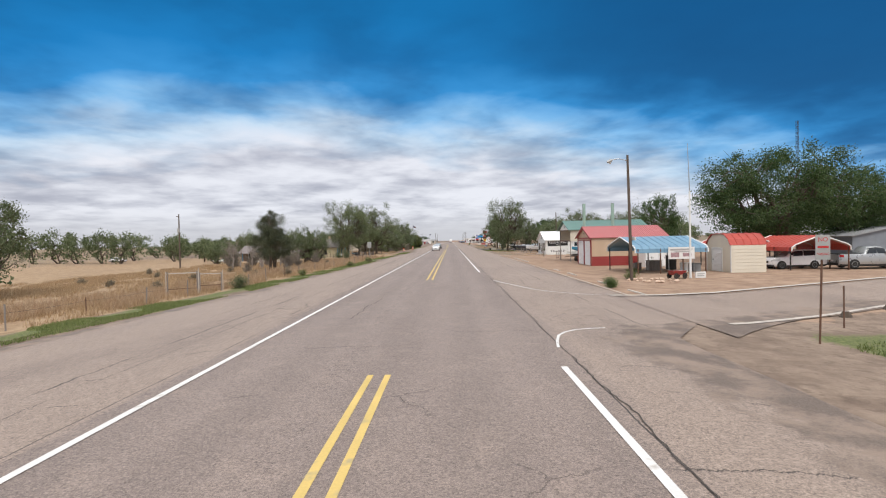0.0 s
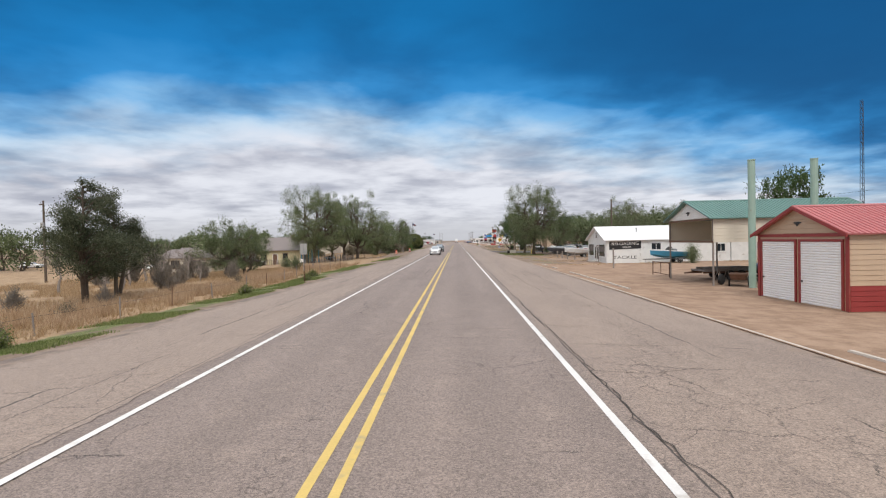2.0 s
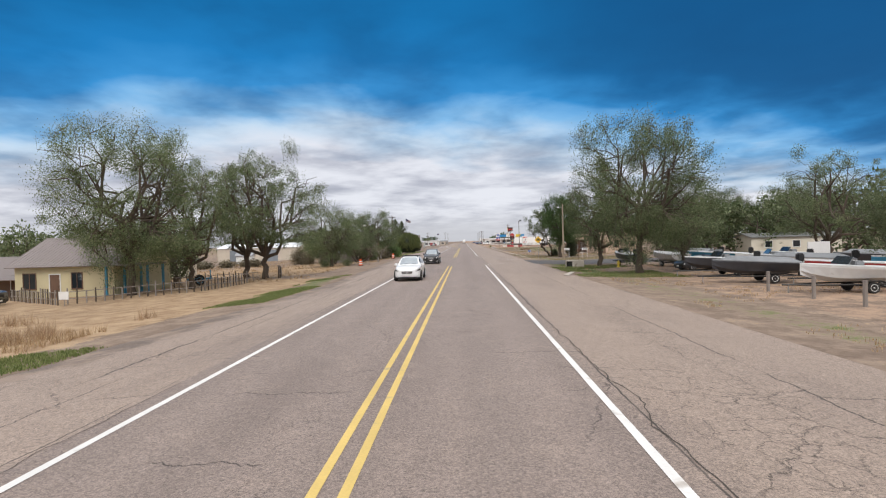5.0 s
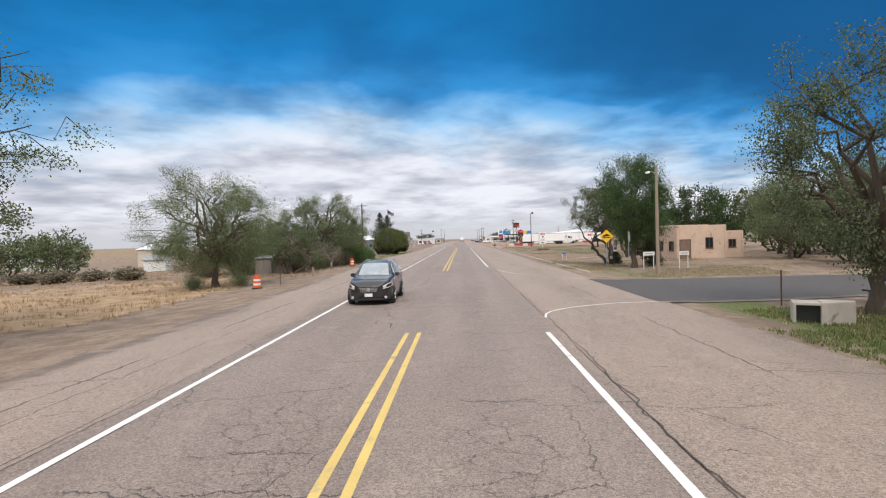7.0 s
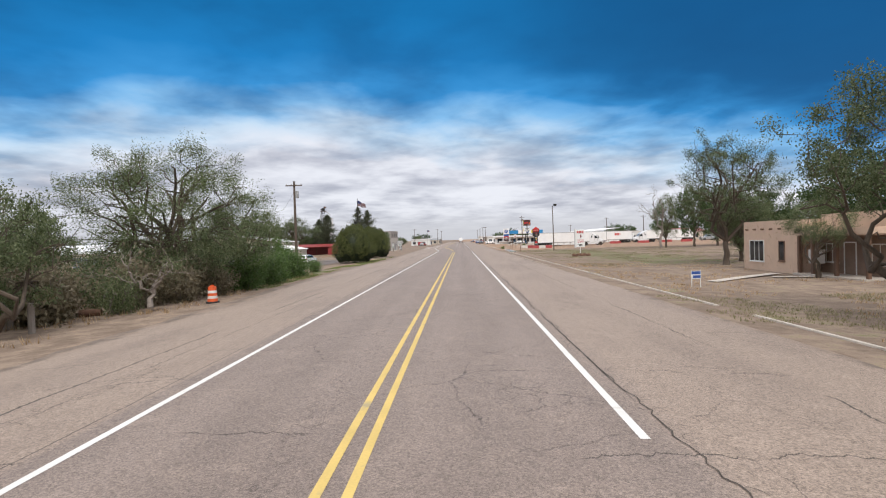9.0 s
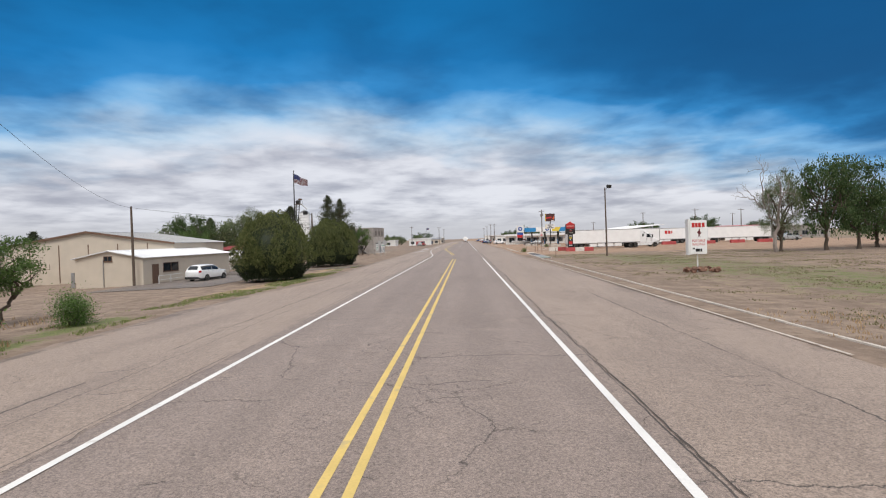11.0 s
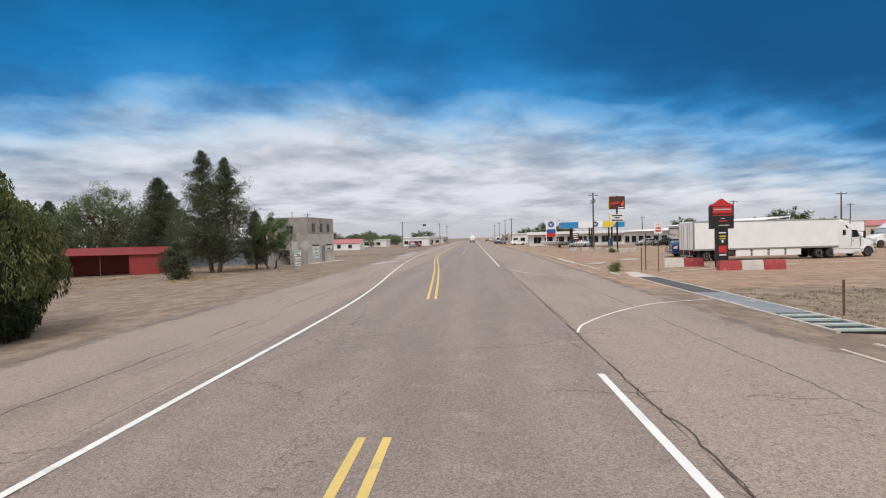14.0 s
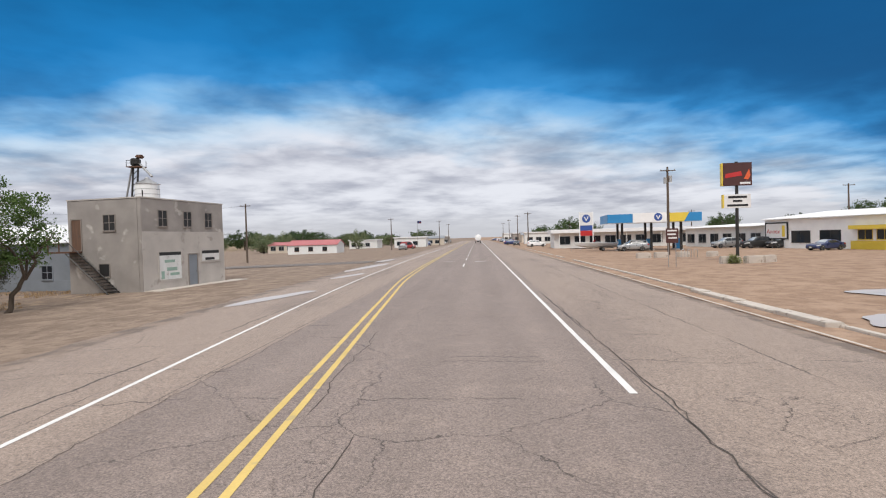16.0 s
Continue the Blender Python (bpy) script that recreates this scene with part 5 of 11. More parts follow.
PLANT["shrub"] = shrub("shrub", "tangled grey-green roadside shrub", 23, 2.6, 3.6, 4500, 0.12, "elm", 14)
PLANT["green_shrub"] = shrub("green_shrub", "bright feathery green roadside shrub", 24, 3.2, 4.2, 7000, 0.14, "green", 16)
PLANT["twig_bush"] = shrub("thicket", "bare brown twiggy thicket", 25, 2.8, 3.6, 4800, 0.2, "twigs", 26)
PLANT["weed"] = shrub("weed_clump", "low green weed clump on the verge", 26, 0.7, 1.3, 1200, 0.09, "grass", 9)
PLANT["sage"] = shrub("sage_bush", "low dull-brown sage bush in dry grass", 27, 0.8, 1.3, 1100, 0.08, "twigs", 12)
PLANT["dead"] = dead_tree("dead_tree", "bare dead tree with forked grey limbs", 28, 7.5, 4)
USED = set()


def plant(kind, x, y, s=1.0, rz=None, label="", group=""):
    """Sets one of the plants at a place; the first is the model itself."""
    rz = (x * 37.7 + y * 11.3) % 360 if rz is None else rz
    ob = PLANT[kind]
    m = at(x, y, rz, s)
    if kind in USED:
        ob = copy_thing(ob, m)
        ob.matrix_basis = m
    else:
        USED.add(kind)
        ob.matrix_world = m
    return tagged(ob, label, group=group)


# right side, from the side street on
plant("mulberry", 40.5, 66, (1.0, 1.0, 1.0))
plant("mulberry", 52, 70, (0.8, 0.8, 0.85))
plant("mid_shade", 42, 103, (0.45, 0.45, 0.78))
for x, y, s in ((36, 178, 1.2), (41, 180, 1.35), (47, 177.5, 1.35), (53, 181, 1.4), (64, 183, 1.5)):
    plant("far_elm", x, y, s)
for x, y, s in ((58, 96, 0.62), (70, 90, 0.7), (88, 84, 0.75)):
    plant("far_shade", x, y, s)
plant("elm_near", 17.0, 142.6, (1.2, 1.2, 1.6), 40)
plant("elm_b", 16.9, 155.2, (0.95, 0.95, 1.2), 120)
plant("elm_b", 22.5, 146.5, (0.8, 0.8, 1.05))
plant("elm_c", 26, 156.0, (0.55, 0.55, 0.8))
plant("shrub", 21.8, 156.0, (0.6, 0.6, 0.65))
plant("elm_a", 37, 148, (0.9, 0.9, 0.95))
plant("elm_b", 30, 130, (0.7, 0.7, 0.75))
for k, (x, y, s) in enumerate(((44, 153, 1.0), (52, 150, 0.9), (60, 151, 1.1), (39, 186, 0.6), (48, 186, 0.8), (58, 195, 0.9), (66, 205, 1.0), (70, 180, 1.0), (84, 190, 1.1))):
    plant("far_elm", x, y, (s * 1.1, s * 1.1, s * 1.35))
for x, y, s in ((40, 196, 0.8), (46, 202, 0.9), (52, 206, 0.9), (58, 212, 1.0), (62, 222, 1.0), (70, 218, 1.1), (76, 208, 1.0), (84, 214, 1.1), (92, 204, 1.1), (50, 216, 0.9), (100, 216, 1.1)):
    plant("far_elm", x, y, s * 1.1)
plant("big_juniper", 18.1, 185.4, (1.0, 1.0, 1.12))
plant("cedar_small", 20.3, 186.6, (0.75, 0.75, 1.0), label="dark upright juniper bush beside the big juniper")
plant("willowy", 17.7, 192.2, (0.9, 0.9, 1.02), 20)
plant("willowy", 25.0, 208.6, (0.5, 0.5, 0.62), 80, "small crooked tree growing at the motel porch")
plant("tall_open", 27.2, 224.6, (0.95, 0.95, 1.08), 10)
plant("elm_b", 31, 229, (0.75, 0.75, 0.9))
plant("mid_shade", 38, 238, (0.45, 0.45, 0.6))
plant("mid_shade", 45, 232, (0.6, 0.6, 0.85))
plant("far_shade", 56, 238, (0.65, 0.65, 0.85))
plant("elm_b", 37.3, 192.4, (0.85, 0.85, 1.05))
for x, y, s in ((44, 205, 1.15), (50, 199, 1.25), (57, 206, 1.3), (65, 200, 1.25), (73, 204, 1.4)):
    plant("elm_b", x, y, (s, s, s * 1.1))
plant("dead", 45.8, 288, (1.7, 1.7, 2.0), 30)
plant("elm_b", 47.4, 289.5, (0.72, 0.72, 1.3))
plant("mid_shade", 53.5, 289, (0.5, 0.5, 0.95))
plant("mid_shade", 59.5, 291, (0.5, 0.5, 0.95))
for x, y, s in ((66, 296, 0.6), (74, 300, 0.7), (84, 296, 0.7), (96, 300, 0.8)):
    plant("far_shade", x, y, s)
plant("shrub", 28.9, 100.6, (0.7, 0.6, 0.95), label="leafy bush grown up behind the boat")
plant("green_shrub", 10.9, 35.0, (0.28, 0.28, 0.24), label="low green weeds at the foot of the pole")
plant("weed", 14.9, 42.9, 0.9)
plant("weed", 12.8, 312.3, (1.3, 1.2, 1.2))
plant("weed", 17.9, 50.5, (1.2, 1.0, 0.6))
plant("cedar_small", 18.3, 192.0, (0.55, 0.55, 0.36), label="low juniper bush by the crooked elm")
# left side, the dry field
plant("elm_c", -37.5, 45.5, (1.0, 1.0, 1.25))
plant("far_elm", -43, 50, (1.1, 1.1, 1.2))
plant("elm_c", -28.6, 113.5, (0.8, 0.8, 0.78))
plant("far_elm", -36, 118, (0.9, 0.9, 0.8))
plant("mid_shade", -67, 338, (0.6, 0.6, 0.82))
plant("cedar_spire", -69.6, 352, (0.9, 0.9, 0.9))
plant("far_elm", -82, 346, (1.2, 1.2, 1.0))
plant("pine", -23.8, 74.8, (1.0, 1.0, 1.0))
plant("pine", -25.0, 79.6, (0.9, 0.9, 0.95), 90)
plant("elm_c", -27.3, 103, (0.75, 0.75, 0.95))
plant("elm_c", -24.3, 101.3, (0.62, 0.62, 0.85))
for x, y, s in ((-33, 96, 0.8), (-29.5, 98.5, 0.65), (-36, 94, 0.75), (-38.5, 98, 0.9), (-31, 101, 0.7)):
    plant("dead", x, y, (s, s, s * 0.95))
for x, y, s in ((-32, 97, 1.2), (-35, 97, 1.3), (-37.5, 95, 1.2), (-30, 100, 1.1), (-40, 99, 1.4), (-33.5, 100.5, 1.2)):
    plant("dead_brush", x, y, (s, s, s * 1.3))
plant("dead", -33, 84, (0.7, 0.7, 0.8))
plant("dead_brush", -23, 95.5, (0.8, 0.8, 1.0))
plant("shrub", -19.9, 107.6, (0.55, 0.55, 0.85), label="young scrubby elm at the drive")
plant("shrub", -22.2, 111, (0.6, 0.6, 0.8))
for x, y, k in ((-15.4, 44.5, "shrub"), (-20.5, 61, "sage"), (-27, 60, "sage"), (-33, 55, "sage"), (-24, 48, "sage"), (-37, 70, "sage"), (-44, 80, "sage"), (-30, 76, "sage"), (-16.6, 60, "sage"), (-18.7, 66.5, "sage"), (-41, 62, "sage"), (-50, 90, "sage"), (-19, 88, "sage"), (-14.3, 58, "weed"), (-12.8, 91, "weed"), (-12.5, 74, "weed"), (-11.5, 84.5, "weed")):
    plant(k, x, y, (0.55, 0.55, 0.45) if k == "shrub" else 1.0)
for k, (x, y, s) in enumerate(((-95, 150, 0.9), (-104, 156, 1.0), (-113, 158, 0.9), (-84, 160, 0.8), (-124, 165, 1.1), (-78, 172, 0.7), (-137, 170, 1.0), (-92, 176, 0.9), (-150, 160, 1.0), (-108, 178, 1.0), (-70, 150, 0.7), (-62, 160, 0.75), (-66, 172, 0.9), (-52, 176, 0.9))):
    plant("far_elm", x, y, (s * 1.15, s * 1.15, s * 1.5))
for k, (x, y, s) in enumerate(((-46, 112, 0.6), (-52, 120, 0.7), (-44, 128, 0.75), (-58, 132, 0.8), (-40, 118, 0.5))):
    plant("far_elm" if k % 2 else "twig_bush", x, y, (s, s, s))
# left side, the house and the row of elms
plant("elm_near", -25.8, 137.6, (1.25, 1.25, 1.65), 75)
plant("elm_a", -23.8, 143.0, (0.9, 0.9, 1.02), 200)
plant("tall_open", -24.2, 156.0, (1.1, 1.1, 1.15))
plant("far_elm", -46, 158, (1.0, 1.0, 1.1))
plant("far_elm", -38, 162, (0.9, 0.9, 1.0))
plant("elm_a", -20.2, 151.5, (1.2, 1.2, 1.2), 20)
plant("elm_c", -31, 152, (0.9, 0.9, 1.0))
plant("elm_near", -20.2, 179.2, (1.2, 1.2, 1.12), 150)
plant("shrub", -20.6, 176.2, (0.7, 0.7, 0.55))
plant("shrub", -17.2, 177.4, (0.6, 0.6, 0.5))
plant("elm_c", -19.0, 194.6, (0.8, 0.8, 0.95))
plant("elm_c", -22.5, 189.5, (0.5, 0.5, 0.8))
plant("elm_near", -19.0, 209.5, (1.3, 1.3, 1.22), 310)
plant("elm_b", -16.8, 216.0, (0.75, 0.75, 0.92))
plant("elm_c", -25.5, 203, (0.9, 0.9, 1.0))
plant("elm_c", -30, 207, (1.0, 1.0, 1.0))
plant("willowy", -27, 199.5, (0.8, 0.8, 0.8), 30)
for k, (x, y, s) in enumerate(((-17.6, 201.5, 0.9), (-20.4, 200.6, 1.0), (-16.8, 206.5, 0.9), (-22.8, 198.8, 0.9), (-18.4, 204, 1.1), (-26, 197.5, 0.9), (-24.3, 194.8, 0.7), (-16.2, 210, 0.8), (-29, 195, 0.9), (-21.5, 206, 1.2))):
    plant("twig_bush" if k % 3 else "shrub", x, y, (s, s, s * 1.15))
plant("dead", -15.9, 202.0, (0.95, 0.95, 0.52), 120, "fallen bleached branch tangle in the thicket")
for x, y, s in ((-15.6, 214, 0.85), (-17.8, 217.5, 0.9), (-16.4, 221, 0.85), (-18, 225, 0.8), (-15.6, 218, 0.7), (-17, 229, 0.8), (-16.6, 226.5, 0.85), (-18.5, 231, 0.85)):
    plant("green_shrub", x, y, (s * 1.35, s * 1.35, s * 1.25))
for k, (x, y, s) in enumerate(((-19.5, 198.6, 1.2), (-23, 202.5, 1.3), (-26.5, 201, 1.2), (-19.8, 208.5, 1.2), (-24.5, 210, 1.3), (-28, 205, 1.3), (-19, 212.5, 1.1), (-22.5, 214.5, 1.2), (-27, 213, 1.3), (-32, 200, 1.3), (-31, 212, 1.4), (-21.5, 218, 1.1), (-26, 219, 1.2), (-22.5, 224, 1.1))):
    plant("shrub" if k % 3 else "twig_bush", x, y, (s, s, s * 1.1))
for k in range(7, 22):
    plant("far_elm", -44 - 3.4 * k, 208 + (k * 7) % 19, (1.0, 1.0, 0.95 + 0.1 * (k % 4)))
for k in range(16):
    plant("far_brush", -42 - 3.6 * k, 200 + (k * 5) % 7, (1.5, 1.3, 0.7))
for x, y, s in ((-25.5, 71, 0.6), (-20.8, 72.5, 0.5), (-22, 82, 0.6), (-27, 97, 0.9), (-24.6, 85, 0.8), (-26.2, 91, 0.9)):
    plant("dead_brush", x, y, (s, s, s * 1.2))
for x, y, s in ((-28, 82.5, 0.75), (-29.5, 87, 0.85), (-27.5, 90, 0.7), (-31.5, 91, 0.9), (-34, 94, 0.8), (-26, 94.5, 0.55)):
    plant("dead", x, y, (s * 0.8, s * 0.8, s))
plant("green_tree", -22.5, 238, (0.7, 0.7, 0.62))
plant("green_shrub", -16.6, 236.2, (0.6, 0.6, 0.6))
plant("cedar_spire", -30, 236, (0.6, 0.6, 0.5))
# left side, the lot with the junipers and the cedars
plant("dome", -17.0, 261.6, (0.87, 0.87, 1.03), 0)
plant("dome", -18.7, 288.6, (0.98, 0.98, 1.08), 140)
plant("cedar", -28.3, 327.6, (1.0, 1.0, 1.0), 0)
plant("cedar_spire", -24.9, 331.0, (0.55, 0.55, 0.56), 60)
plant("cedar_spire", -42.0, 339.0, (1.1, 1.1, 1.0))
plant("cedar_spire", -48.5, 352.0, (1.1, 1.1, 0.95))
plant("cedar_small", -27.9, 319.4, (1.0, 1.0, 1.0))
plant("green_tree", -23.1, 331.2, (0.78, 0.78, 0.86), 0)
plant("elm_b", -55, 346, (1.3, 1.3, 1.45))
plant("far_elm", -60, 349, (1.35, 1.35, 1.75))
plant("far_elm", -49, 350, (1.1, 1.1, 1.5))
for x, y, s in ((-62, 345, 1.0), (-72, 352, 1.1), (-56, 352, 0.8), (-84, 360, 1.2), (-50, 300 + 62, 0.7)):
    plant("far_elm", x, y, (s * 1.1, s * 1.1, s * 1.4))
plant("green_tree", -48, 304, (0.95, 0.95, 0.95))
plant("cedar_spire", -55, 318, (0.75, 0.75, 0.62))
plant("green_tree", -58, 300, (0.9, 0.9, 0.85))
plant("cedar_spire", -66, 290, (0.8, 0.8, 0.6))
# the far tree lines
FAR = random.Random(5)
for k in range(34):
    x = -75 - FAR.random() * 60 if k % 2 else -45 - FAR.random() * 40
    y = 200 + FAR.random() * 90 if k % 2 else 470 + FAR.random() * 160
    plant("far_elm", x, y, (0.8 + FAR.random() * 0.5,) * 2 + (0.75 + FAR.random() * 0.4,))
for k in range(16):
    plant("far_elm" if k % 3 else "far_shade", 110 + FAR.random() * 90, 420 + FAR.random() * 220, (0.55 + FAR.random() * 0.4,) * 2 + (0.6 + FAR.random() * 0.3,))
for k in range(40):
    plant("far_elm" if k % 3 else "far_shade", -34 - FAR.random() * 150, 560 + FAR.random() * 120, (0.7 + FAR.random() * 0.5,) * 2 + (0.5 + FAR.random() * 0.35 + 0.35 * (k % 3 > 0),))
for k in range(30):
    plant("far_elm", 60 + FAR.random() * 330, 640 + FAR.random() * 120, (0.8 + FAR.random() * 0.6,) * 2 + (0.7 + FAR.random() * 0.3,))
for x, y, s in ((31, 470, 0.62), (38, 476, 0.5), (26, 500, 0.5)):
    plant("far_shade", x, y, s)


def grass(name, label, mat_, spots, h, w, seed):
    """Grass blades in tufts, one mesh."""
    rng = np.random.default_rng(seed)
    c = np.repeat(np.array(spots), 5, axis=0)
    n = len(c)
    c[:, :2] += rng.normal(size=(n, 2)) * 0.09
    hh = h * rng.uniform(0.45, 1.25, n)
    a = rng.uniform(0, 6.28, n)
    lean_ = rng.normal(size=(n, 2)) * (hh * 0.35)[:, None]
    side = np.stack([np.cos(a), np.sin(a)], 1) * w
    v = np.zeros((n, 3, 3))
    v[:, 0, :2], v[:, 1, :2], v[:, 2, :2] = c[:, :2] - side, c[:, :2] + side, c[:, :2] + lean_
    v[:, 0, 2] = v[:, 1, 2] = c[:, 2] - 0.03
    v[:, 2, 2] = c[:, 2] + hh
    me = bpy.data.meshes.new(name)
    me.vertices.add(3 * n)
    me.vertices.foreach_set("co", v.astype(np.float32).ravel())
    me.loops.add(3 * n)
    me.loops.foreach_set("vertex_index", np.arange(3 * n, dtype=np.int32))
    me.polygons.add(n)
    me.polygons.foreach_set("loop_start", np.arange(0, 3 * n, 3, dtype=np.int32))
    me.polygons.foreach_set("loop_total", np.full(n, 3, dtype=np.int32))
    me.update(calc_edges=True)
    me.materials.append(mat_)
    return tagged(new(name, me), label, "grass", kind="stuff")


def scatter(n, x0, x1, y0, y1, keep, seed):
    rng = np.random.default_rng(seed)
    out = []
    while len(out) < n:
        x, y = rng.uniform(x0, x1), rng.uniform(y0, y1)
        if keep(x, y):
            out.append((x, y, gz(x, y)))
    return out


def clumpy(x, y, s, lo):
    return noise.noise((x * s, y * s, 2.2)) > lo


grass("dry_grass", "tall straw-coloured dry grass in the field", M["straw"], scatter(30000, -55, -13.5, 8, 118, lambda x, y: np.interp(y, *LEFT_EDGE) - x > 3.4 and clumpy(x, y, 0.22, -0.15), 41), 0.34, 0.014, 51)
grass("bunch_grass", "tall russet bunch grass along the field fence", M["bunch"], scatter(7000, -34, -14, 8, 122, lambda x, y: 4.2 < np.interp(y, *LEFT_EDGE) - x < 13 and clumpy(x, y, 0.33, 0.12), 61), 0.62, 0.016, 71)
grass("dry_grass", "straw-coloured dry grass on the vacant lot", M["straw"], scatter(6000, -60, -14, 146, 240, lambda x, y: np.interp(y, *LEFT_EDGE) - x > (5.5 if y < 186 else 1.6) and clumpy(x, y, 0.3, 0.0), 42), 0.26, 0.02, 52)
grass("verge_grass", "short green grass strip along the pavement", M["grass"], scatter(20000, -20, -8, 5, 147, lambda x, y: 0.5 < np.interp(y, *LEFT_EDGE) - x < 3.7 and clumpy(x, y, 0.3, -0.08) and not 113 < y < 124, 43), 0.07, 0.018, 53)
grass("verge_grass", "short green grass below the shrubs and junipers", M["grass"], scatter(3500, -20, -11, 214, 283, lambda x, y: 0.8 < np.interp(y, *LEFT_EDGE) - x < 4.5 and clumpy(x, y, 0.3, -0.05), 44), 0.08, 0.018, 54)
grass("lawn_grass", "patchy green grass beside the culvert", M["grass"], scatter(3600, 10.6, 19, 137, 157, lambda x, y: clumpy(x, y, 0.25, -0.12), 45), 0.09, 0.02, 55)
grass("lawn_grass", "thin green grass at the street corner", M["dull_grass"], scatter(4200, 10.8, 30, 173, 200, lambda x, y: clumpy(x, y, 0.22, 0.0), 46), 0.08, 0.018, 56)
grass("lawn_grass", "thin patchy grass on the open lot", M["dull_grass"], scatter(9000, 14.5, 50, 226, 300, lambda x, y: clumpy(x, y, 0.35, -0.05), 47), 0.055, 0.03, 57)
grass("lawn_grass", "green grass at the side street corner", M["grass"], scatter(3000, 12, 26, 8, 25, lambda x, y: y < 18 + (x - 11) * 0.4 and clumpy(x, y, 0.3, -0.2), 48), 0.12, 0.02, 58)
grass("dry_grass", "dry stubble on the yards and verge", M["straw"], scatter(7000, 11.8, 45, 100, 235, lambda x, y: clumpy(x, y, 0.2, -0.05) and not 156 < y < 174, 49), 0.10, 0.02, 59)
grass("dry_grass", "dry stubble round the cedars", M["straw"], scatter(2500, -42, -24, 308, 345, lambda x, y: clumpy(x, y, 0.2, 0.05), 50), 0.10, 0.02, 60)

# ---- building pieces ----


def face(ox, oy, oz, out_deg):
    """The plane of a wall in its thing: x to the right as seen from outside, y up, z out of the wall."""
    a = radians(out_deg)
    n = Vector((math.cos(a), math.sin(a), 0))
    u = Vector((0, 0, 1)).cross(n)
    m = Matrix.Identity(4)
    for r in range(3):
        m[r][0], m[r][1], m[r][2], m[r][3] = u[r], (0, 0, 1)[r], n[r], (ox, oy, oz)[r]
    return m


def fbox(m, u0, u1, v0, v1, w0, w1):
    return moved(box(u0, u1, v0, v1, w0, w1), m)


def window(parent, m, u0, u1, v0, v1, frame_mat="white", bars=0, fw=0.07, pane_mat="glass", rows=0):
    """A window set in a wall: frame with bars, sill and pane."""
    sh = [fbox(m, u0 - fw, u0, v0 - fw, v1 + fw, -0.05, 0.045), fbox(m, u1, u1 + fw, v0 - fw, v1 + fw, -0.05, 0.045), fbox(m, u0, u1, v1, v1 + fw, -0.05, 0.045), fbox(m, u0, u1, v0 - fw, v0, -0.05, 0.045)]
    for k in range(bars):
        c = u0 + (u1 - u0) * (k + 1) / (bars + 1)
        sh.append(fbox(m, c - 0.025, c + 0.025, v0, v1, -0.03, 0.035))
    for k in range(rows):
        c = v0 + (v1 - v0) * (k + 1) / (rows + 1)
        sh.append(fbox(m, u0, u1, c - 0.02, c + 0.02, -0.03, 0.03))
    w = mk("window", M[frame_mat], parent, *sh)
    mk("pane", M[pane_mat], w, fbox(m, u0, u1, v0, v1, 0.006, 0.014))
    mk("sill", M[frame_mat], w, fbox(m, u0 - fw - 0.03, u1 + fw + 0.03, v0 - fw - 0.05, v0 - fw - 0.003, -0.05, 0.09))
    return w


def door(parent, m, u0, u1, v1, door_mat="brown_wood", frame_mat="white", glass=False, v0=0.02):
    d = mk("door", M[frame_mat], parent, fbox(m, u0 - 0.08, u0, v0, v1 + 0.08, -0.05, 0.05), fbox(m, u1, u1 + 0.08, v0, v1 + 0.08, -0.05, 0.05), fbox(m, u0, u1, v1, v1 + 0.08, -0.05, 0.05))
    mk("door_leaf", M[door_mat], d, fbox(m, u0 + 0.005, u1 - 0.005, v0, v1 - 0.005, -0.04, 0.016))
    if glass:
        mk("pane", M["glass"], d, fbox(m, u0 + 0.14, u1 - 0.14, v0 + 0.35, v1 - 0.2, 0.02, 0.028))
    mk("handle", M["chrome"], d, fbox(m, u1 - 0.14, u1 - 0.09, v0 + 0.98, v0 + 1.04, 0.02, 0.09))
    return d


def roof_slab(name, mat_, parent, a, b, c, d, thick=0.06, rib=0.0, label=""):
    """A sloped panel a-b (eave) to d-c (ridge), with raised ribs from eave to ridge."""
    a, b, c, d = (Vector(p) for p in (a, b, c, d))
    n = (b - a).cross(d - a).normalized()
    if n.z < 0:
        n = -n
    sh = [([tuple(p) for p in (a, b, c, d)] + [tuple(p - n * thick) for p in (a, b, c, d)], [(0, 1, 2, 3), (7, 6, 5, 4), (0, 4, 5, 1), (1, 5, 6, 2), (2, 6, 7, 3), (3, 7, 4, 0)])]
    roof = mk(name, M[mat_], parent, *sh, label=label)
    if rib:
        k = max(2, int((b - a).length / rib))
        s, h = (b - a).normalized() * 0.025, n * 0.035
        e, r = a + n * 0.001, d + n * 0.001
        me = mesh_of("roof_rib", [([tuple(p) for p in (e - s, e + s, r + s, r - s, e - s * 0.5 + h, e + s * 0.5 + h, r + s * 0.5 + h, r - s * 0.5 + h)], [(4, 5, 6, 7), (0, 1, 5, 4), (1, 2, 6, 5), (2, 3, 7, 6), (3, 0, 4, 7)])], M[mat_])
        for i in range(k + 1):
            part("roof_rib", me, roof).matrix_basis = Matrix.Translation((b - a) * (i / k))
    return roof


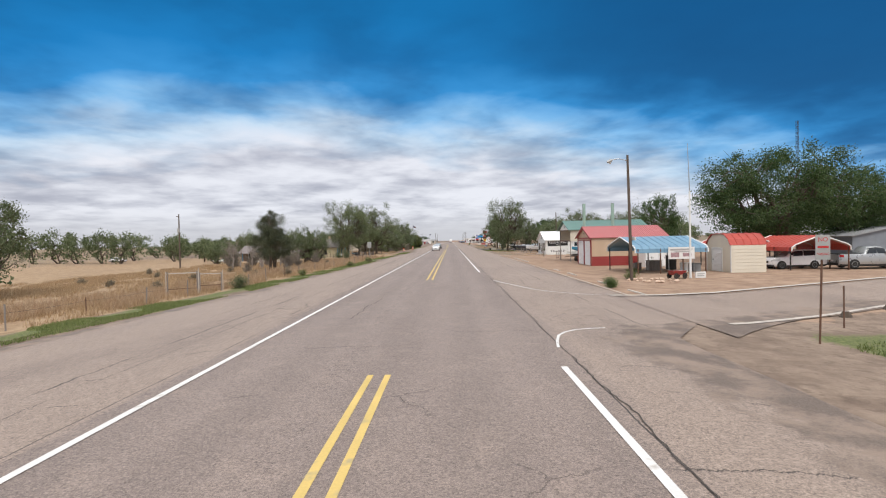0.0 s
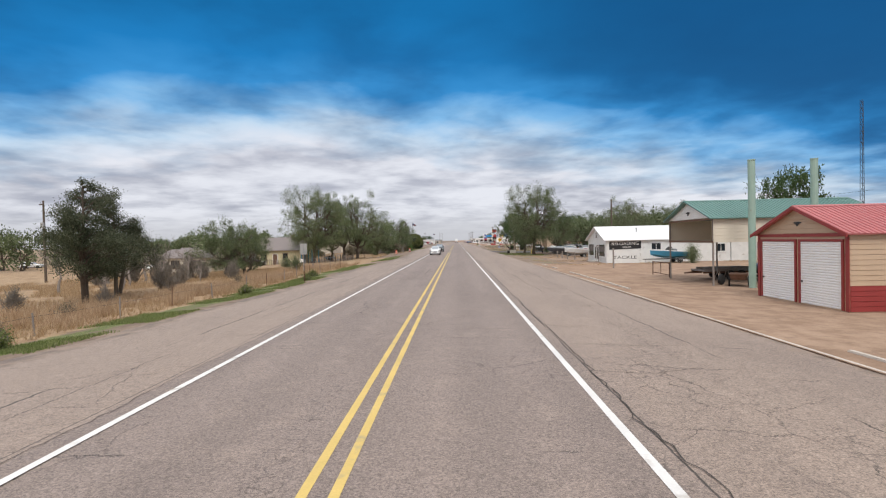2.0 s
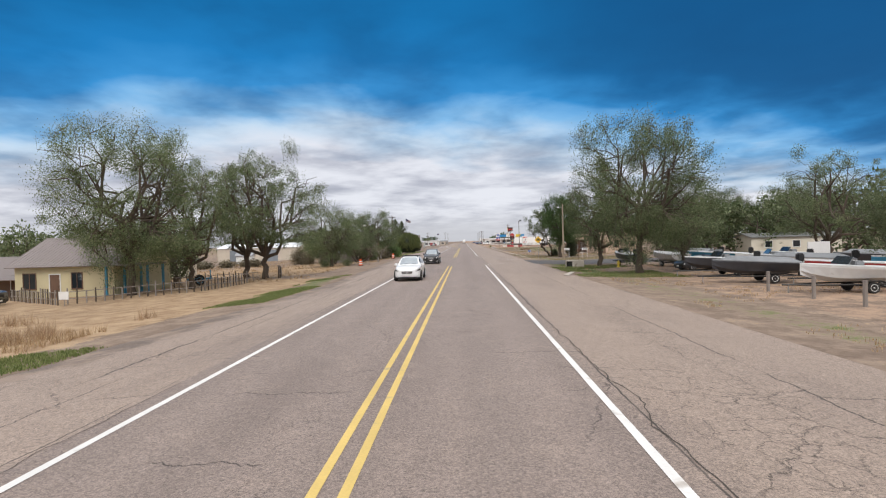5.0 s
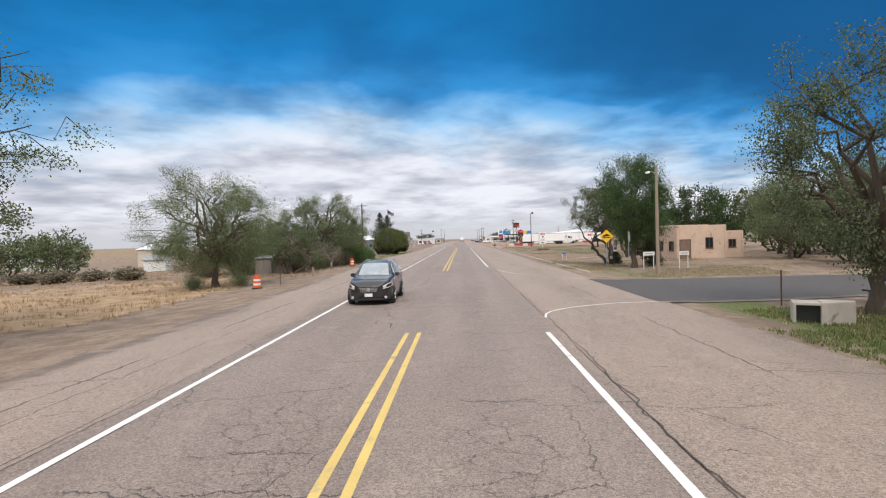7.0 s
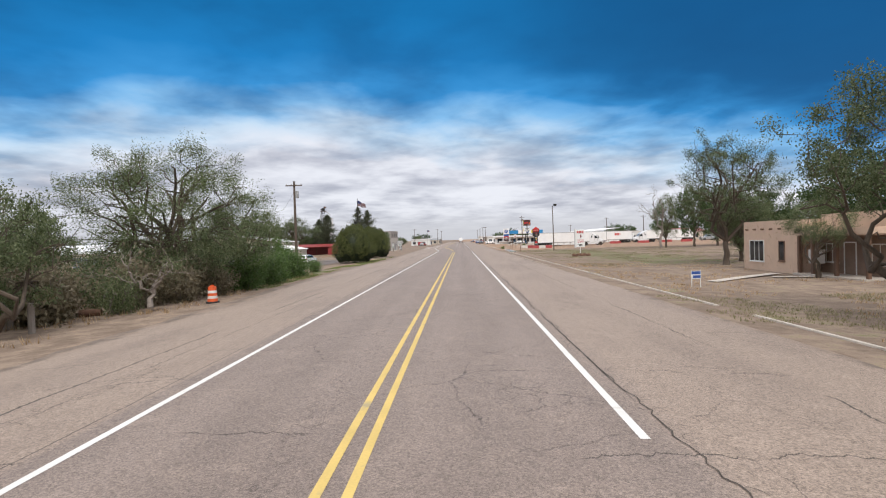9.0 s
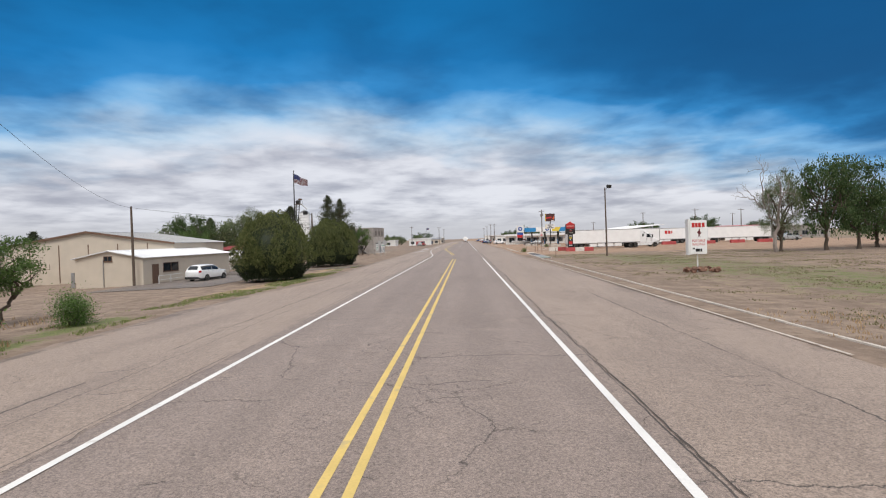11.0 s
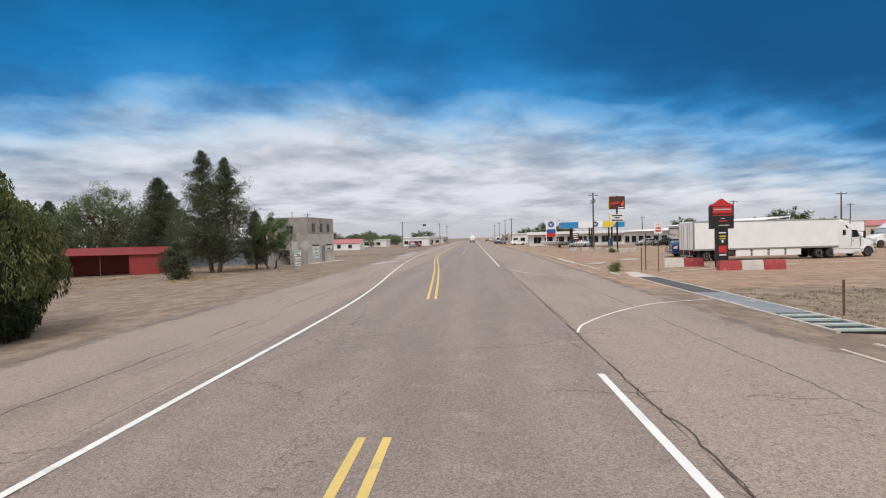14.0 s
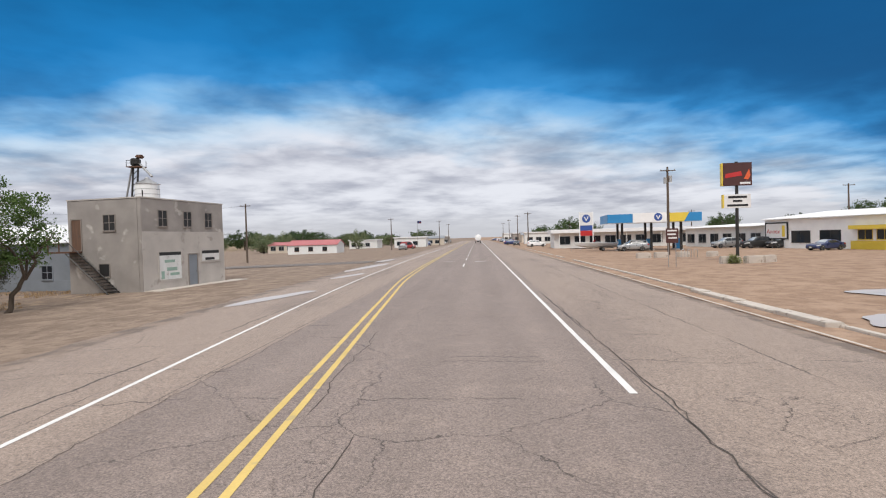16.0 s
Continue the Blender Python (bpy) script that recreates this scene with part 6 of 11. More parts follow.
def gable(t, W, L, eave, apex, wall_mat, roof_mat, over=0.3, rib=0.4, front=True, back=True, sides=True, th=0.14, gable_mat=None, roof_th=0.08, side_low=0.0):
    """A gabled shell: its front at x = 0 looks to -x, its ridge runs along x, its width along y."""
    h = W / 2
    prof = [(-h, 0 if not side_low else side_low), (h, 0 if not side_low else side_low), (h, eave), (0, apex), (-h, eave)]
    low = [(-h, -0.2), (h, -0.2), (h, eave), (0, apex), (-h, eave)]
    if front:
        mk("front_wall", M[gable_mat or wall_mat], t, prism(low if not side_low else prof, "x", 0, th))
    if back:
        mk("back_wall", M[wall_mat], t, prism(low if not side_low else prof, "x", L - th, L))
    if sides:
        for s in (-1, 1):
            mk("side_wall", M[wall_mat], t, box(th + 0.002, L - th - 0.002, min(s * h, s * (h - th)), max(s * h, s * (h - th)), side_low or -0.2, eave - 0.01))
    sl = (apex - eave) / h
    for s in (-1, 1):
        roof_slab("roof_panel", roof_mat, t, (-over, s * (h + over), eave - sl * over + roof_th), (L + over, s * (h + over), eave - sl * over + roof_th), (L + over, 0.004 * s, apex + roof_th), (-over, 0.004 * s, apex + roof_th), roof_th * 0.8, rib)
    mk("ridge_cap", M[roof_mat], t, prism([(-0.14, apex + roof_th - 0.14 * sl + 0.03), (0, apex + roof_th + 0.05), (0.14, apex + roof_th - 0.14 * sl + 0.03), (0, apex + roof_th + 0.02)], "x", -over, L + over))


def boards(t, name, mat_, m, u0, u1, v0, v1, step_, proud=0.028, taper=None):
    """Lapped siding boards up a wall, each a piece; taper(v) gives the half width under a gable about the middle."""
    n = int(round((v1 - v0) / step_))
    shared = {}
    for k in range(n):
        a = v0 + (v1 - v0) * k / n
        b = v0 + (v1 - v0) * (k + 1) / n
        lo, hi = (u0, u1)
        if taper:
            w = taper((a + b) / 2)
            if w < 0.15:
                continue
            lo, hi = -w, w
        key = (round(lo, 3), round(hi, 3))
        if key not in shared:
            hh = b - a
            v = [(lo, 0, 0.0), (hi, 0, 0.0), (hi, 0.006, proud), (lo, 0.006, proud), (lo, hh, 0.0), (hi, hh, 0.0), (hi, hh - 0.004, proud * 0.35), (lo, hh - 0.004, proud * 0.35)]
            f = [(0, 1, 2, 3), (3, 2, 6, 7), (7, 6, 5, 4), (0, 3, 7, 4), (1, 5, 6, 2)]
            shared[key] = mesh_of(name, [(v, f)], M[mat_])
        ob = part(name, shared[key], t)
        ob.matrix_basis = m @ Matrix.Translation((0, a, 0.001))


def rollup(parent, m, u0, u1, v1, mat_="white_metal", frame_mat="red_trim"):
    """A roll-up door of many slats in a frame."""
    d = mk("rollup_door", M[frame_mat], parent, fbox(m, u0 - 0.12, u0, 0.02, v1 + 0.1, 0.0, 0.06), fbox(m, u1, u1 + 0.12, 0.02, v1 + 0.1, 0.0, 0.06), fbox(m, u0, u1, v1, v1 + 0.1, 0.0, 0.06))
    n = int(v1 / 0.11)
    sl = mesh_of("slat", [([(u0, 0, 0.006), (u1, 0, 0.006), (u1, 0.03, 0.03), (u0, 0.03, 0.03), (u1, 0.08, 0.03), (u0, 0.08, 0.03), (u1, 0.108, 0.006), (u0, 0.108, 0.006)], [(0, 1, 2, 3), (3, 2, 4, 5), (5, 4, 6, 7)])], M[mat_])
    for k in range(n):
        ob = part("slat", sl, d)
        ob.matrix_basis = m @ Matrix.Translation((0, 0.03 + k * (v1 - 0.03) / n, 0))
    mk("handle", M["black"], d, fbox(m, u0 + 0.06, u0 + 0.16, 1.0, 1.08, 0.035, 0.07))
    return d


def pole(name, label, x, y, h, r=0.13, mat_="pole_wood", category="utility pole", lean=(0, 0), rz=0.0):
    t = thing(name, x, y, label, category, rz)
    mk("pole", M[mat_], t, tube([(0, 0, -0.4), (lean[0] * 0.5, lean[1] * 0.5, h * 0.5), (lean[0], lean[1], h)], [r * 1.15, r, r * 0.75], 10), smooth=True)
    return t


def crossarm(t, z, w, lean=(0, 0), cans=0, insul=3):
    mk("crossarm", M["pole_wood"], t, box(lean[0] - w / 2, lean[0] + w / 2, lean[1] - 0.17, lean[1] - 0.07, z - 0.06, z + 0.06))
    for k in range(insul):
        u = lean[0] + (k / (insul - 1) - 0.5) * (w - 0.2)
        mk("insulator", M["sign_grey"], t, tube([(u, lean[1] - 0.12, z + 0.06), (u, lean[1] - 0.12, z + 0.14), (u, lean[1] - 0.12, z + 0.22)], [0.03, 0.055, 0.03], 8))
    for k in range(cans):
        u = lean[0] + (0.32 if k % 2 == 0 else -0.32)
        mk("transformer", M["sign_grey"], t, cyl(u, lean[1] - 0.05, z - 1.45 - 0.2 * k, z - 0.65 - 0.2 * k, 0.2, 12))


def cable(name, a, b, sag, label, r=0.012):
    pts = []
    for k in range(13):
        q = k / 12
        pts.append((a[0] + (b[0] - a[0]) * q, a[1] + (b[1] - a[1]) * q, a[2] + (b[2] - a[2]) * q - sag * 4 * q * (1 - q)))
    me = mesh_of(name, [tube(pts, r, 4)], M["black"])
    return tagged(new(name, me), label, "cable")


def road_sign(name, label, x, y, h, rz, draw, post_mat="galv", post_r=0.03, category="road sign", lean=0.0):
    t = thing(name, x, y, label, category, rz)
    mk("post", M[post_mat], t, tube([(0, 0, -0.3), (lean, 0, h)], post_r, 6))
    draw(t)
    return t


def panel(parent, name, outline, mat_, m, w0=0.0, w1=0.012):
    v, f = prism(outline, "z", w0, w1)
    return mk(name, M[mat_], parent, (moved((v, f), m)))


def bars(parent, m, rows, mat_):
    """Writing that cannot be read, as plain bars: rows of (u0, u1, v0, v1)."""
    for u0, u1, v0, v1 in rows:
        mk("lettering_bar", M[mat_], parent, fbox(m, u0, u1, v0, v1, 0.016, 0.022))


# ---- vehicles ----


def wheel(parent, x, y, r, w, rim="galv", side=1):
    """A tyre with a rim on its outer side."""
    ty = mk("tyre", M["rubber"], parent, moved(lathe([(r * 0.62, -w / 2), (r * 0.93, -w / 2), (r, -w * 0.36), (r, w * 0.36), (r * 0.93, w / 2), (r * 0.62, w / 2)], 22, "y"), Matrix.Translation((x, y, r))), smooth=False)
    o = side * w / 2
    mk("rim", M[rim], ty, moved(lathe([(r * 0.63, o * 0.2), (r * 0.63, o * 1.02), (r * 0.56, o * 1.02), (r * 0.5, o * 0.7), (r * 0.2, o * 0.75), (r * 0.16, o * 1.0), (0.02, o * 1.0)], 16, "y"), Matrix.Translation((x, y, r))))
    return ty


CAR = {
    # stations along the car: place from the nose, half width, belt height, top half width, top height (shares of length, width, height)
    "suv": dict(st=[(0.0, 0.38, 0.40, 0.34, 0.42), (0.012, 0.64, 0.465, 0.56, 0.49), (0.03, 0.82, 0.515, 0.72, 0.545), (0.07, 0.92, 0.54, 0.79, 0.58), (0.14, 0.98, 0.565, 0.83, 0.61), (0.25, 1.0, 0.60, 0.84, 0.635), (0.275, 1.0, 0.61, 0.82, 0.65), (0.42, 1.0, 0.62, 0.68, 0.965), (0.56, 1.0, 0.63, 0.67, 1.0), (0.80, 1.0, 0.645, 0.66, 0.985), (0.905, 0.98, 0.66, 0.62, 0.95), (0.975, 0.93, 0.64, 0.74, 0.68), (1.0, 0.80, 0.56, 0.70, 0.58)], glass=(6, 10), wheels=(0.175, 0.755), r=0.345),
    "sedan": dict(st=[(0.0, 0.78, 0.44, 0.72, 0.48), (0.03, 0.92, 0.52, 0.80, 0.56), (0.15, 0.98, 0.58, 0.84, 0.62), (0.30, 1.0, 0.62, 0.84, 0.66), (0.33, 1.0, 0.63, 0.80, 0.70), (0.45, 1.0, 0.64, 0.68, 0.97), (0.58, 1.0, 0.64, 0.68, 1.0), (0.72, 1.0, 0.65, 0.67, 0.95), (0.86, 0.99, 0.66, 0.78, 0.72), (0.97, 0.95, 0.65, 0.82, 0.69), (1.0, 0.85, 0.52, 0.8, 0.56)], glass=(4, 8), wheels=(0.19, 0.79), r=0.32),
    "pickup": dict(st=[(0.0, 0.85, 0.50, 0.80, 0.54), (0.02, 0.95, 0.58, 0.86, 0.61), (0.10, 0.98, 0.60, 0.88, 0.63), (0.24, 1.0, 0.61, 0.88, 0.65), (0.26, 1.0, 0.62, 0.84, 0.67), (0.36, 1.0, 0.63, 0.72, 0.97), (0.45, 1.0, 0.63, 0.72, 1.0), (0.58, 1.0, 0.63, 0.72, 0.98), (0.615, 1.0, 0.63, 0.80, 0.66), (0.98, 1.0, 0.62, 0.93, 0.64), (1.0, 0.97, 0.60, 0.92, 0.62)], glass=(4, 8), wheels=(0.18, 0.78), r=0.38),
    "van": dict(st=[(0.0, 0.82, 0.36, 0.76, 0.40), (0.02, 0.93, 0.42, 0.84, 0.45), (0.10, 0.98, 0.48, 0.84, 0.52), (0.14, 1.0, 0.50, 0.82, 0.55), (0.26, 1.0, 0.52, 0.80, 0.95), (0.34, 1.0, 0.52, 0.82, 1.0), (0.60, 1.0, 0.52, 0.82, 1.0), (0.96, 1.0, 0.52, 0.82, 0.99), (0.985, 1.0, 0.52, 0.84, 0.93), (0.995, 0.98, 0.5, 0.86, 0.6), (1.0, 0.95, 0.45, 0.86, 0.5)], glass=(3, 8), wheels=(0.17, 0.8), r=0.36),
}


def car(name, label, x, y, rz, L, W, H, paint, kind="suv", rack=False, z=None, category="car", trim="black", near=False):
    """A car whose nose looks along its own +x: a rounded shell through the stations, with glass, lamps and trim laid on it."""
    t = thing(name, x, y, label, category, rz, z=z)
    c = CAR[kind]
    r, h = c["r"], W / 2
    tab = np.array(c["st"])
    ss = np.linspace(0, 1, 241)
    ker = np.exp(-0.5 * (np.arange(-9, 10) / 3.2) ** 2)
    ker /= ker.sum()
    cols = [np.convolve(np.pad(np.interp(ss, tab[:, 0], tab[:, k]), 9, mode="edge"), ker, "valid") for k in range(1, 5)]
    gnd = 0.22

    def X(s):
        return L / 2 - s * L

    def at_s(s):
        a, zb, b, zt = (float(np.interp(s, ss, q)) for q in cols)
        g = gnd + 0.08 * max(0.0, 1 - s / 0.05) + 0.10 * max(0.0, (s - 0.95) / 0.05)
        return a * h, zb * H, b * h, zt * H, g

    def side(s, v, sgn, out=0.0):
        """The flank at station s; v from 0 at the sill to 1 at the belt, to 2 at the roof's edge."""
        a, zb, b, zt, g = at_s(s)
        if v <= 1:
            yy = np.interp(v, [0, 0.12, 0.4, 0.75, 0.92, 1.0], [0.93, 0.985, 1.0, 0.99, 0.97, 0.945]) * a
            zz = g + (zb - g) * v
        else:
            yy = a * 0.945 + (b - a * 0.945) * (v - 1) + 0.02 * math.sin((v - 1) * math.pi)
            zz = zb + (zt - 0.06 * (zt - zb > 0.2 * H) - zb) * (v - 1)
        return (X(s), sgn * (yy + out), zz)

    def top(s, u, out=0.0):
        """The bonnet, screen and roof at station s; u from -1 to 1 across."""
        a, zb, b, zt, g = at_s(s)
        high = zt - zb > 0.2 * H
        return (X(s), u * b * 0.97, zt - 0.06 * high * abs(u) ** 3 - 0.025 * (not high) * u * u + 0.012 + out)

    rings = []
    for s in [0, 0.004, 0.01, 0.02, 0.035, 0.05] + [0.07 + 0.93 * k / (44 if near else 18) * 0.985 for k in range(45 if near else 19)] + [0.99, 0.994, 0.997, 1.0]:
        vs = (0, 0.12, 0.4, 0.75, 0.92, 1.0, 1.12, 1.5, 1.85, 2.0)
        left_ = [side(s, v, -1) for v in vs] + [top(s, u) for u in (-0.93, -0.75, -0.4, 0)]
        right_ = [side(s, v, 1) for v in vs] + [top(s, u) for u in (0.93, 0.75, 0.4)]
        rings.append(left_ + right_[::-1])
    body = mk("body", M[paint], t, loft(rings), smooth=True)

    def patch(nm, mat_, fn, u0, u1, v0, v1, nu, nv, parent, taper=0.0):
        """A thin piece laid on the shell."""
        n = (nu + 1) * (nv + 1)
        vt = []
        for o in (0.009, -0.02):
            for j in range(nv + 1):
                for i in range(nu + 1):
                    vv = v0 + (v1 - v0) * j / nv
                    vt.append(fn(u0 + (u1 - u0) * i / nu + taper * (vv - v0), vv, o))
        w = nu + 1
        fc = [(j * w + i, j * w + i + 1, (j + 1) * w + i + 1, (j + 1) * w + i) for j in range(nv) for i in range(nu)]
        rim = list(range(w)) + [j * w + nu for j in range(1, nv + 1)] + [nv * w + i for i in range(nu - 1, -1, -1)] + [j * w for j in range(nv - 1, 0, -1)]
        fc += [tuple(q + n for q in reversed(f)) for f in fc]
        fc += [(rim[k], rim[(k + 1) % len(rim)], rim[(k + 1) % len(rim)] + n, rim[k] + n) for k in range(len(rim))]
        return mk(nm, M[mat_], parent, (vt, fc), smooth=True)

    g0, g1 = c["glass"]
    s0, s1, s2, s3 = tab[g0, 0], tab[g0 + 1, 0], tab[g1, 0], tab[min(g1 + 1, len(tab) - 1), 0]
    mid_ = (s0 + s2) / 2 + 0.03
    back = s2 - 0.005 if kind != "sedan" else tab[g1 - 1, 0] + 0.05
    wins = ((s0 + 0.06, mid_ - 0.06), (mid_ - 0.05, mid_ + 0.12), (mid_ + 0.13, back)) if kind in ("suv", "van") else ((s0 + 0.06, mid_ - 0.02), (mid_ - 0.005, back))
    for sgn in (-1, 1):
        for a, b in wins:
            if kind == "van" and a > mid_ - 0.1:
                continue
            patch("side_glass", "glass", lambda s, v, o: side(s, v, sgn, o), a, b, 1.1, 1.9, 8, 3, body, 0.02 if b < back else -0.02)
        patch("sill_trim", trim, lambda s, v, o: side(s, v, sgn, o), 0.11, 0.985, -0.04, 0.14, 24, 1, body)
        hl = patch("headlight", "lamp_glass", lambda s, v, o: side(s, v, sgn, o), 0.016, 0.15, 0.70, 0.95, 10, 2, body)
        if near:
            patch("lens_cup", "dark_steel", lambda s, v, o: side(s, v, sgn, o + 0.004), 0.03, 0.105, 0.76, 0.89, 6, 2, hl)
            patch("marker_light", "orange", lambda s, v, o: side(s, v, sgn, o + 0.004), 0.135, 0.15, 0.80, 0.94, 2, 2, hl)
        patch("tail_light", "red_glass", lambda s, v, o: side(s, v, sgn, o), 0.925, 0.99, 0.78, 1.06, 8, 3, body)
        if near and trim == "dark_steel":
            patch("window_trim", "chrome", lambda s, v, o: side(s, v, sgn, o + 0.004), s0 + 0.05, back - 0.01, 1.03, 1.085, 14, 1, body)
        for s in (mid_ - 0.055, mid_ + 0.125) if near else ():
            patch("door_seam", "black", lambda s_, v, o: side(s_, v, sgn, o - 0.006), s, s + 0.0015, 0.16, 1.0, 1, 8, body)
        for s in (mid_ - 0.085, mid_ + 0.085) if near else ():
            patch("door_handle", paint, lambda s_, v, o: side(s_, v, sgn, o + 0.02), s, s + 0.035, 0.83, 0.88, 3, 1, body)
        mr = mk("mirror", M[paint], t, moved(loft([[(-0.06, -0.05, -0.07), (0.06, -0.04, -0.07), (0.06, -0.04, 0.07), (-0.06, -0.05, 0.07)], [(-0.07, 0.06, -0.085), (0.09, 0.06, -0.08), (0.08, 0.06, 0.085), (-0.07, 0.06, 0.085)], [(-0.05, 0.17, -0.06), (0.03, 0.17, -0.055), (0.03, 0.17, 0.06), (-0.05, 0.17, 0.06)]]), Matrix.Translation((X(s0 + 0.075), sgn * (h * 0.97), H * 0.665)) @ Matrix.Diagonal((1, sgn, 1, 1))), bevel=0.02, smooth=True)
        for wx in c["wheels"]:
            # black disc proud of the body: the wheel well's shade as colour
            mk("wheel_well", M["black"], t, moved(lathe([(r * 1.12, -0.16), (r * 1.12, 0.006), (r * 1.07, 0.012), (0.1, 0.002), (0.1, -0.16)], 28, "y"), Matrix.Translation((X(wx), sgn * (h - 0.002), r * 1.02)) @ Matrix.Diagonal((1, sgn, 1, 1))))
            wh = wheel(t, X(wx), sgn * (h - 0.065), r, 0.22, "dark_steel" if near else "car_silver", sgn)
            for k in range(5 if near else 0):
                a = 2 * math.pi * (k + 0.2) / 5
                for d in (-0.13, 0.13):
                    mk("spoke", M["car_silver"], wh, rod((X(wx) + math.cos(a) * r * 0.1, sgn * (h + 0.042), r + math.sin(a) * r * 0.1), (X(wx) + math.cos(a + d) * r * 0.6, sgn * (h + 0.046), r + math.sin(a + d) * r * 0.6), 0.036, 5))
    patch("windscreen", "screen_glass", lambda s, u, o: top(s, u, o), s0 + 0.006, s1 - 0.008, -0.9, 0.9, 6, 8, body)
    if kind == "sedan":
        patch("rear_glass", "glass", lambda s, u, o: top(s, u, o), tab[g1 - 1, 0] + 0.015, s2 - 0.02, -0.88, 0.88, 6, 8, body)
    else:
        patch("rear_glass", "glass", lambda s, u, o: (top(s, u, o)[0] - 0.012, *top(s, u, o)[1:]), s2 + 0.006, s3 - 0.008, -0.86, 0.86, 6, 8, body)
    a, zb, b, zt, g = at_s(0.02)
    nx = X(0.0)
    gr = mk("grille", M["black"], t, prism([(-h * 0.42, g + (zb - g) * 0.80), (h * 0.42, g + (zb - g) * 0.80), (h * 0.36, g + (zb - g) * 0.46), (-h * 0.36, g + (zb - g) * 0.46)], "x", nx - 0.08, nx + 0.012), bevel=0.01)
    for k in range(4 if near else 1):
        q = g + (zb - g) * (0.50 + 0.085 * k)
        mk("grille_bar", M["chrome"], gr, box(nx + 0.013, nx + 0.03, -h * (0.36 + 0.015 * k), h * (0.36 + 0.015 * k), q, q + 0.022))
    if near:
        mk("badge", M["chrome"], gr, moved(lathe([(0.07, 0.013), (0.07, 0.036), (0.05, 0.04)], 16, "x"), Matrix.Translation((nx, 0, g + (zb - g) * 0.64))))
    mk("front_bumper", M[trim], t, prism([(nx - 0.25, -h * 0.9), (nx + 0.0, -h * 0.62), (nx + 0.035, 0), (nx + 0.0, h * 0.62), (nx - 0.25, h * 0.9), (nx - 0.4, 0)], "z", g - 0.06, g + (0.03 if near else 0.13)), bevel=0.02)
    for sgn in (-1, 1) if near else ():
        mk("fog_lamp", M["lamp_glass"], t, moved(lathe([(0.06, -0.03), (0.06, 0.012), (0.03, 0.016)], 14, "x"), pose(nx - 0.09, sgn * h * 0.74, g + 0.05, 0, 0, sgn * 35)))
    mk("rear_bumper", M[trim], t, box(X(1.0) - 0.05, X(0.985), -h * 0.86, h * 0.86, 0.3, 0.5), bevel=0.03)
    mk("number_plate", M["sign_white"], t, box(nx + 0.03, nx + 0.05, -0.16, 0.16, g + 0.09, g + 0.22))
    mk("number_plate", M["sign_white"], t, box(X(1.0) - 0.03, X(1.0) - 0.01, -0.16, 0.16, 0.62, 0.75))
    if rack:
        for s in (-1, 1):
            mk("roof_rail", M["black"], t, tube([(X(0.43), s * h * 0.60, H * 0.945), (X(0.47), s * h * 0.60, H * 0.99), (X(0.62), s * h * 0.60, H * 1.015), (X(0.82), s * h * 0.60, H * 1.005), (X(0.88), s * h * 0.60, H * 0.94)], [0.03, 0.035, 0.04, 0.035, 0.03], 6))
        for q in (0.52, 0.78):
            mk("cross_bar", M["black"], t, box(X(q) - 0.03, X(q) + 0.03, -h * 0.64, h * 0.64, H * 1.0, H * 1.02))
        for q in (-0.35, 0.3):
            mk("wiper", M["black"], t, rod(top(s0 + 0.008, q, 0.02), top(s0 + 0.03, q + 0.5, 0.02), 0.012, 4))
    if near and not rack:
        for s in (-1, 1):
            mk("roof_rail", M["chrome"], t, tube([(X(0.44), s * h * 0.62, H * 0.955), (X(0.48), s * h * 0.62, H * 0.99), (X(0.64), s * h * 0.62, H * 1.01), (X(0.82), s * h * 0.62, H * 1.0), (X(0.87), s * h * 0.62, H * 0.955)], 0.022, 6))
            mk("window_arc", M["chrome"], t, tube([side(q, v, s, 0.02) for q, v in ((s0 + 0.06, 1.08), (s1 - 0.02, 1.8), (s1 + 0.03, 1.97), (mid_ + 0.05, 1.99), (back - 0.05, 1.95), (back + 0.005, 1.7), (back - 0.01, 1.12))], 0.016, 5))
    if kind == "pickup":
        mk("bed", M["black"], t, box(X(0.975), X(0.63), -h * 0.84, h * 0.84, 0.63 * H, 0.675 * H))
    return t


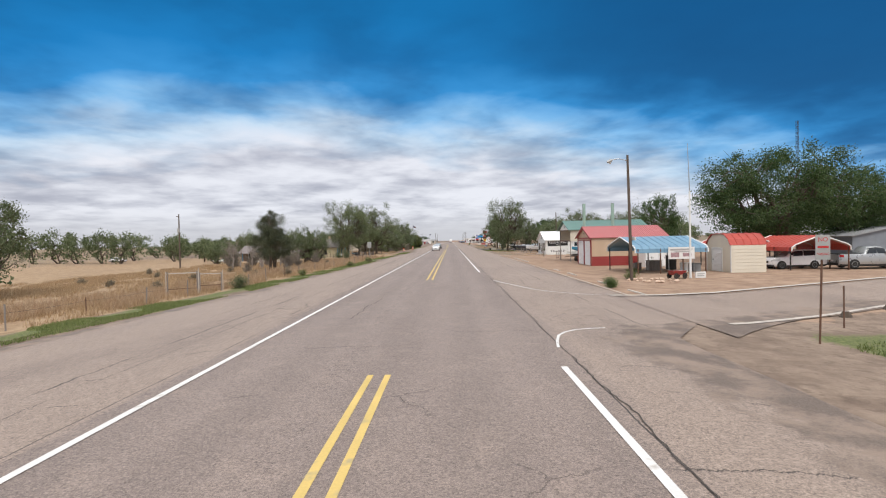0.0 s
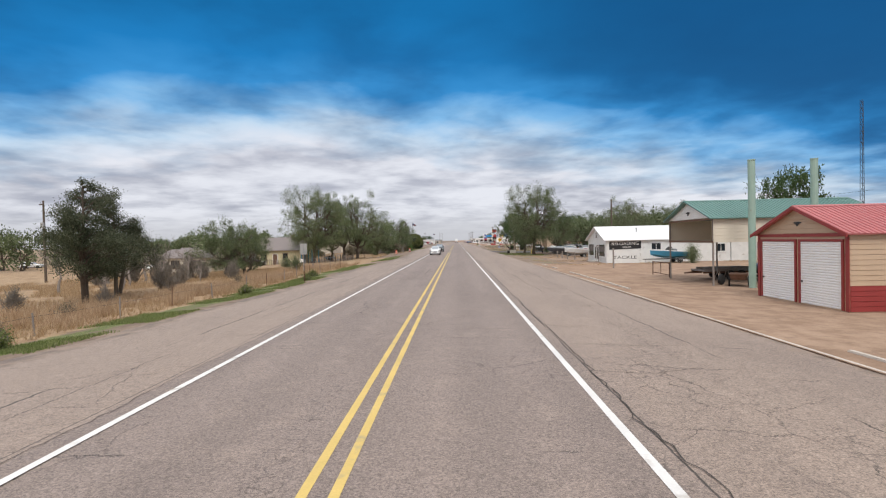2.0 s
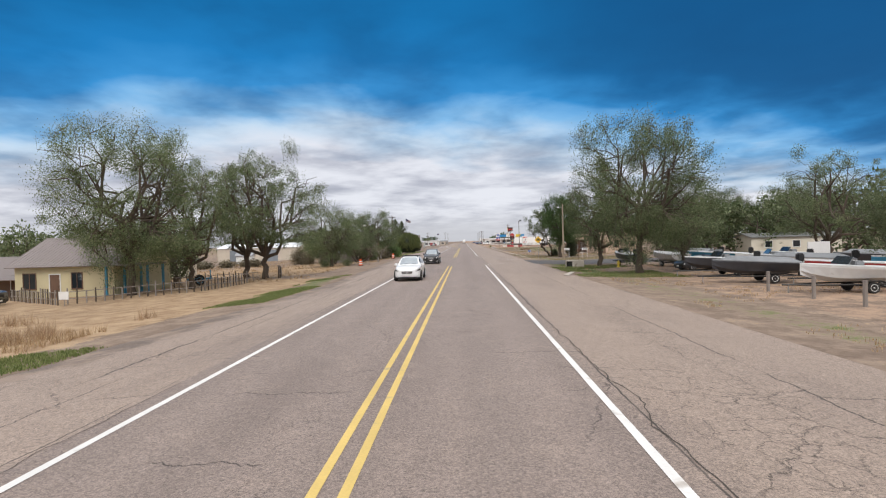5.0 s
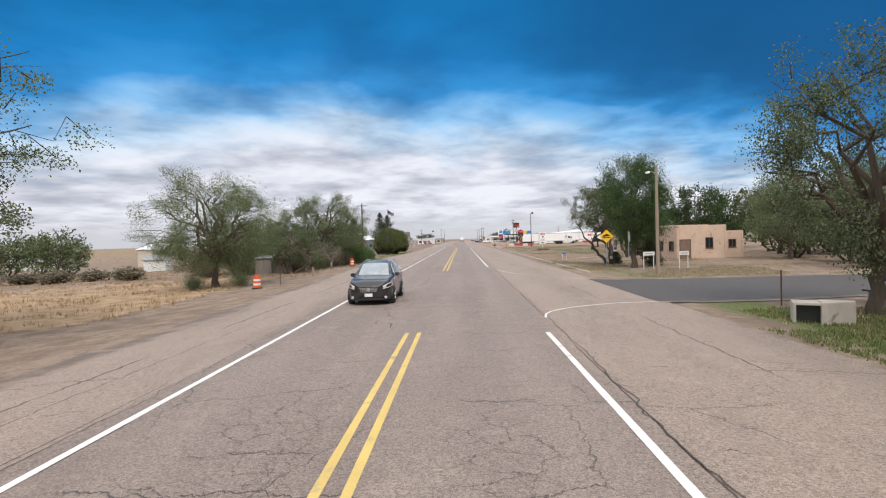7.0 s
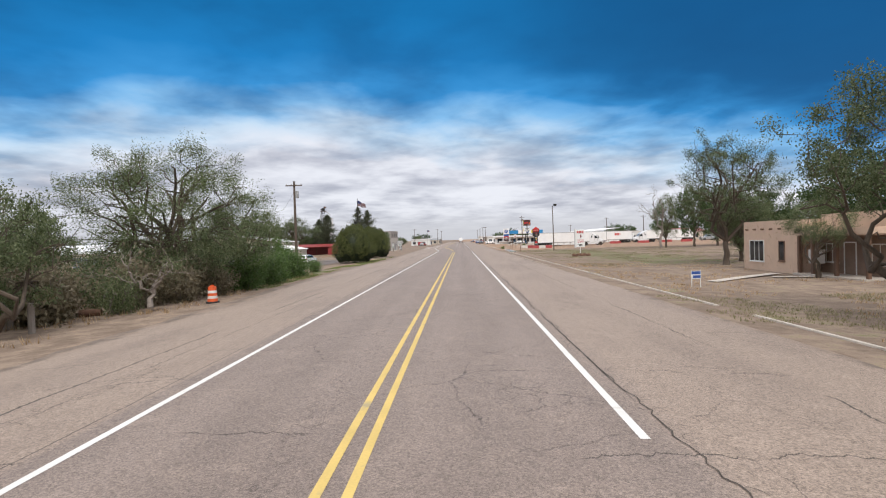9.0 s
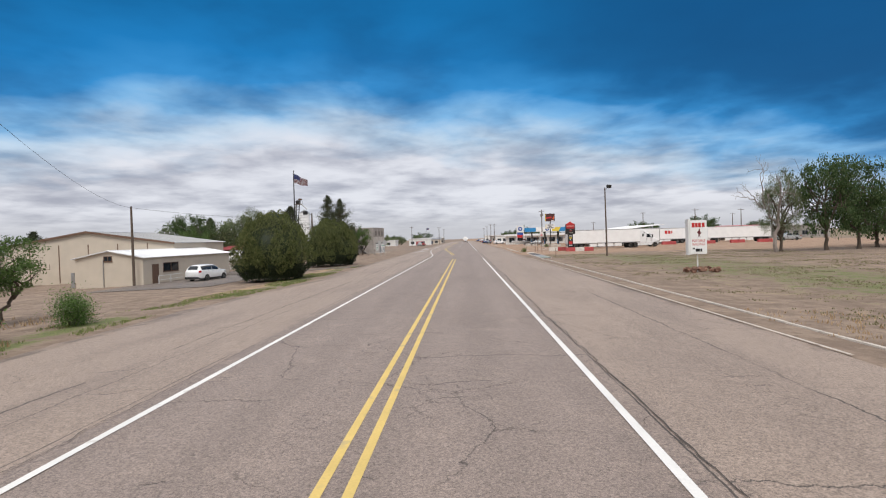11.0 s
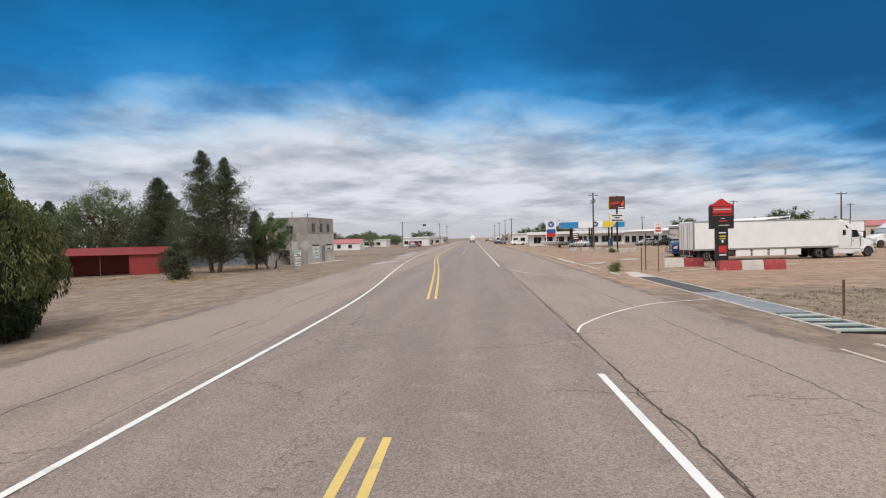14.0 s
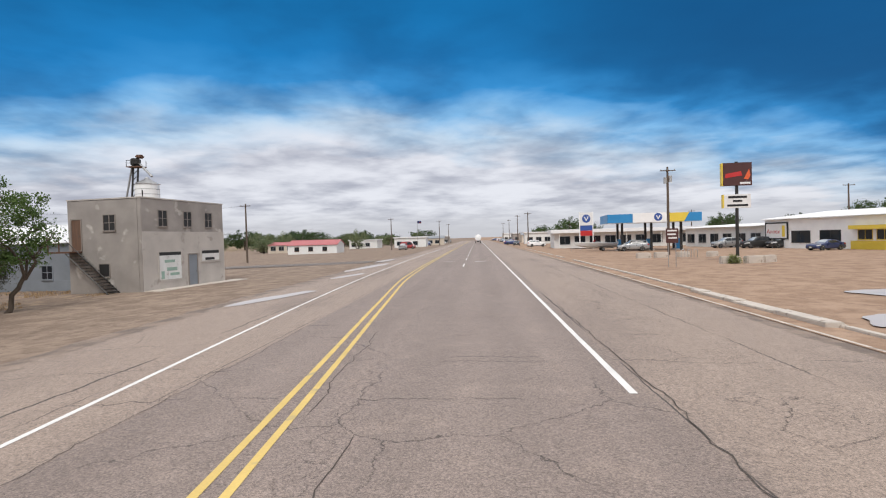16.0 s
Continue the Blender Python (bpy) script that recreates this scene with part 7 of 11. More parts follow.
def tractor(name, label, x, y, rz, paint, stripe_mat=None, z=None, guard=False):
    """A sleeper-cab road tractor; its nose looks along its own +x, the origin is under the rear axles."""
    t = thing(name, x, y, label, "truck", rz, z=z)
    w = 1.22

    def ring(xx, half, lo, hi, r):
        """A section across the truck with rounded upper corners."""
        pts = [(xx, -half, lo), (xx, half, lo)]
        for a in range(5):
            q = a * math.pi / 8
            pts.append((xx, half - r + r * math.cos(q), hi - r + r * math.sin(q)))
        for a in range(5):
            q = math.pi / 2 + a * math.pi / 8
            pts.append((xx, -half + r + r * math.cos(q), hi - r + r * math.sin(q)))
        return pts

    hood = [(4.25, 1.02, 0.8, 2.06, 0.2), (4.8, 1.0, 0.8, 2.0, 0.24), (5.4, 0.95, 0.8, 1.86, 0.28), (5.8, 0.88, 0.78, 1.7, 0.3), (6.0, 0.8, 0.76, 1.55, 0.28), (6.1, 0.7, 0.76, 1.4, 0.22)]
    mk("hood", M[paint], t, loft([ring(*q) for q in hood]), smooth=True)
    cab = [(0.8, w, 0.95, 4.0, 0.12), (1.5, w, 0.95, 4.02, 0.16), (2.2, w, 0.95, 3.9, 0.24), (2.8, w, 0.95, 3.66, 0.32), (3.25, 1.21, 0.95, 3.38, 0.34), (3.55, 1.19, 0.95, 3.12, 0.3), (3.75, 1.17, 0.95, 2.98, 0.18), (4.05, 1.14, 0.95, 2.52, 0.14), (4.38, 1.08, 0.95, 2.02, 0.1)]
    mk("cab", M[paint], t, loft([ring(*q) for q in cab]), smooth=True)
    mk("sun_visor", M[paint], t, loft([[(3.72, -1.1, 2.98), (3.72, 1.1, 2.98), (3.72, 1.1, 3.03), (3.72, -1.1, 3.03)], [(4.02, -1.02, 2.86), (4.02, 1.02, 2.86), (4.02, 1.02, 2.9), (4.02, -1.02, 2.9)]]))
    scr = mk("windscreen", M["screen_glass"], t, prism([(4.4, 2.1), (3.84, 2.92), (3.87, 2.94), (4.43, 2.12)], "y", -1.0, 1.0))
    mk("wiper", M["black"], scr, rod((4.46, -0.7, 2.12), (4.3, -0.05, 2.38), 0.015, 4), rod((4.46, 0.1, 2.12), (4.3, 0.75, 2.38), 0.015, 4))
    for s in (-1, 1):
        a, b = sorted((s * w * 0.97, s * (w + 0.012)))
        mk("side_window", M["glass"], t, prism([(4.02, 2.14), (3.66, 2.82), (3.12, 2.82), (3.12, 2.06)], "y", a, b))
        mk("sleeper_window", M["glass"], t, prism([(2.4, 2.3), (2.4, 2.85), (2.05, 2.9), (2.05, 2.3)], "y", a, b))
        mk("fairing_vent", M["black"], t, prism([(2.75, 3.02), (2.5, 3.34), (2.3, 3.34), (2.55, 2.98)], "y", a, b))
        dr = mk("door_seam", M["black"], t, prism([(4.1, 1.1), (4.12, 1.1), (4.12, 2.05), (4.1, 2.05)], "y", a, b), prism([(3.02, 1.1), (3.04, 1.1), (3.04, 2.95), (3.02, 2.95)], "y", a, b))
        mk("door_handle", M["chrome"], dr, box(3.12, 3.3, *sorted((s * w, s * (w + 0.05))), 1.72, 1.8))
        arm = mk("mirror", M["black"], t, box(4.2, 4.36, *sorted((s * (w + 0.16), s * (w + 0.4))), 1.95, 2.75), bevel=0.05)
        mk("mirror_arm", M["black"], arm, rod((4.15, s * 1.1, 2.05), (4.25, s * (w + 0.2), 2.1), 0.03), rod((4.0, s * 1.12, 2.7), (4.25, s * (w + 0.2), 2.62), 0.03))
        mk("fuel_tank", M["chrome"], t, moved(lathe([(0.05, 0), (0.33, 0.01), (0.33, 1.6), (0.05, 1.61)], 18, "x"), Matrix.Translation((1.6, s * 0.88, 0.72))))
        mk("side_fairing", M[paint], t, box(0.95, 4.2, *sorted((s * 1.13, s * 1.22)), 0.36, 1.0), bevel=0.04)
        mk("fairing_trim", M["chrome"], t, box(1.0, 4.1, *sorted((s * 1.221, s * 1.235)), 0.86, 0.9))
        arch = [(5.05 + 0.74 * math.cos(q * math.pi / 12), 0.5 + 0.74 * math.sin(q * math.pi / 12)) for q in range(13)] + [(5.05 + 0.6 * math.cos(q * math.pi / 12), 0.5 + 0.6 * math.sin(q * math.pi / 12)) for q in range(12, -1, -1)]
        mk("fender", M[paint], t, prism(arch, "y", *sorted((s * 0.82, s * 1.2))), bevel=0.03)
        mk("headlight", M["lamp_glass"], t, loft([[(5.62, s * 0.98, 1.0), (5.62, s * 1.1, 1.0), (5.56, s * 1.1, 1.34), (5.56, s * 0.96, 1.36)], [(6.04, s * 0.68, 0.98), (6.0, s * 0.9, 0.98), (5.95, s * 0.88, 1.2), (5.98, s * 0.7, 1.22)]]), bevel=0.02)
        mk("step", M["galv"], t, box(3.3, 3.9, *sorted((s * 1.2, s * 1.28)), 0.5, 0.56))
        wheel(t, 5.05, s * 1.02, 0.52, 0.3, "chrome", s)
        for ax in (-0.65, 0.65):
            for o in (1.05, 0.72):
                wheel(t, ax, s * o, 0.52, 0.28, "chrome", s)
        if stripe_mat:
            mk("side_stripe", M[stripe_mat], t, prism([(1.0, 1.62), (1.3, 1.86), (2.0, 1.98), (1.6, 1.74), (2.9, 1.9), (2.2, 1.62), (1.4, 1.52)], "y", *sorted((s * w * 0.99, s * (w + 0.008)))), label="pale swept stripe with a red edge")
            mk("side_stripe", M["sign_red"], t, prism([(1.2, 1.42), (1.6, 1.48), (2.4, 1.56), (2.9, 1.78), (2.5, 1.5), (1.8, 1.4)], "y", *sorted((s * w * 0.99, s * (w + 0.009)))))
    gr = mk("grille", M["black"], t, loft([[(6.02, -0.5, 0.84), (6.02, 0.5, 0.84), (6.0, 0.46, 1.42), (6.0, -0.46, 1.42)], [(6.13, -0.48, 0.86), (6.13, 0.48, 0.86), (6.08, 0.44, 1.4), (6.08, -0.44, 1.4)]]))
    for k in range(5):
        q = 0.93 + 0.1 * k
        mk("grille_bar", M["chrome"], gr, box(6.1, 6.145 - 0.008 * k, -0.45, 0.45, q, q + 0.025))
    mk("grille_surround", M["chrome"], gr, tube([(6.13, -0.5, 0.86), (6.07, -0.46, 1.43), (6.07, 0.46, 1.43), (6.13, 0.5, 0.86)], 0.03, 6))
    mk("bumper", M[paint if guard else "chrome"], t, loft([[(5.6, -1.18, 0.34), (5.6, 1.18, 0.34), (5.6, 1.18, 0.78), (5.6, -1.18, 0.78)], [(6.05, -1.08, 0.34), (6.05, 1.08, 0.34), (6.05, 1.08, 0.76), (6.05, -1.08, 0.76)], [(6.26, -0.8, 0.36), (6.26, 0.8, 0.36), (6.26, 0.8, 0.74), (6.26, -0.8, 0.74)]]), bevel=0.04)
    if guard:
        bb = mk("bull_bar", M["chrome"], t, tube([(6.2, -1.1, 0.5), (6.5, -0.95, 0.48), (6.5, 0.95, 0.48), (6.2, 1.1, 0.5)], 0.05, 8), tube([(6.2, -1.08, 0.8), (6.5, -0.92, 0.8), (6.5, 0.92, 0.8), (6.2, 1.08, 0.8)], 0.05, 8), tube([(6.44, -0.6, 0.48), (6.5, -0.56, 1.0), (6.42, -0.4, 1.2), (6.42, 0.4, 1.2), (6.5, 0.56, 1.0), (6.44, 0.6, 0.48)], 0.05, 8))
        for q in (-0.2, 0.2):
            mk("guard_upright", M["chrome"], bb, rod((6.48, q, 0.48), (6.42, q, 1.2), 0.03))
    mk("chassis", M["dark_steel"], t, box(-1.5, 4.5, -0.45, 0.45, 0.7, 0.98))
    mk("fifth_wheel", M["dark_steel"], t, cyl(0, 0, 0.98, 1.12, 0.45, 16))
    return t


def trailer(name, label, x, y, rz, L=16.1, H=4.1, skirt=True, z=None, letter=None):
    """A box semi-trailer; its nose looks along its own +x, the origin is under its rear doors."""
    t = thing(name, x, y, label, "trailer", rz, z=z)
    w = 1.28
    mk("box", M["white_metal"], t, box(0.06, L, -w, w, 1.15, H), bevel=0.03)
    for s in (-1, 1):
        mk("top_rail", M["galv"], t, box(0, L + 0.01, *sorted((s * (w - 0.02), s * (w + 0.02))), H - 0.14, H - 0.02))
        mk("bottom_rail", M["galv"], t, box(0, L + 0.01, *sorted((s * (w - 0.02), s * (w + 0.02))), 1.08, 1.26))
        mk("corner_post", M["galv"], t, box(0.0, 0.14, *sorted((s * (w - 0.1), s * (w + 0.015))), 1.1, H))
        n = 26
        for k in range(1, n):
            mk("wall_seam", M["white_metal"], t, box(L * k / n - 0.012, L * k / n + 0.012, *sorted((s * (w + 0.001), s * (w + 0.007))), 1.27, H - 0.15))
        d = mk("rear_door", M["white_metal"], t, box(-0.03, 0.055, *sorted((s * 0.012, s * (w - 0.11))), 1.2, H - 0.12), bevel=0.015)
        for yb in (0.35, 0.75):
            mk("lock_rod", M["galv"], d, cyl(-0.055, s * yb, 1.25, H - 0.2, 0.018, 6))
        mk("tail_light", M["red_glass"], t, box(-0.04, 0.02, *sorted((s * 0.7, s * 1.05)), 1.02, 1.12))
        if skirt:
            for k in range(4):
                a = 4.6 + k * (L - 8.6) / 4
                mk("side_skirt", M["white_metal"], t, box(a, a + (L - 8.6) / 4 - 0.25, *sorted((s * (w - 0.05), s * (w - 0.02))), 0.42, 1.08))
        for ax in (1.5, 2.75):
            for o in (1.05, 0.72):
                wheel(t, ax, s * o, 0.5, 0.28, "galv", s)
        mk("landing_leg", M["dark_steel"], t, box(L - 3.1, L - 2.98, *sorted((s * 0.75, s * 0.9)), 0.35, 1.1))
        mk("mud_flap", M["black"], t, box(0.72, 0.74, *sorted((s * 0.6, s * 1.2)), 0.3, 1.05))
    mk("underframe", M["dark_steel"], t, box(0.3, L - 0.4, -0.5, 0.5, 0.9, 1.1), box(0.6, 3.8, -0.62, 0.62, 0.62, 0.92))
    mk("underride_guard", M["galv"], t, box(-0.02, 0.06, -1.1, 1.1, 0.5, 0.6), box(0, 0.06, -0.6, -0.5, 0.6, 1.1), box(0, 0.06, 0.5, 0.6, 0.6, 1.1))
    if letter:
        letter(t)
    return t


def boat(name, label, x, y, rz, L, W, hull, deck="boat_white", cover=None, outboard=True, windscreen=True, on_trailer=True):
    """A motor boat on its road trailer; the bow looks along its own +x."""
    t = thing(name, x, y, label, "boat", rz)
    z0 = 0.55 if on_trailer else 0.1
    rings = []
    for k in range(9):
        q = k / 8
        b = W / 2 * (1 - max(0, (q - 0.35) / 0.65) ** 2.2) + 0.02
        keel = z0 + 0.42 * max(0, (q - 0.55) / 0.45) ** 2
        top = z0 + 0.72 + 0.28 * q
        xx = -L / 2 + L * q
        rings.append([(xx, 0, keel), (xx, b * 0.72, keel + 0.22), (xx, b, top - 0.12), (xx, b * 1.02, top), (xx, b * 0.86, top), (xx, 0, top - 0.02), (xx, -b * 0.86, top), (xx, -b * 1.02, top), (xx, -b, top - 0.12), (xx, -b * 0.72, keel + 0.22)])
    h = mk("hull", M[hull], t, loft(rings))
    dk = []
    for k in range(9):
        q = k / 8
        b = (W / 2 * (1 - max(0, (q - 0.35) / 0.65) ** 2.2) + 0.02) * 1.03
        top = z0 + 0.72 + 0.28 * q
        xx = -L / 2 + L * q
        bump_ = 0.03 + (0.28 if cover and 0.1 < q < 0.8 else 0.02)
        dk.append([(xx, b, top - 0.04), (xx, b, top + 0.02), (xx, b * 0.5, top + bump_), (xx, -b * 0.5, top + bump_), (xx, -b, top + 0.02), (xx, -b, top - 0.04)])
    mk("cover" if cover else "deck", M[cover or deck], t, loft(dk))
    if windscreen and not cover:
        mk("windscreen", M["glass"], t, loft([[(0.35, -W * 0.36, z0 + 0.95), (0.35, W * 0.36, z0 + 0.95), (0.05, W * 0.33, z0 + 1.35), (0.05, -W * 0.33, z0 + 1.35)], [(0.31, -W * 0.36, z0 + 0.95), (0.31, W * 0.36, z0 + 0.95), (0.01, W * 0.33, z0 + 1.35), (0.01, -W * 0.33, z0 + 1.35)]]))
        for s in (-1, 1):
            mk("seat", M["tarp"], t, box(-0.55, -0.1, *sorted((s * 0.15, s * 0.6)), z0 + 0.7, z0 + 1.12), bevel=0.05)
    if outboard:
        o = mk("outboard_motor", M["black"], t, box(-L / 2 - 0.45, -L / 2 - 0.02, -0.17, 0.17, z0 + 0.75, z0 + 1.3), bevel=0.07)
        mk("motor_leg", M["black"], o, box(-L / 2 - 0.3, -L / 2 - 0.12, -0.06, 0.06, z0 - 0.15, z0 + 0.75), bevel=0.02)
    if on_trailer:
        f = mk("trailer_frame", M["dark_steel"], t, rod((L / 2 + 0.9, 0, 0.45), (L * 0.2, W * 0.36, 0.45), 0.045), rod((L / 2 + 0.9, 0, 0.45), (L * 0.2, -W * 0.36, 0.45), 0.045), rod((L * 0.2, W * 0.36, 0.45), (-L * 0.42, W * 0.36, 0.45), 0.045), rod((L * 0.2, -W * 0.36, 0.45), (-L * 0.42, -W * 0.36, 0.45), 0.045), rod((-L * 0.15, -W * 0.5, 0.35), (-L * 0.15, W * 0.5, 0.35), 0.045), rod((-L * 0.4, -W * 0.36, 0.5), (-L * 0.4, W * 0.36, 0.5), 0.04))
        mk("jack_stand", M["galv"], f, cyl(L / 2 + 0.6, 0, 0.0, 0.5, 0.035, 8))
        for s in (-1, 1):
            wheel(t, -L * 0.15, s * (W * 0.5 + 0.02), 0.3, 0.18, "white", s)
            mk("fender", M["dark_steel"], t, box(-L * 0.15 - 0.38, -L * 0.15 + 0.38, *sorted((s * (W * 0.5 - 0.1), s * (W * 0.5 + 0.14))), 0.62, 0.66))
    return t

# ---- right side: the corner lot ----


def stones_round(x, y, n, r, seed):
    rng = random.Random(seed)
    for k in range(n):
        a = 2 * math.pi * k / n + rng.uniform(-0.1, 0.1)
        px, py = x + math.cos(a) * r * rng.uniform(0.85, 1.15), y + math.sin(a) * r * 0.7
        t = thing("border_stone", px, py, "rough tan border stone round the pole", "stone", rng.uniform(0, 360), "stones round the pole")
        s = rng.uniform(0.1, 0.2)
        rings = []
        for j, (rr, zz) in enumerate(((0.75, -0.1), (1.0, 0.25), (0.85, 0.6), (0.35, 0.8))):
            rings.append([(math.cos(q * math.pi / 4) * s * rr * rng.uniform(0.8, 1.2), math.sin(q * math.pi / 4) * s * rr * 0.8 * rng.uniform(0.8, 1.2), zz * s) for q in range(8)])
        mk("stone", M["adobe"], t, loft(rings))


def street_light_pole():
    t = pole("street_lamp", "leaning brown wooden pole with a small street lamp", 14.55, 41.6, 9.1, 0.105, "pole_wood", "street lamp", (-0.15, 0.1))
    a = mk("arm", M["galv"], t, tube([(-0.15, 0.1, 8.7), (-0.8, 0.1, 8.85), (-1.4, 0.1, 8.75)], 0.03, 6))
    mk("lamp_head", M["sign_grey"], t, tube([(-1.25, 0.1, 8.78), (-1.4, 0.1, 8.7), (-1.62, 0.1, 8.62)], [0.06, 0.14, 0.08], 10))
    mk("lamp_lens", M["lamp_glass"], t, tube([(-1.42, 0.1, 8.62), (-1.42, 0.1, 8.48)], [0.12, 0.06], 10))
    mk("street_name_sign", M["sign_white"], t, box(0.1, 0.16, -0.5, 0.35, 2.9, 3.15))
    stones_round(15.9, 41.2, 22, 1.7, 3)


street_light_pole()
mast = thing("antenna_mast", 19.6, 43.3, "tall white tapering antenna mast", "mast")
mk("lower_tube", M["white"], mast, cyl(0, 0, -0.2, 6.6, 0.085, 10, 0.06))
mk("upper_tube", M["galv"], mast, tube([(0, 0, 6.6), (-0.12, 0, 10.2)], [0.04, 0.015], 8))
t = thing("box_sign", 19.9, 42.4, "small white box sign standing on dirt", "sign", 10)
mk("panel", M["sign_white"], t, box(-0.42, 0.42, -0.05, 0.05, 0.06, 0.52))
bars(t, face(0, -0.05, 0, -90), [(-0.3, 0.3, 0.34, 0.4), (-0.3, 0.25, 0.2, 0.26)], "sign_grey")
t = thing("hand_cart", 18.4, 42.9, "old red garden cart with iron wheels", "cart", 20)
mk("tub", M["car_red"], t, loft([[(-0.5, -0.25, 0.3), (0.5, -0.25, 0.3), (0.5, 0.25, 0.3), (-0.5, 0.25, 0.3)], [(-0.62, -0.33, 0.6), (0.62, -0.33, 0.6), (0.62, 0.33, 0.6), (-0.62, 0.33, 0.6)]]))
for sx in (-0.4, 0.4):
    for sy in (-1, 1):
        wheel(t, sx, sy * 0.36, 0.22, 0.06, "rust", sy)
mk("handle", M["rust"], t, rod((-0.6, 0, 0.4), (-1.2, 0, 0.75), 0.02))


def no_parking(t):
    m = face(0.08, -0.035, 0, -90)
    panel(t, "plate", [(-0.2, 2.32), (0.2, 2.32), (0.2, 3.0), (-0.2, 3.0)], "sign_grey", m)
    lettering("word", "NO", M["sign_red"], t, m @ Matrix.Translation((0, 2.87, 0.013)), 0.17, 0.001)
    bars(t, m, [(-0.15, 0.15, 2.64, 2.7)], "sign_red")
    lettering("word", "PARKING", M["sign_red"], t, m @ Matrix.Translation((0, 2.47, 0.013)), 0.1, 0.001, squeeze=0.85)


road_sign("parking_sign", "white no parking sign on a rusty leaning post", 11.6, 18.8, 3.0, 0, no_parking, "rust", 0.027, "sign", lean=0.1)
t = thing("marker_rod", 14.5, 21.7, "thin rusty marker rod in dry grass", "post")
mk("rod", M["rust"], t, cyl(0, 0, -0.2, 1.4, 0.025, 6))
for x, y in ((16.5, 24.2), (19.6, 25.9)):
    t = thing("dirt_clod", x, y, "small dark clod on the street edge", "stone")
    mk("clod", M["bark"], t, loft([[(math.cos(q) * 0.28, math.sin(q) * 0.2, -0.03) for q in (0, 1.2, 2.4, 3.6, 4.8)], [(math.cos(q) * 0.12, math.sin(q) * 0.1, 0.2) for q in (0, 1.2, 2.4, 3.6, 4.8)]]))


def carport(name, label, x, y, rz, W, L, eave, apex, roof_mat, posts=4, trim="white", deep=0.35, round_=True):
    """An open metal carport: bent roof panels on steel posts; its front looks to its own -x."""
    t = thing(name, x, y, label, "carport", rz)
    h = W / 2
    out = [(-h - 0.05, eave - deep), (-h, eave), (-h + 0.3, eave + 0.22), (0, apex), (h - 0.3, eave + 0.22), (h, eave), (h + 0.05, eave - deep)]
    for a, b in zip(out[:-1], out[1:]):
        roof_slab("roof_panel", roof_mat, t, (-0.2, a[0], a[1]), (L + 0.2, a[0], a[1]), (L + 0.2, b[0], b[1]), (-0.2, b[0], b[1]), 0.03, 0.6)
    for xx in (-0.24, L + 0.2):
        mk("edge_trim", M[trim], t, *[tube([(xx, a[0], a[1]), (xx, b[0], b[1])], 0.06, 6) for a, b in zip(out[:-1], out[1:])])
    for k in range(posts):
        xx = L * k / (posts - 1)
        for s in (-1, 1):
            mk("post", M["rust" if s < 0 else "dark_steel"], t, box(xx - 0.04, xx + 0.04, s * h - 0.04, s * h + 0.04, -0.2, eave))
        mk("rafter", M["galv"], t, *[rod((xx, a[0], a[1] - 0.06), (xx, b[0], b[1] - 0.06), 0.03) for a, b in zip(out[1:-2], out[2:-1])])
    return t


cp = carport("carport", "open carport with a faded blue metal roof", 17.3, 51.6, 0, 7.6, 5.7, 2.15, 3.2, "blue_roof")
t = thing("banner", 20.9, 47.65, "white printed banner tied between carport posts", "banner", 0)
mk("cloth", M["sign_white"], t, box(-1.1, 1.1, -0.012, 0.012, 1.25, 2.25))
mk("picture_block", M["faded_print"], t, box(-0.9, -0.2, -0.02, -0.013, 1.4, 1.8), box(0.1, 0.85, -0.02, -0.013, 1.45, 1.75), label="faded red printed shapes")
bars(t, face(0, -0.012, 0, -90), [(-0.95, 0.9, 1.98, 2.12), (-0.6, 0.7, 1.83, 1.9)], "sign_grey")
for s in (-1.05, 1.05):
    mk("pole", M["galv"], t, cyl(s, 0.04, -0.1, 2.3, 0.025, 6))
# things stored under the blue roof
for k, (x, y, w, d, h, mt) in enumerate(((20.5, 52.5, 1.2, 0.8, 0.9, "grey_wood"), (22.5, 53.4, 0.7, 0.7, 1.3, "dark_steel"), (23.2, 50.2, 0.9, 0.6, 0.7, "tarp"), (21.9, 49.4, 0.5, 0.5, 0.8, "white"), (19.4, 54.0, 1.4, 0.5, 0.6, "grey_wood"))):
    t = thing("storage_crate", x, y, ("weathered storage crate under the carport", "dark steel cabinet under the carport", "tarpaulin covered box under the carport", "white plastic drum under the carport", "low plank crate under the carport")[k], "crate", 12 * k)
    mk("body", M[mt], t, box(-w / 2, w / 2, -d / 2, d / 2, 0, h), bevel=0.03)
    mk("lid", M[mt], t, box(-w / 2 - 0.03, w / 2 + 0.03, -d / 2 - 0.03, d / 2 + 0.03, h + 0.004, h + 0.05), bevel=0.01)


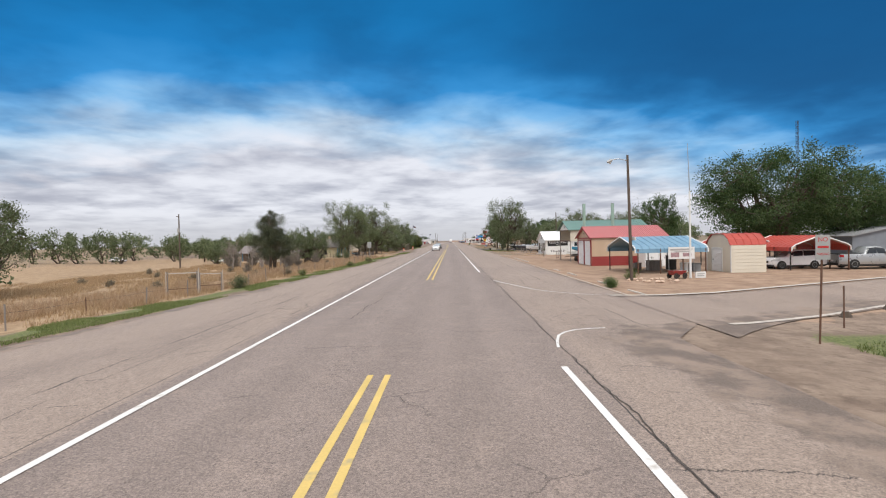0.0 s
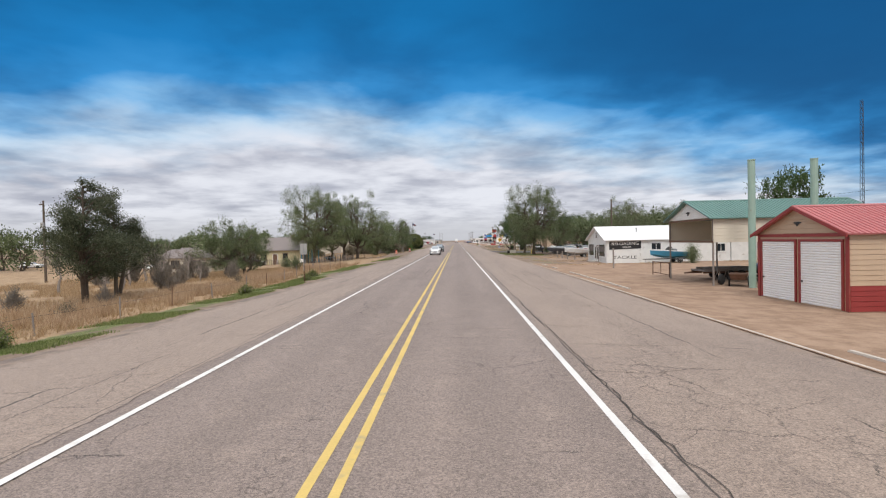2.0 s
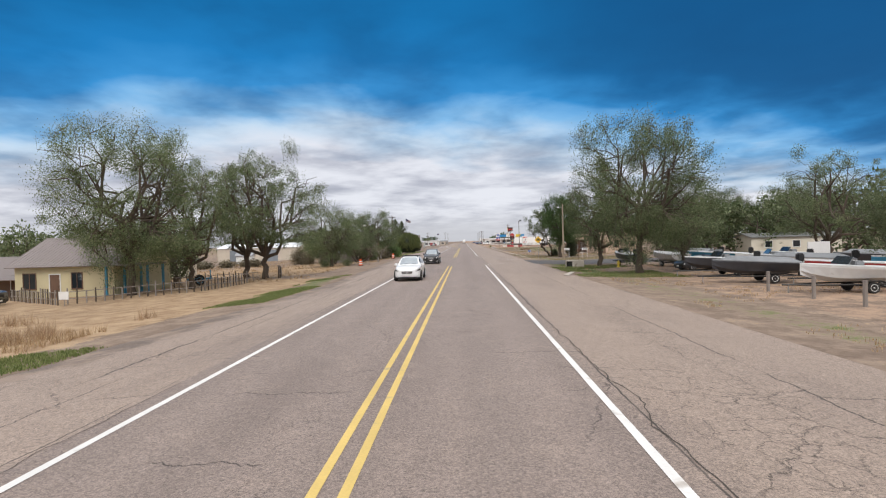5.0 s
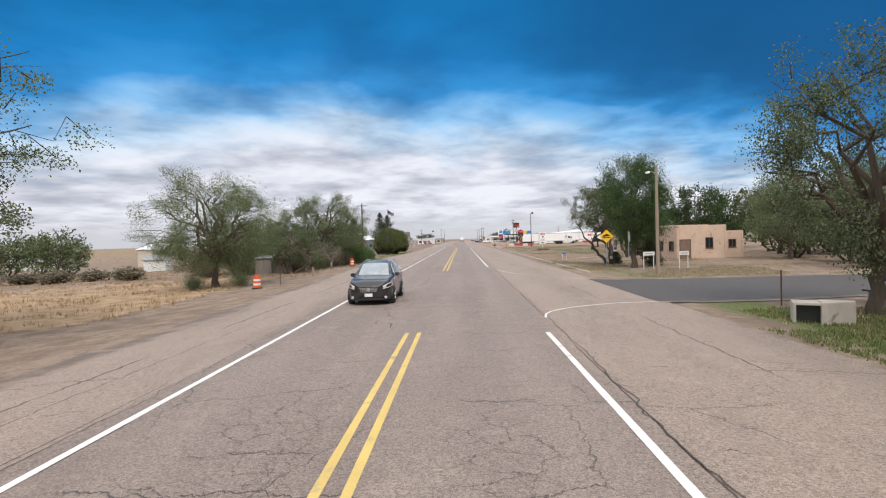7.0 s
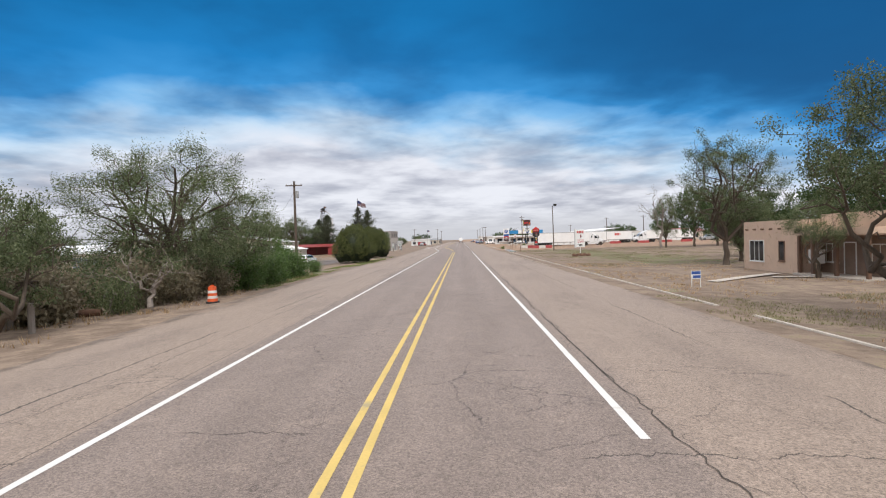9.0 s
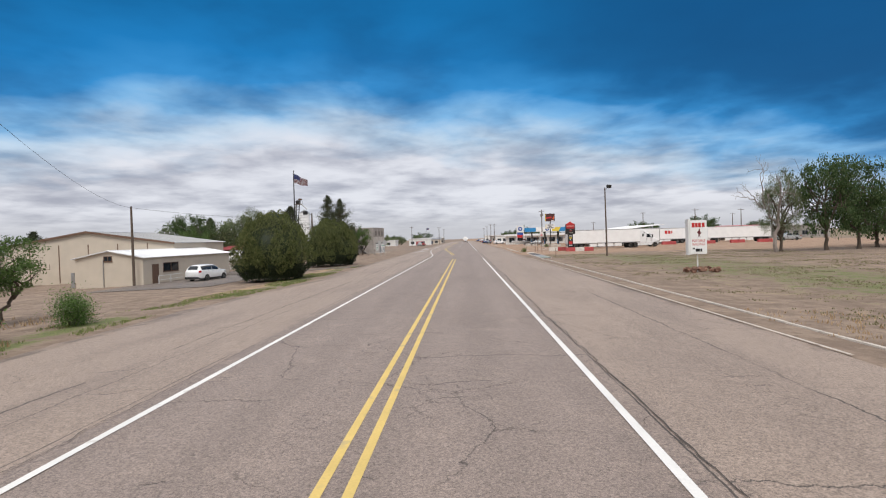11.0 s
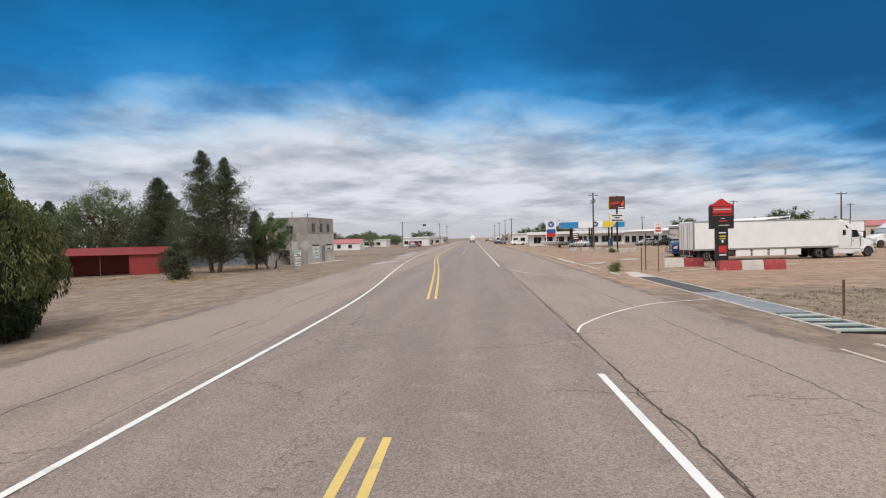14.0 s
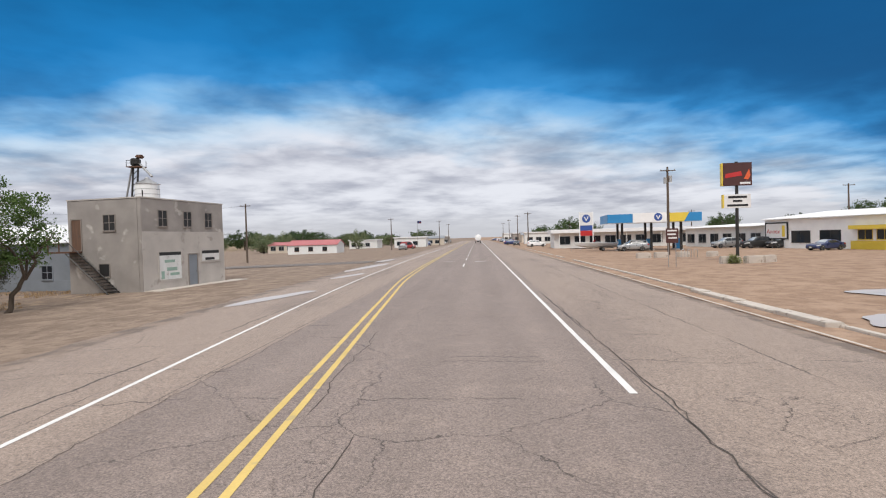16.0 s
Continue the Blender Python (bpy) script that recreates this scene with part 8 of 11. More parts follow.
def round_shed():
    t = thing("storage_shed", 25.0, 49.55, "white metal shed with a red rounded roof", "shed")
    W, L, e, a = 4.1, 2.9, 2.45, 3.3
    h = W / 2
    prof = [(-h, -0.1), (h, -0.1), (h, e - 0.15), (h - 0.35, e + 0.35), (h - 1.0, a - 0.08), (0, a), (-h + 1.0, a - 0.08), (-h + 0.35, e + 0.35), (-h, e - 0.15)]
    mk("front_wall", M["cream"], t, prism(prof, "x", 0, 0.1))
    mk("back_wall", M["cream"], t, prism(prof, "x", L - 0.1, L))
    for s in (-1, 1):
        mk("side_wall", M["cream"], t, box(0.102, L - 0.102, *sorted((s * h, s * (h - 0.1))), -0.1, e - 0.16))
        m = face(0.1, s * h, 0, 90 * s)
        boards(t, "siding_board", "cream", face(L / 2, s * h, 0, 90 * s), -L / 2 + 0.05, L / 2 - 0.05, 0.0, e - 0.2, 0.3, 0.03)
    pr = prof[2:]
    for p, q in zip(pr[:-1], pr[1:]):
        roof_slab("roof_panel", "red_bright", t, (-0.1, p[0], p[1] + 0.02), (L + 0.1, p[0], p[1] + 0.02), (L + 0.1, q[0], q[1] + 0.02), (-0.1, q[0], q[1] + 0.02), 0.03, 0.6)
    m = face(0, 0, 0, 180)
    for a_, b_ in ((-h, -h + 0.14), (h - 0.14, h)):
        mk("corner_trim", M["white"], t, fbox(m, a_, b_, 0, e - 0.2, 0.002, 0.03))
    rollup(t, m, -0.95, 0.55, 2.0, "white_metal", "white")


round_shed()
carport("carport", "open carport with a red roof and white trim", 33.4, 49.0, 90, 5.0, 6.5, 2.0, 3.0, "red_bright")
carport("carport", "second red-roofed carport beside the shed", 30.2, 53.6, 90, 3.6, 6.0, 2.3, 3.1, "red_bright")
car("parked_suv", "dusty white minivan parked under the red carport", 32.9, 51.6, 178, 4.9, 1.9, 1.75, "car_white", "suv")
car("pickup_truck", "silver pickup truck parked on dirt", 38.6, 50.4, -8, 5.6, 1.95, 1.95, "car_silver", "pickup", category="pickup")
t = thing("barn", 53, 64, "grey metal barn with a pale roof", "barn", 90)
gable(t, 10, 9, 2.7, 3.7, "grey_metal", "galv", rib=0.5)
for k, y in enumerate((57.6, 59.4)):
    t = thing("garden_shed", 23.2 + 0.5 * k, y + 0.3, "small white garden shed with ribbed doors", "shed", -90 + 4 * k)
    t.matrix_world = pose(22.6 + 1.5 * k, 58.2 + 0.25 * k, gz(22, 58), 0, 0, 90)
    gable(t, 1.4, 2.0, 1.85, 2.2, "white", "white_roof", over=0.08, rib=0.3, th=0.06)
    m = face(0, 0, 0, 180)
    for s in (-1, 1):
        d = mk("shed_door", M["white_metal"], t, fbox(m, *sorted((s * 0.02, s * 0.6)), 0.06, 1.75, 0.003, 0.03))
        mk("handle", M["black"], d, fbox(m, *sorted((s * 0.06, s * 0.1)), 0.85, 1.05, 0.031, 0.06))


def garage():
    t = thing("garage", 17.3, 64.95, "tan metal garage with a red roof and two roll-up doors", "garage")
    W, L, e, a = 6.1, 8.4, 3.2, 4.4
    h = W / 2
    gable(t, W, L, e, a, "tan_siding", "red_roof", over=0.25, rib=0.23)
    m = face(0, 0, 0, 180)
    for u in (-2.68, 0.2):
        rollup(t, m, u, u + 2.48, 2.85)
    boards(t, "gable_board", "tan_siding", m, 0, 0, e + 0.02, a - 0.12, 0.2, 0.02, taper=lambda v: (a - v) * h / (a - e) - 0.1)
    mk("eave_band", M["red_trim"], t, fbox(m, -h, h, e - 0.14, e, 0.002, 0.05))
    for s in (-1, 1):
        mk("corner_trim", M["red_trim"], t, fbox(m, *sorted((s * (h - 0.16), s * (h + 0.02))), 0, e - 0.15, 0.002, 0.04))
        sl = (a - e) / h
        mk("rake_trim", M["red_trim"], t, moved(prism([(s * (h + 0.25), e - sl * 0.25 - 0.06), (s * (h + 0.25), e - sl * 0.25 + 0.09), (0, a + 0.09), (0, a - 0.06)], "x", -0.3, -0.25), Matrix.Identity(4)))
        sm = face(L / 2, s * h, 0, 90 * s)
        boards(t, "siding_board", "red_trim", sm, -L / 2 + 0.02, L / 2 - 0.02, 0.0, 1.05, 0.21, 0.025)
        boards(t, "siding_board", "tan_siding", sm, -L / 2 + 0.02, L / 2 - 0.02, 1.05, e - 0.05, 0.215, 0.025)
    mk("emblem", M["black"], t, moved(prism([(-0.3, 3.72), (-0.12, 3.66), (0, 3.55), (0.12, 3.66), (0.3, 3.72), (0.1, 3.76), (-0.1, 3.76)], "z", 0.025, 0.045), m), label="small black spread-wing emblem")
    t2 = thing("meter_box", 23.2, 61.75, "small red electric meter box at the garage wall", "meter box")
    mk("case", M["red_trim"], t2, box(-0.35, 0.35, -0.16, 0.14, 0.5, 1.05), bevel=0.02)
    mk("conduit", M["galv"], t2, cyl(0, 0, -0.1, 0.5, 0.04, 8))


garage()
for x, y in ((19.1, 71.7), (22.9, 71.9)):
    t = thing("steel_column", x, y, "tall free-standing pale green steel column", "column", 0, "green columns")
    mk("shaft", M["pale_green"], t, cyl(0, 0, -0.2, 7.6, 0.2, 16))
    mk("cap", M["pale_green"], t, cyl(0, 0, 7.6, 7.66, 0.215, 16))


def tall_carport():
    t = thing("tall_carport", 17.6, 76.6, "tall open carport with a green metal roof", "carport")
    W, L, e, a, lo = 6.6, 10.5, 4.3, 5.5, 2.75
    h = W / 2
    gable(t, W, L, e, a, "cream", "green_roof", over=0.3, rib=0.23, front=False, back=False, side_low=lo, th=0.05)
    m = face(0, 0, 0, 180)
    mk("gable_panel", M["white"], t, moved(prism([(-h + 0.05, e + 0.02), (h - 0.05, e + 0.02), (0, a - 0.03)], "z", -0.04, 0.0), m))
    boards(t, "gable_board", "white", m, 0, 0, e + 0.05, a - 0.1, 0.2, 0.02, taper=lambda v: (a - v) * h / (a - e) - 0.1)
    for s in (-1, 1):
        sm = face(L / 2, s * h, 0, 90 * s)
        boards(t, "siding_board", "cream", sm, -L / 2 + 0.02, L / 2 - 0.02, lo, e - 0.03, 0.22, 0.02)
        for k in range(4):
            xx = 0.06 + (L - 0.12) * k / 3
            mk("post", M["grey_wood"], t, box(xx - 0.045, xx + 0.045, *sorted((s * (h - 0.07), s * (h - 0.16))), -0.3, e - 0.05))
    mk("front_beam", M["brown_wood"], t, box(0.0, 0.12, -h, h, lo - 0.02, lo + 0.12))
    mk("lintel", M["brown_wood"], t, box(0.02, 0.1, -h, h, e - 0.12, e))
    mk("emblem", M["black"], t, moved(prism([(-0.3, 4.78), (-0.12, 4.7), (0, 4.55), (0.12, 4.7), (0.3, 4.78), (0.1, 4.84), (-0.1, 4.84)], "z", 0.025, 0.05), m), label="small black spread-wing emblem")


tall_carport()
t = thing("flatbed_trailer", 21.2, 78.6, "rusty flatbed trailer loaded with scrap timber", "trailer", 5)
mk("bed", M["grey_wood"], t, box(-2.2, 2.0, -0.9, 0.9, 0.62, 0.74))
mk("frame", M["rust"], t, box(-2.2, 2.0, -0.8, -0.7, 0.48, 0.615), box(-2.2, 2.0, 0.7, 0.8, 0.48, 0.615), rod((-2.2, -0.6, 0.55), (-3.2, 0, 0.5), 0.04), rod((-2.2, 0.6, 0.55), (-3.2, 0, 0.5), 0.04))
for s in (-1, 1):
    for xx in (-0.35, 0.45):
        wheel(t, xx, s * 1.02, 0.34, 0.2, "rust", s)
t = thing("timber_stack", 21.0, 78.6, "stack of rough scrap timber and pipe", "timber", 5, z=gz(21, 78) + 0.745)
for k in range(9):
    mk("timber", M["grey_wood"], t, moved(box(-1.9 + 0.1 * (k % 3), 1.7, -0.7 + 0.16 * k, -0.58 + 0.16 * k, 0.0, 0.1 + 0.05 * (k % 2)), pose(0, 0, 0, 0, 0, 1.5 * (k % 3))))
t = thing("spare_wheel", 18.6, 74.3, "spare trailer wheel lying against a post", "wheel", 40)
wheel(t, 0, 0, 0.33, 0.2, "rust")
t = thing("sawhorse", 20.1, 77.0, "weathered wooden sawhorse with splayed legs", "sawhorse", 30)
mk("beam", M["grey_wood"], t, box(-0.6, 0.6, -0.05, 0.05, 0.75, 0.86))
for sx in (-1, 1):
    for sy in (-1, 1):
        mk("leg", M["grey_wood"], t, rod((sx * 0.45, 0, 0.78), (sx * 0.6, sy * 0.35, 0), 0.035))
car("old_pickup", "old dark blue pickup truck under the green roof", 25.2, 77.3, 180, 5.2, 1.9, 1.8, "car_dark", "pickup", category="pickup")
t = thing("box_truck_body", 27.4, 79.6, "white van body parked behind the carport", "van body")
mk("box", M["white_metal"], t, box(-1.6, 1.6, -1.1, 1.1, 0.5, 2.7), bevel=0.08)
mk("skid", M["dark_steel"], t, box(-1.5, 1.5, -0.9, -0.7, 0, 0.5), box(-1.5, 1.5, 0.7, 0.9, 0, 0.5))
t = thing("pipe_gate", 17.9, 80.6, "low rusty pipe gate frame", "gate", 88)
mk("gate_frame", M["rust"], t, rod((0, 0, 0.2), (3.6, 0, 0.2), 0.03), rod((0, 0, 1.1), (3.6, 0, 1.1), 0.03), rod((0, 0, -0.2), (0, 0, 1.1), 0.04), rod((3.6, 0, -0.2), (3.6, 0, 1.1), 0.04), rod((1.8, 0, 0.2), (1.8, 0, 1.1), 0.03))
t = thing("garden_cart", 19.0, 73.0, "two-wheeled rusty cart in front of the garage", "cart", 60)
mk("tray", M["rust"], t, loft([[(-0.7, -0.4, 0.45), (0.7, -0.4, 0.45), (0.7, 0.4, 0.45), (-0.7, 0.4, 0.45)], [(-0.85, -0.5, 0.8), (0.85, -0.5, 0.8), (0.85, 0.5, 0.8), (-0.85, 0.5, 0.8)]]))
for s in (-1, 1):
    wheel(t, 0, s * 0.52, 0.32, 0.08, "rust", s)


# lattice tower far behind the corner lot
t = thing("radio_tower", 184, 273, "tall thin dark lattice radio tower", "tower")
legs = [(1.0, 0), (-0.5, 0.86), (-0.5, -0.86)]
for lx, ly in legs:
    mk("leg", M["dark_steel"], t, rod((lx, ly, -0.2), (lx * 0.6, ly * 0.6, 62), 0.10))
for k in range(24):
    z0, z1 = k * 2.58, (k + 1) * 2.58
    for i in range(3):
        (ax, ay), (bx, by) = legs[i], legs[(i + 1) % 3]
        f0, f1 = 1 - 0.4 * z0 / 62, 1 - 0.4 * z1 / 62
        mk("brace", M["dark_steel"], t, rod((ax * f0, ay * f0, z0), (bx * f1, by * f1, z1), 0.06, 4))


def shop():
    t = thing("bait_shop", 20.2, 109.1, "white peeling block shop with a bright metal roof", "shop")
    W, L, e, a = 8.7, 18.5, 2.85, 4.5
    h = W / 2
    gable(t, W, L, e, a, "white_peel", "white_roof", over=0.35, rib=0.3)
    m = face(0, 0, 0, 180)
    window(t, m, -3.75, -1.35, 0.75, 2.25, "white_peel", 0, 0.1)
    window(t, m, 1.15, 3.75, 0.75, 2.25, "white_peel", 0, 0.1)
    door(t, m, -0.95, -0.15, 2.1, "white_peel", "white_peel", True)
    door(t, m, 0.2, 0.85, 2.1, "white_peel", "brown_wood", True)
    window(t, m, -0.18, 0.18, 3.25, 3.8, "brown_wood", 0, 0.04)
    boards(t, "gable_board", "white_peel", m, 0, 0, e + 0.02, a - 0.15, 0.16, 0.02, taper=lambda v: (a - v) * h / (a - e) - 0.15)
    mk("door_step", M["concrete"], t, box(-1.0, -0.03, -1.2, 1.3, -0.1, 0.1), bevel=0.02)
    sm = face(0, -h, 0, -90)
    # wall signs
    s = panel(t, "wall_sign", [(0.35, 1.62), (4.3, 1.72), (4.3, 2.66), (0.35, 2.60)], "sign_black", sm, 0.002, 0.03)
    lettering("word", "RELOADING", M["sign_white"], s, sm @ Matrix.Translation((2.32, 2.36, 0.031)), 0.62, 0.002, squeeze=0.98)
    lettering("word", "EQUIP.", M["sign_white"], s, sm @ Matrix.Translation((2.55, 1.9, 0.031)), 0.36, 0.002)
    lettering("painted_word", "TACKLE", M["sign_black"], t, sm @ Matrix.Translation((2.3, 0.62, 0.004)), 0.55, 0.002, squeeze=1.5)
    window(t, sm, 5.6, 6.7, 1.55, 2.35, "white_peel", 1, 0.06)
    window(t, sm, 13.6, 14.6, 1.2, 2.1, "white_peel", 1, 0.06)
    mk("roof_vent", M["galv"], t, cyl(4.6, -1.9, 3.5, 4.25, 0.07, 8), cyl(4.6, -1.9, 4.25, 4.33, 0.14, 8))
    mk("wall_pipe", M["galv"], t, cyl(15.3, -h - 0.06, 0, 2.7, 0.04, 8))


shop()
for x, y, h in ((17.9, 94.5, 2.05), (19.0, 116.6, 1.1), (18.6, 119.6, 1.1), (18.4, 122.5, 1.1), (18.3, 126.0, 1.1)):
    t = thing("wooden_post", x, y, "single weathered wooden post in dry ground", "post")
    mk("post", M["grey_wood"], t, cyl(0, 0, -0.3, h, 0.09, 8), smooth=False)
boat("motor_boat", "faded blue fishing boat on a trailer by the shop wall", 27.2, 102.6, 180, 4.8, 1.9, "boat_blue")
pole("utility_pole", "dark wooden utility pole behind the shop", 25.3, 119.2, 9.0, 0.13)
t = pole("utility_pole", "distant wooden utility pole with a crossarm", 60, 140, 9.0, 0.13)
crossarm(t, 8.6, 1.8)
cable("power_cable", (25.3, 119.2, 8.1), (60, 140, 6.8), 0.8, "thin black power cable sagging between poles")
cable("power_cable", (25.3, 119.2, 7.8), (45, 95, 6.9), 0.7, "thin black power cable sagging to the yard")

# the boat yard
YARD = ((20.6, 131.5, 175, 5.2, 2.0, "boat_black", "tarp"), (24.6, 128.0, 168, 5.4, 2.1, "car_red", None), (21.6, 124.8, 178, 4.6, 1.8, "boat_white", None), (26.5, 135.5, 160, 5.6, 2.2, "boat_white", "tarp"), (21.4, 137.6, 182, 5.4, 2.1, "boat_black", None), (30.5, 131.0, 172, 5.0, 2.0, "boat_blue", None), (27.0, 140.5, 165, 5.2, 2.0, "boat_white", None), (33.5, 138.0, 160, 5.4, 2.1, "boat_black", "tarp"), (19.8, 155.9, 98, 4.6, 1.8, "boat_black", None), (23.2, 152.4, 100, 5.2, 2.1, "boat_white", None), (27.4, 150.6, 140, 6.0, 2.4, "boat_blue", None), (27.5, 156.0, 150, 5.4, 2.1, "boat_white", "tarp"), (31.5, 145.5, 175, 5.4, 2.1, "boat_white", None))
for k, (x, y, rz, L, W, hull, cov) in enumerate(YARD):
    what = {"boat_black": "dark bass boat", "car_red": "red bass boat", "boat_white": "white motor boat", "boat_blue": "blue and white motor boat"}[hull]
    boat("motor_boat", what + (" under a grey cover on its trailer" if cov else " stored on its trailer in the yard"), x, y, rz, L, W, hull, cover=cov, windscreen=(k % 2 == 0))
car("parked_car", "dark old sedan among the stored boats", 23.4, 145.0, 190, 4.6, 1.8, 1.4, "car_dark", "sedan")
t = thing("board_sign", 31, 140.6, "plain white board on two posts in the yard", "sign")
mk("board", M["sign_white"], t, box(-0.9, 0.9, -0.03, 0.03, 1.2, 2.4))
for s in (-0.8, 0.8):
    mk("post", M["grey_wood"], t, box(s - 0.05, s + 0.05, 0.035, 0.13, -0.2, 2.4))
t = thing("mobile_home", 44, 176, "long low tan mobile home behind the yard", "mobile home", 0)
gable(t, 4.2, 13, 2.6, 3.1, "cream", "galv", rib=0.6)
for u in (2, 6, 10):
    window(t, face(0, -2.1, 0, -90), u, u + 1.0, 1.1, 2.0)
t = thing("fire_hydrant", 17.9, 151.9, "yellow fire hydrant beside the tree", "hydrant")
mk("barrel", M["canopy_yellow"], t, cyl(0, 0, -0.1, 0.55, 0.11, 12), cyl(0, 0, 0.0, 0.06, 0.17, 12))
mk("bonnet", M["canopy_yellow"], t, tube([(0, 0, 0.55), (0, 0, 0.62), (0, 0, 0.72)], [0.14, 0.13, 0.04], 12))
for s in (-1, 1):
    mk("outlet", M["canopy_yellow"], t, rod((0, 0, 0.42), (s * 0.19, 0, 0.42), 0.05, 10))


def culvert():
    t = thing("culvert", 12.95, 153.0, "concrete culvert headwall with a dark opening", "culvert", -28)
    mk("headwall", M["concrete"], t, box(-0.45, -0.36, 0, 1.0, -0.4, 0.66), box(-0.358, 0.318, 0.0, 1.0, 0.58, 0.66), bevel=0.015)
    mk("wing_wall", M["concrete"], t, prism([(0.32, -0.02), (0.5, -0.02), (1.35, 0.75), (1.35, 1.0), (0.32, 1.0)], "z", -0.4, 0.68), bevel=0.02)
    # black block stands in for the shade inside the opening
    mk("pipe_mouth", M["black"], t, box(-0.357, 0.317, 0.22, 0.4, -0.3, 0.578))


culvert()
t = thing("marker_rod", 15.0, 157.8, "thin dark steel marker rod by the street", "post")
mk("rod", M["rust"], t, cyl(0, 0, -0.2, 1.5, 0.03, 6))
t = pole("street_lamp", "pale wooden pole with a street lamp", 16.85, 176.2, 8.5, 0.125, "pole_pale", "street lamp")
mk("arm", M["galv"], t, tube([(0, 0, 7.9), (-0.35, 0, 8.1), (-0.6, 0, 8.06)], 0.025, 6))
mk("lamp_head", M["white_metal"], t, tube([(-0.5, 0, 8.08), (-0.65, 0, 8.04), (-0.85, 0, 8.0)], [0.05, 0.1, 0.05], 10))


def stop_back(t):
    m = face(0.0, -0.035, 0, -90)
    pts = [(0.38 * math.cos(math.pi / 8 + k * math.pi / 4), 2.95 + 0.38 * math.sin(math.pi / 8 + k * math.pi / 4)) for k in range(8)]
    panel(t, "plate", pts, "sign_grey", m)


road_sign("stop_sign", "octagonal sign seen from its bare metal back", 13.75, 173.6, 3.4, 60, stop_back, "galv", 0.03)


def bump_sign(t):
    m = face(0.0, -0.035, 0, -90)
    panel(t, "plate", [(0, 2.45), (0.56, 3.0), (0, 3.55), (-0.56, 3.0)], "sign_yellow", m)
    panel(t, "car_symbol", [(-0.3, 2.98), (0.3, 3.03), (0.32, 3.1), (0.16, 3.13), (0.08, 3.2), (-0.08, 3.19), (-0.14, 3.1), (-0.3, 3.07)], "sign_black", m, 0.013, 0.018)
    panel(t, "bump_symbol", [(-0.36, 2.86), (0.36, 2.86), (0.34, 2.91), (0.2, 2.93), (0.1, 2.97), (0.0, 2.92), (-0.12, 2.97), (-0.22, 2.92), (-0.34, 2.91)], "sign_black", m, 0.013, 0.018)


road_sign("warning_sign", "yellow diamond bump warning sign on a steel post", 13.12, 177.1, 3.3, 0, bump_sign)
for x, y, rz in ((18.7, 183.2, 8), (21.6, 182.5, 20)):
    t = thing("street_board", x, y, "low white board on two thin posts", "sign", rz)
    mk("board", M["sign_white"], t, box(-0.55, 0.55, -0.02, 0.02, 1.2, 1.55))
    bars(t, face(0, -0.02, 0, -90), [(-0.4, 0.4, 1.33, 1.42)], "sign_grey")
    for s in (-0.48, 0.48):
        mk("post", M["white"], t, box(s - 0.025, s + 0.025, 0.022, 0.07, -0.2, 1.5))
t = thing("letterbox", 17.3, 189.6, "small grey letterbox on a thin wooden post", "letterbox", 80)
mk("post", M["brown_wood"], t, box(-0.045, 0.045, -0.045, 0.045, -0.2, 2.1))
mk("box", M["sign_grey"], t, moved(prism([(-0.11, 0.7), (0.11, 0.7), (0.11, 0.92), (0.06, 1.0), (-0.06, 1.0), (-0.11, 0.92)], "x", -0.2, 0.2), Matrix.Translation((0.0, 0.17, 0))))
t = thing("outbuilding", 100, 277, "small pale pink house with a light roof", "house", 0)
gable(t, 7, 11, 2.6, 3.8, "adobe", "white_roof", rib=0.6)
for u in (2.0, 6.5):
    window(t, face(0, -3.5, 0, -90), u, u + 1.1, 0.9, 2.0, "brown_wood", 1)
for x, y in ((72, 247), (86, 250)):
    t = pole("utility_pole", "slim pale utility pole before far trees", x, y, 10.6, 0.14, "pole_pale")
    crossarm(t, 10.2, 1.7)


# ---- the adobe motel ----
def parapet_block(t, x0, x1, y0, y1, h, mat_="adobe"):
    th = 0.3
    mk("wall", M[mat_], t, box(x0, x0 + th, y0, y1, -0.2, h), bevel=0.06)
    mk("wall", M[mat_], t, box(x1 - th, x1, y0, y1, -0.2, h), bevel=0.06)
    mk("wall", M[mat_], t, box(x0 + th + 0.002, x1 - th - 0.002, y0 + 0.003, y0 + th, -0.2, h - 0.004), bevel=0.06)
    mk("wall", M[mat_], t, box(x0 + th + 0.002, x1 - th - 0.002, y1 - th, y1 - 0.003, -0.2, h - 0.004), bevel=0.06)
    mk("roof", M["concrete"], t, box(x0 + th + 0.004, x1 - th - 0.004, y0 + th + 0.004, y1 - th - 0.004, h - 0.5, h - 0.35))


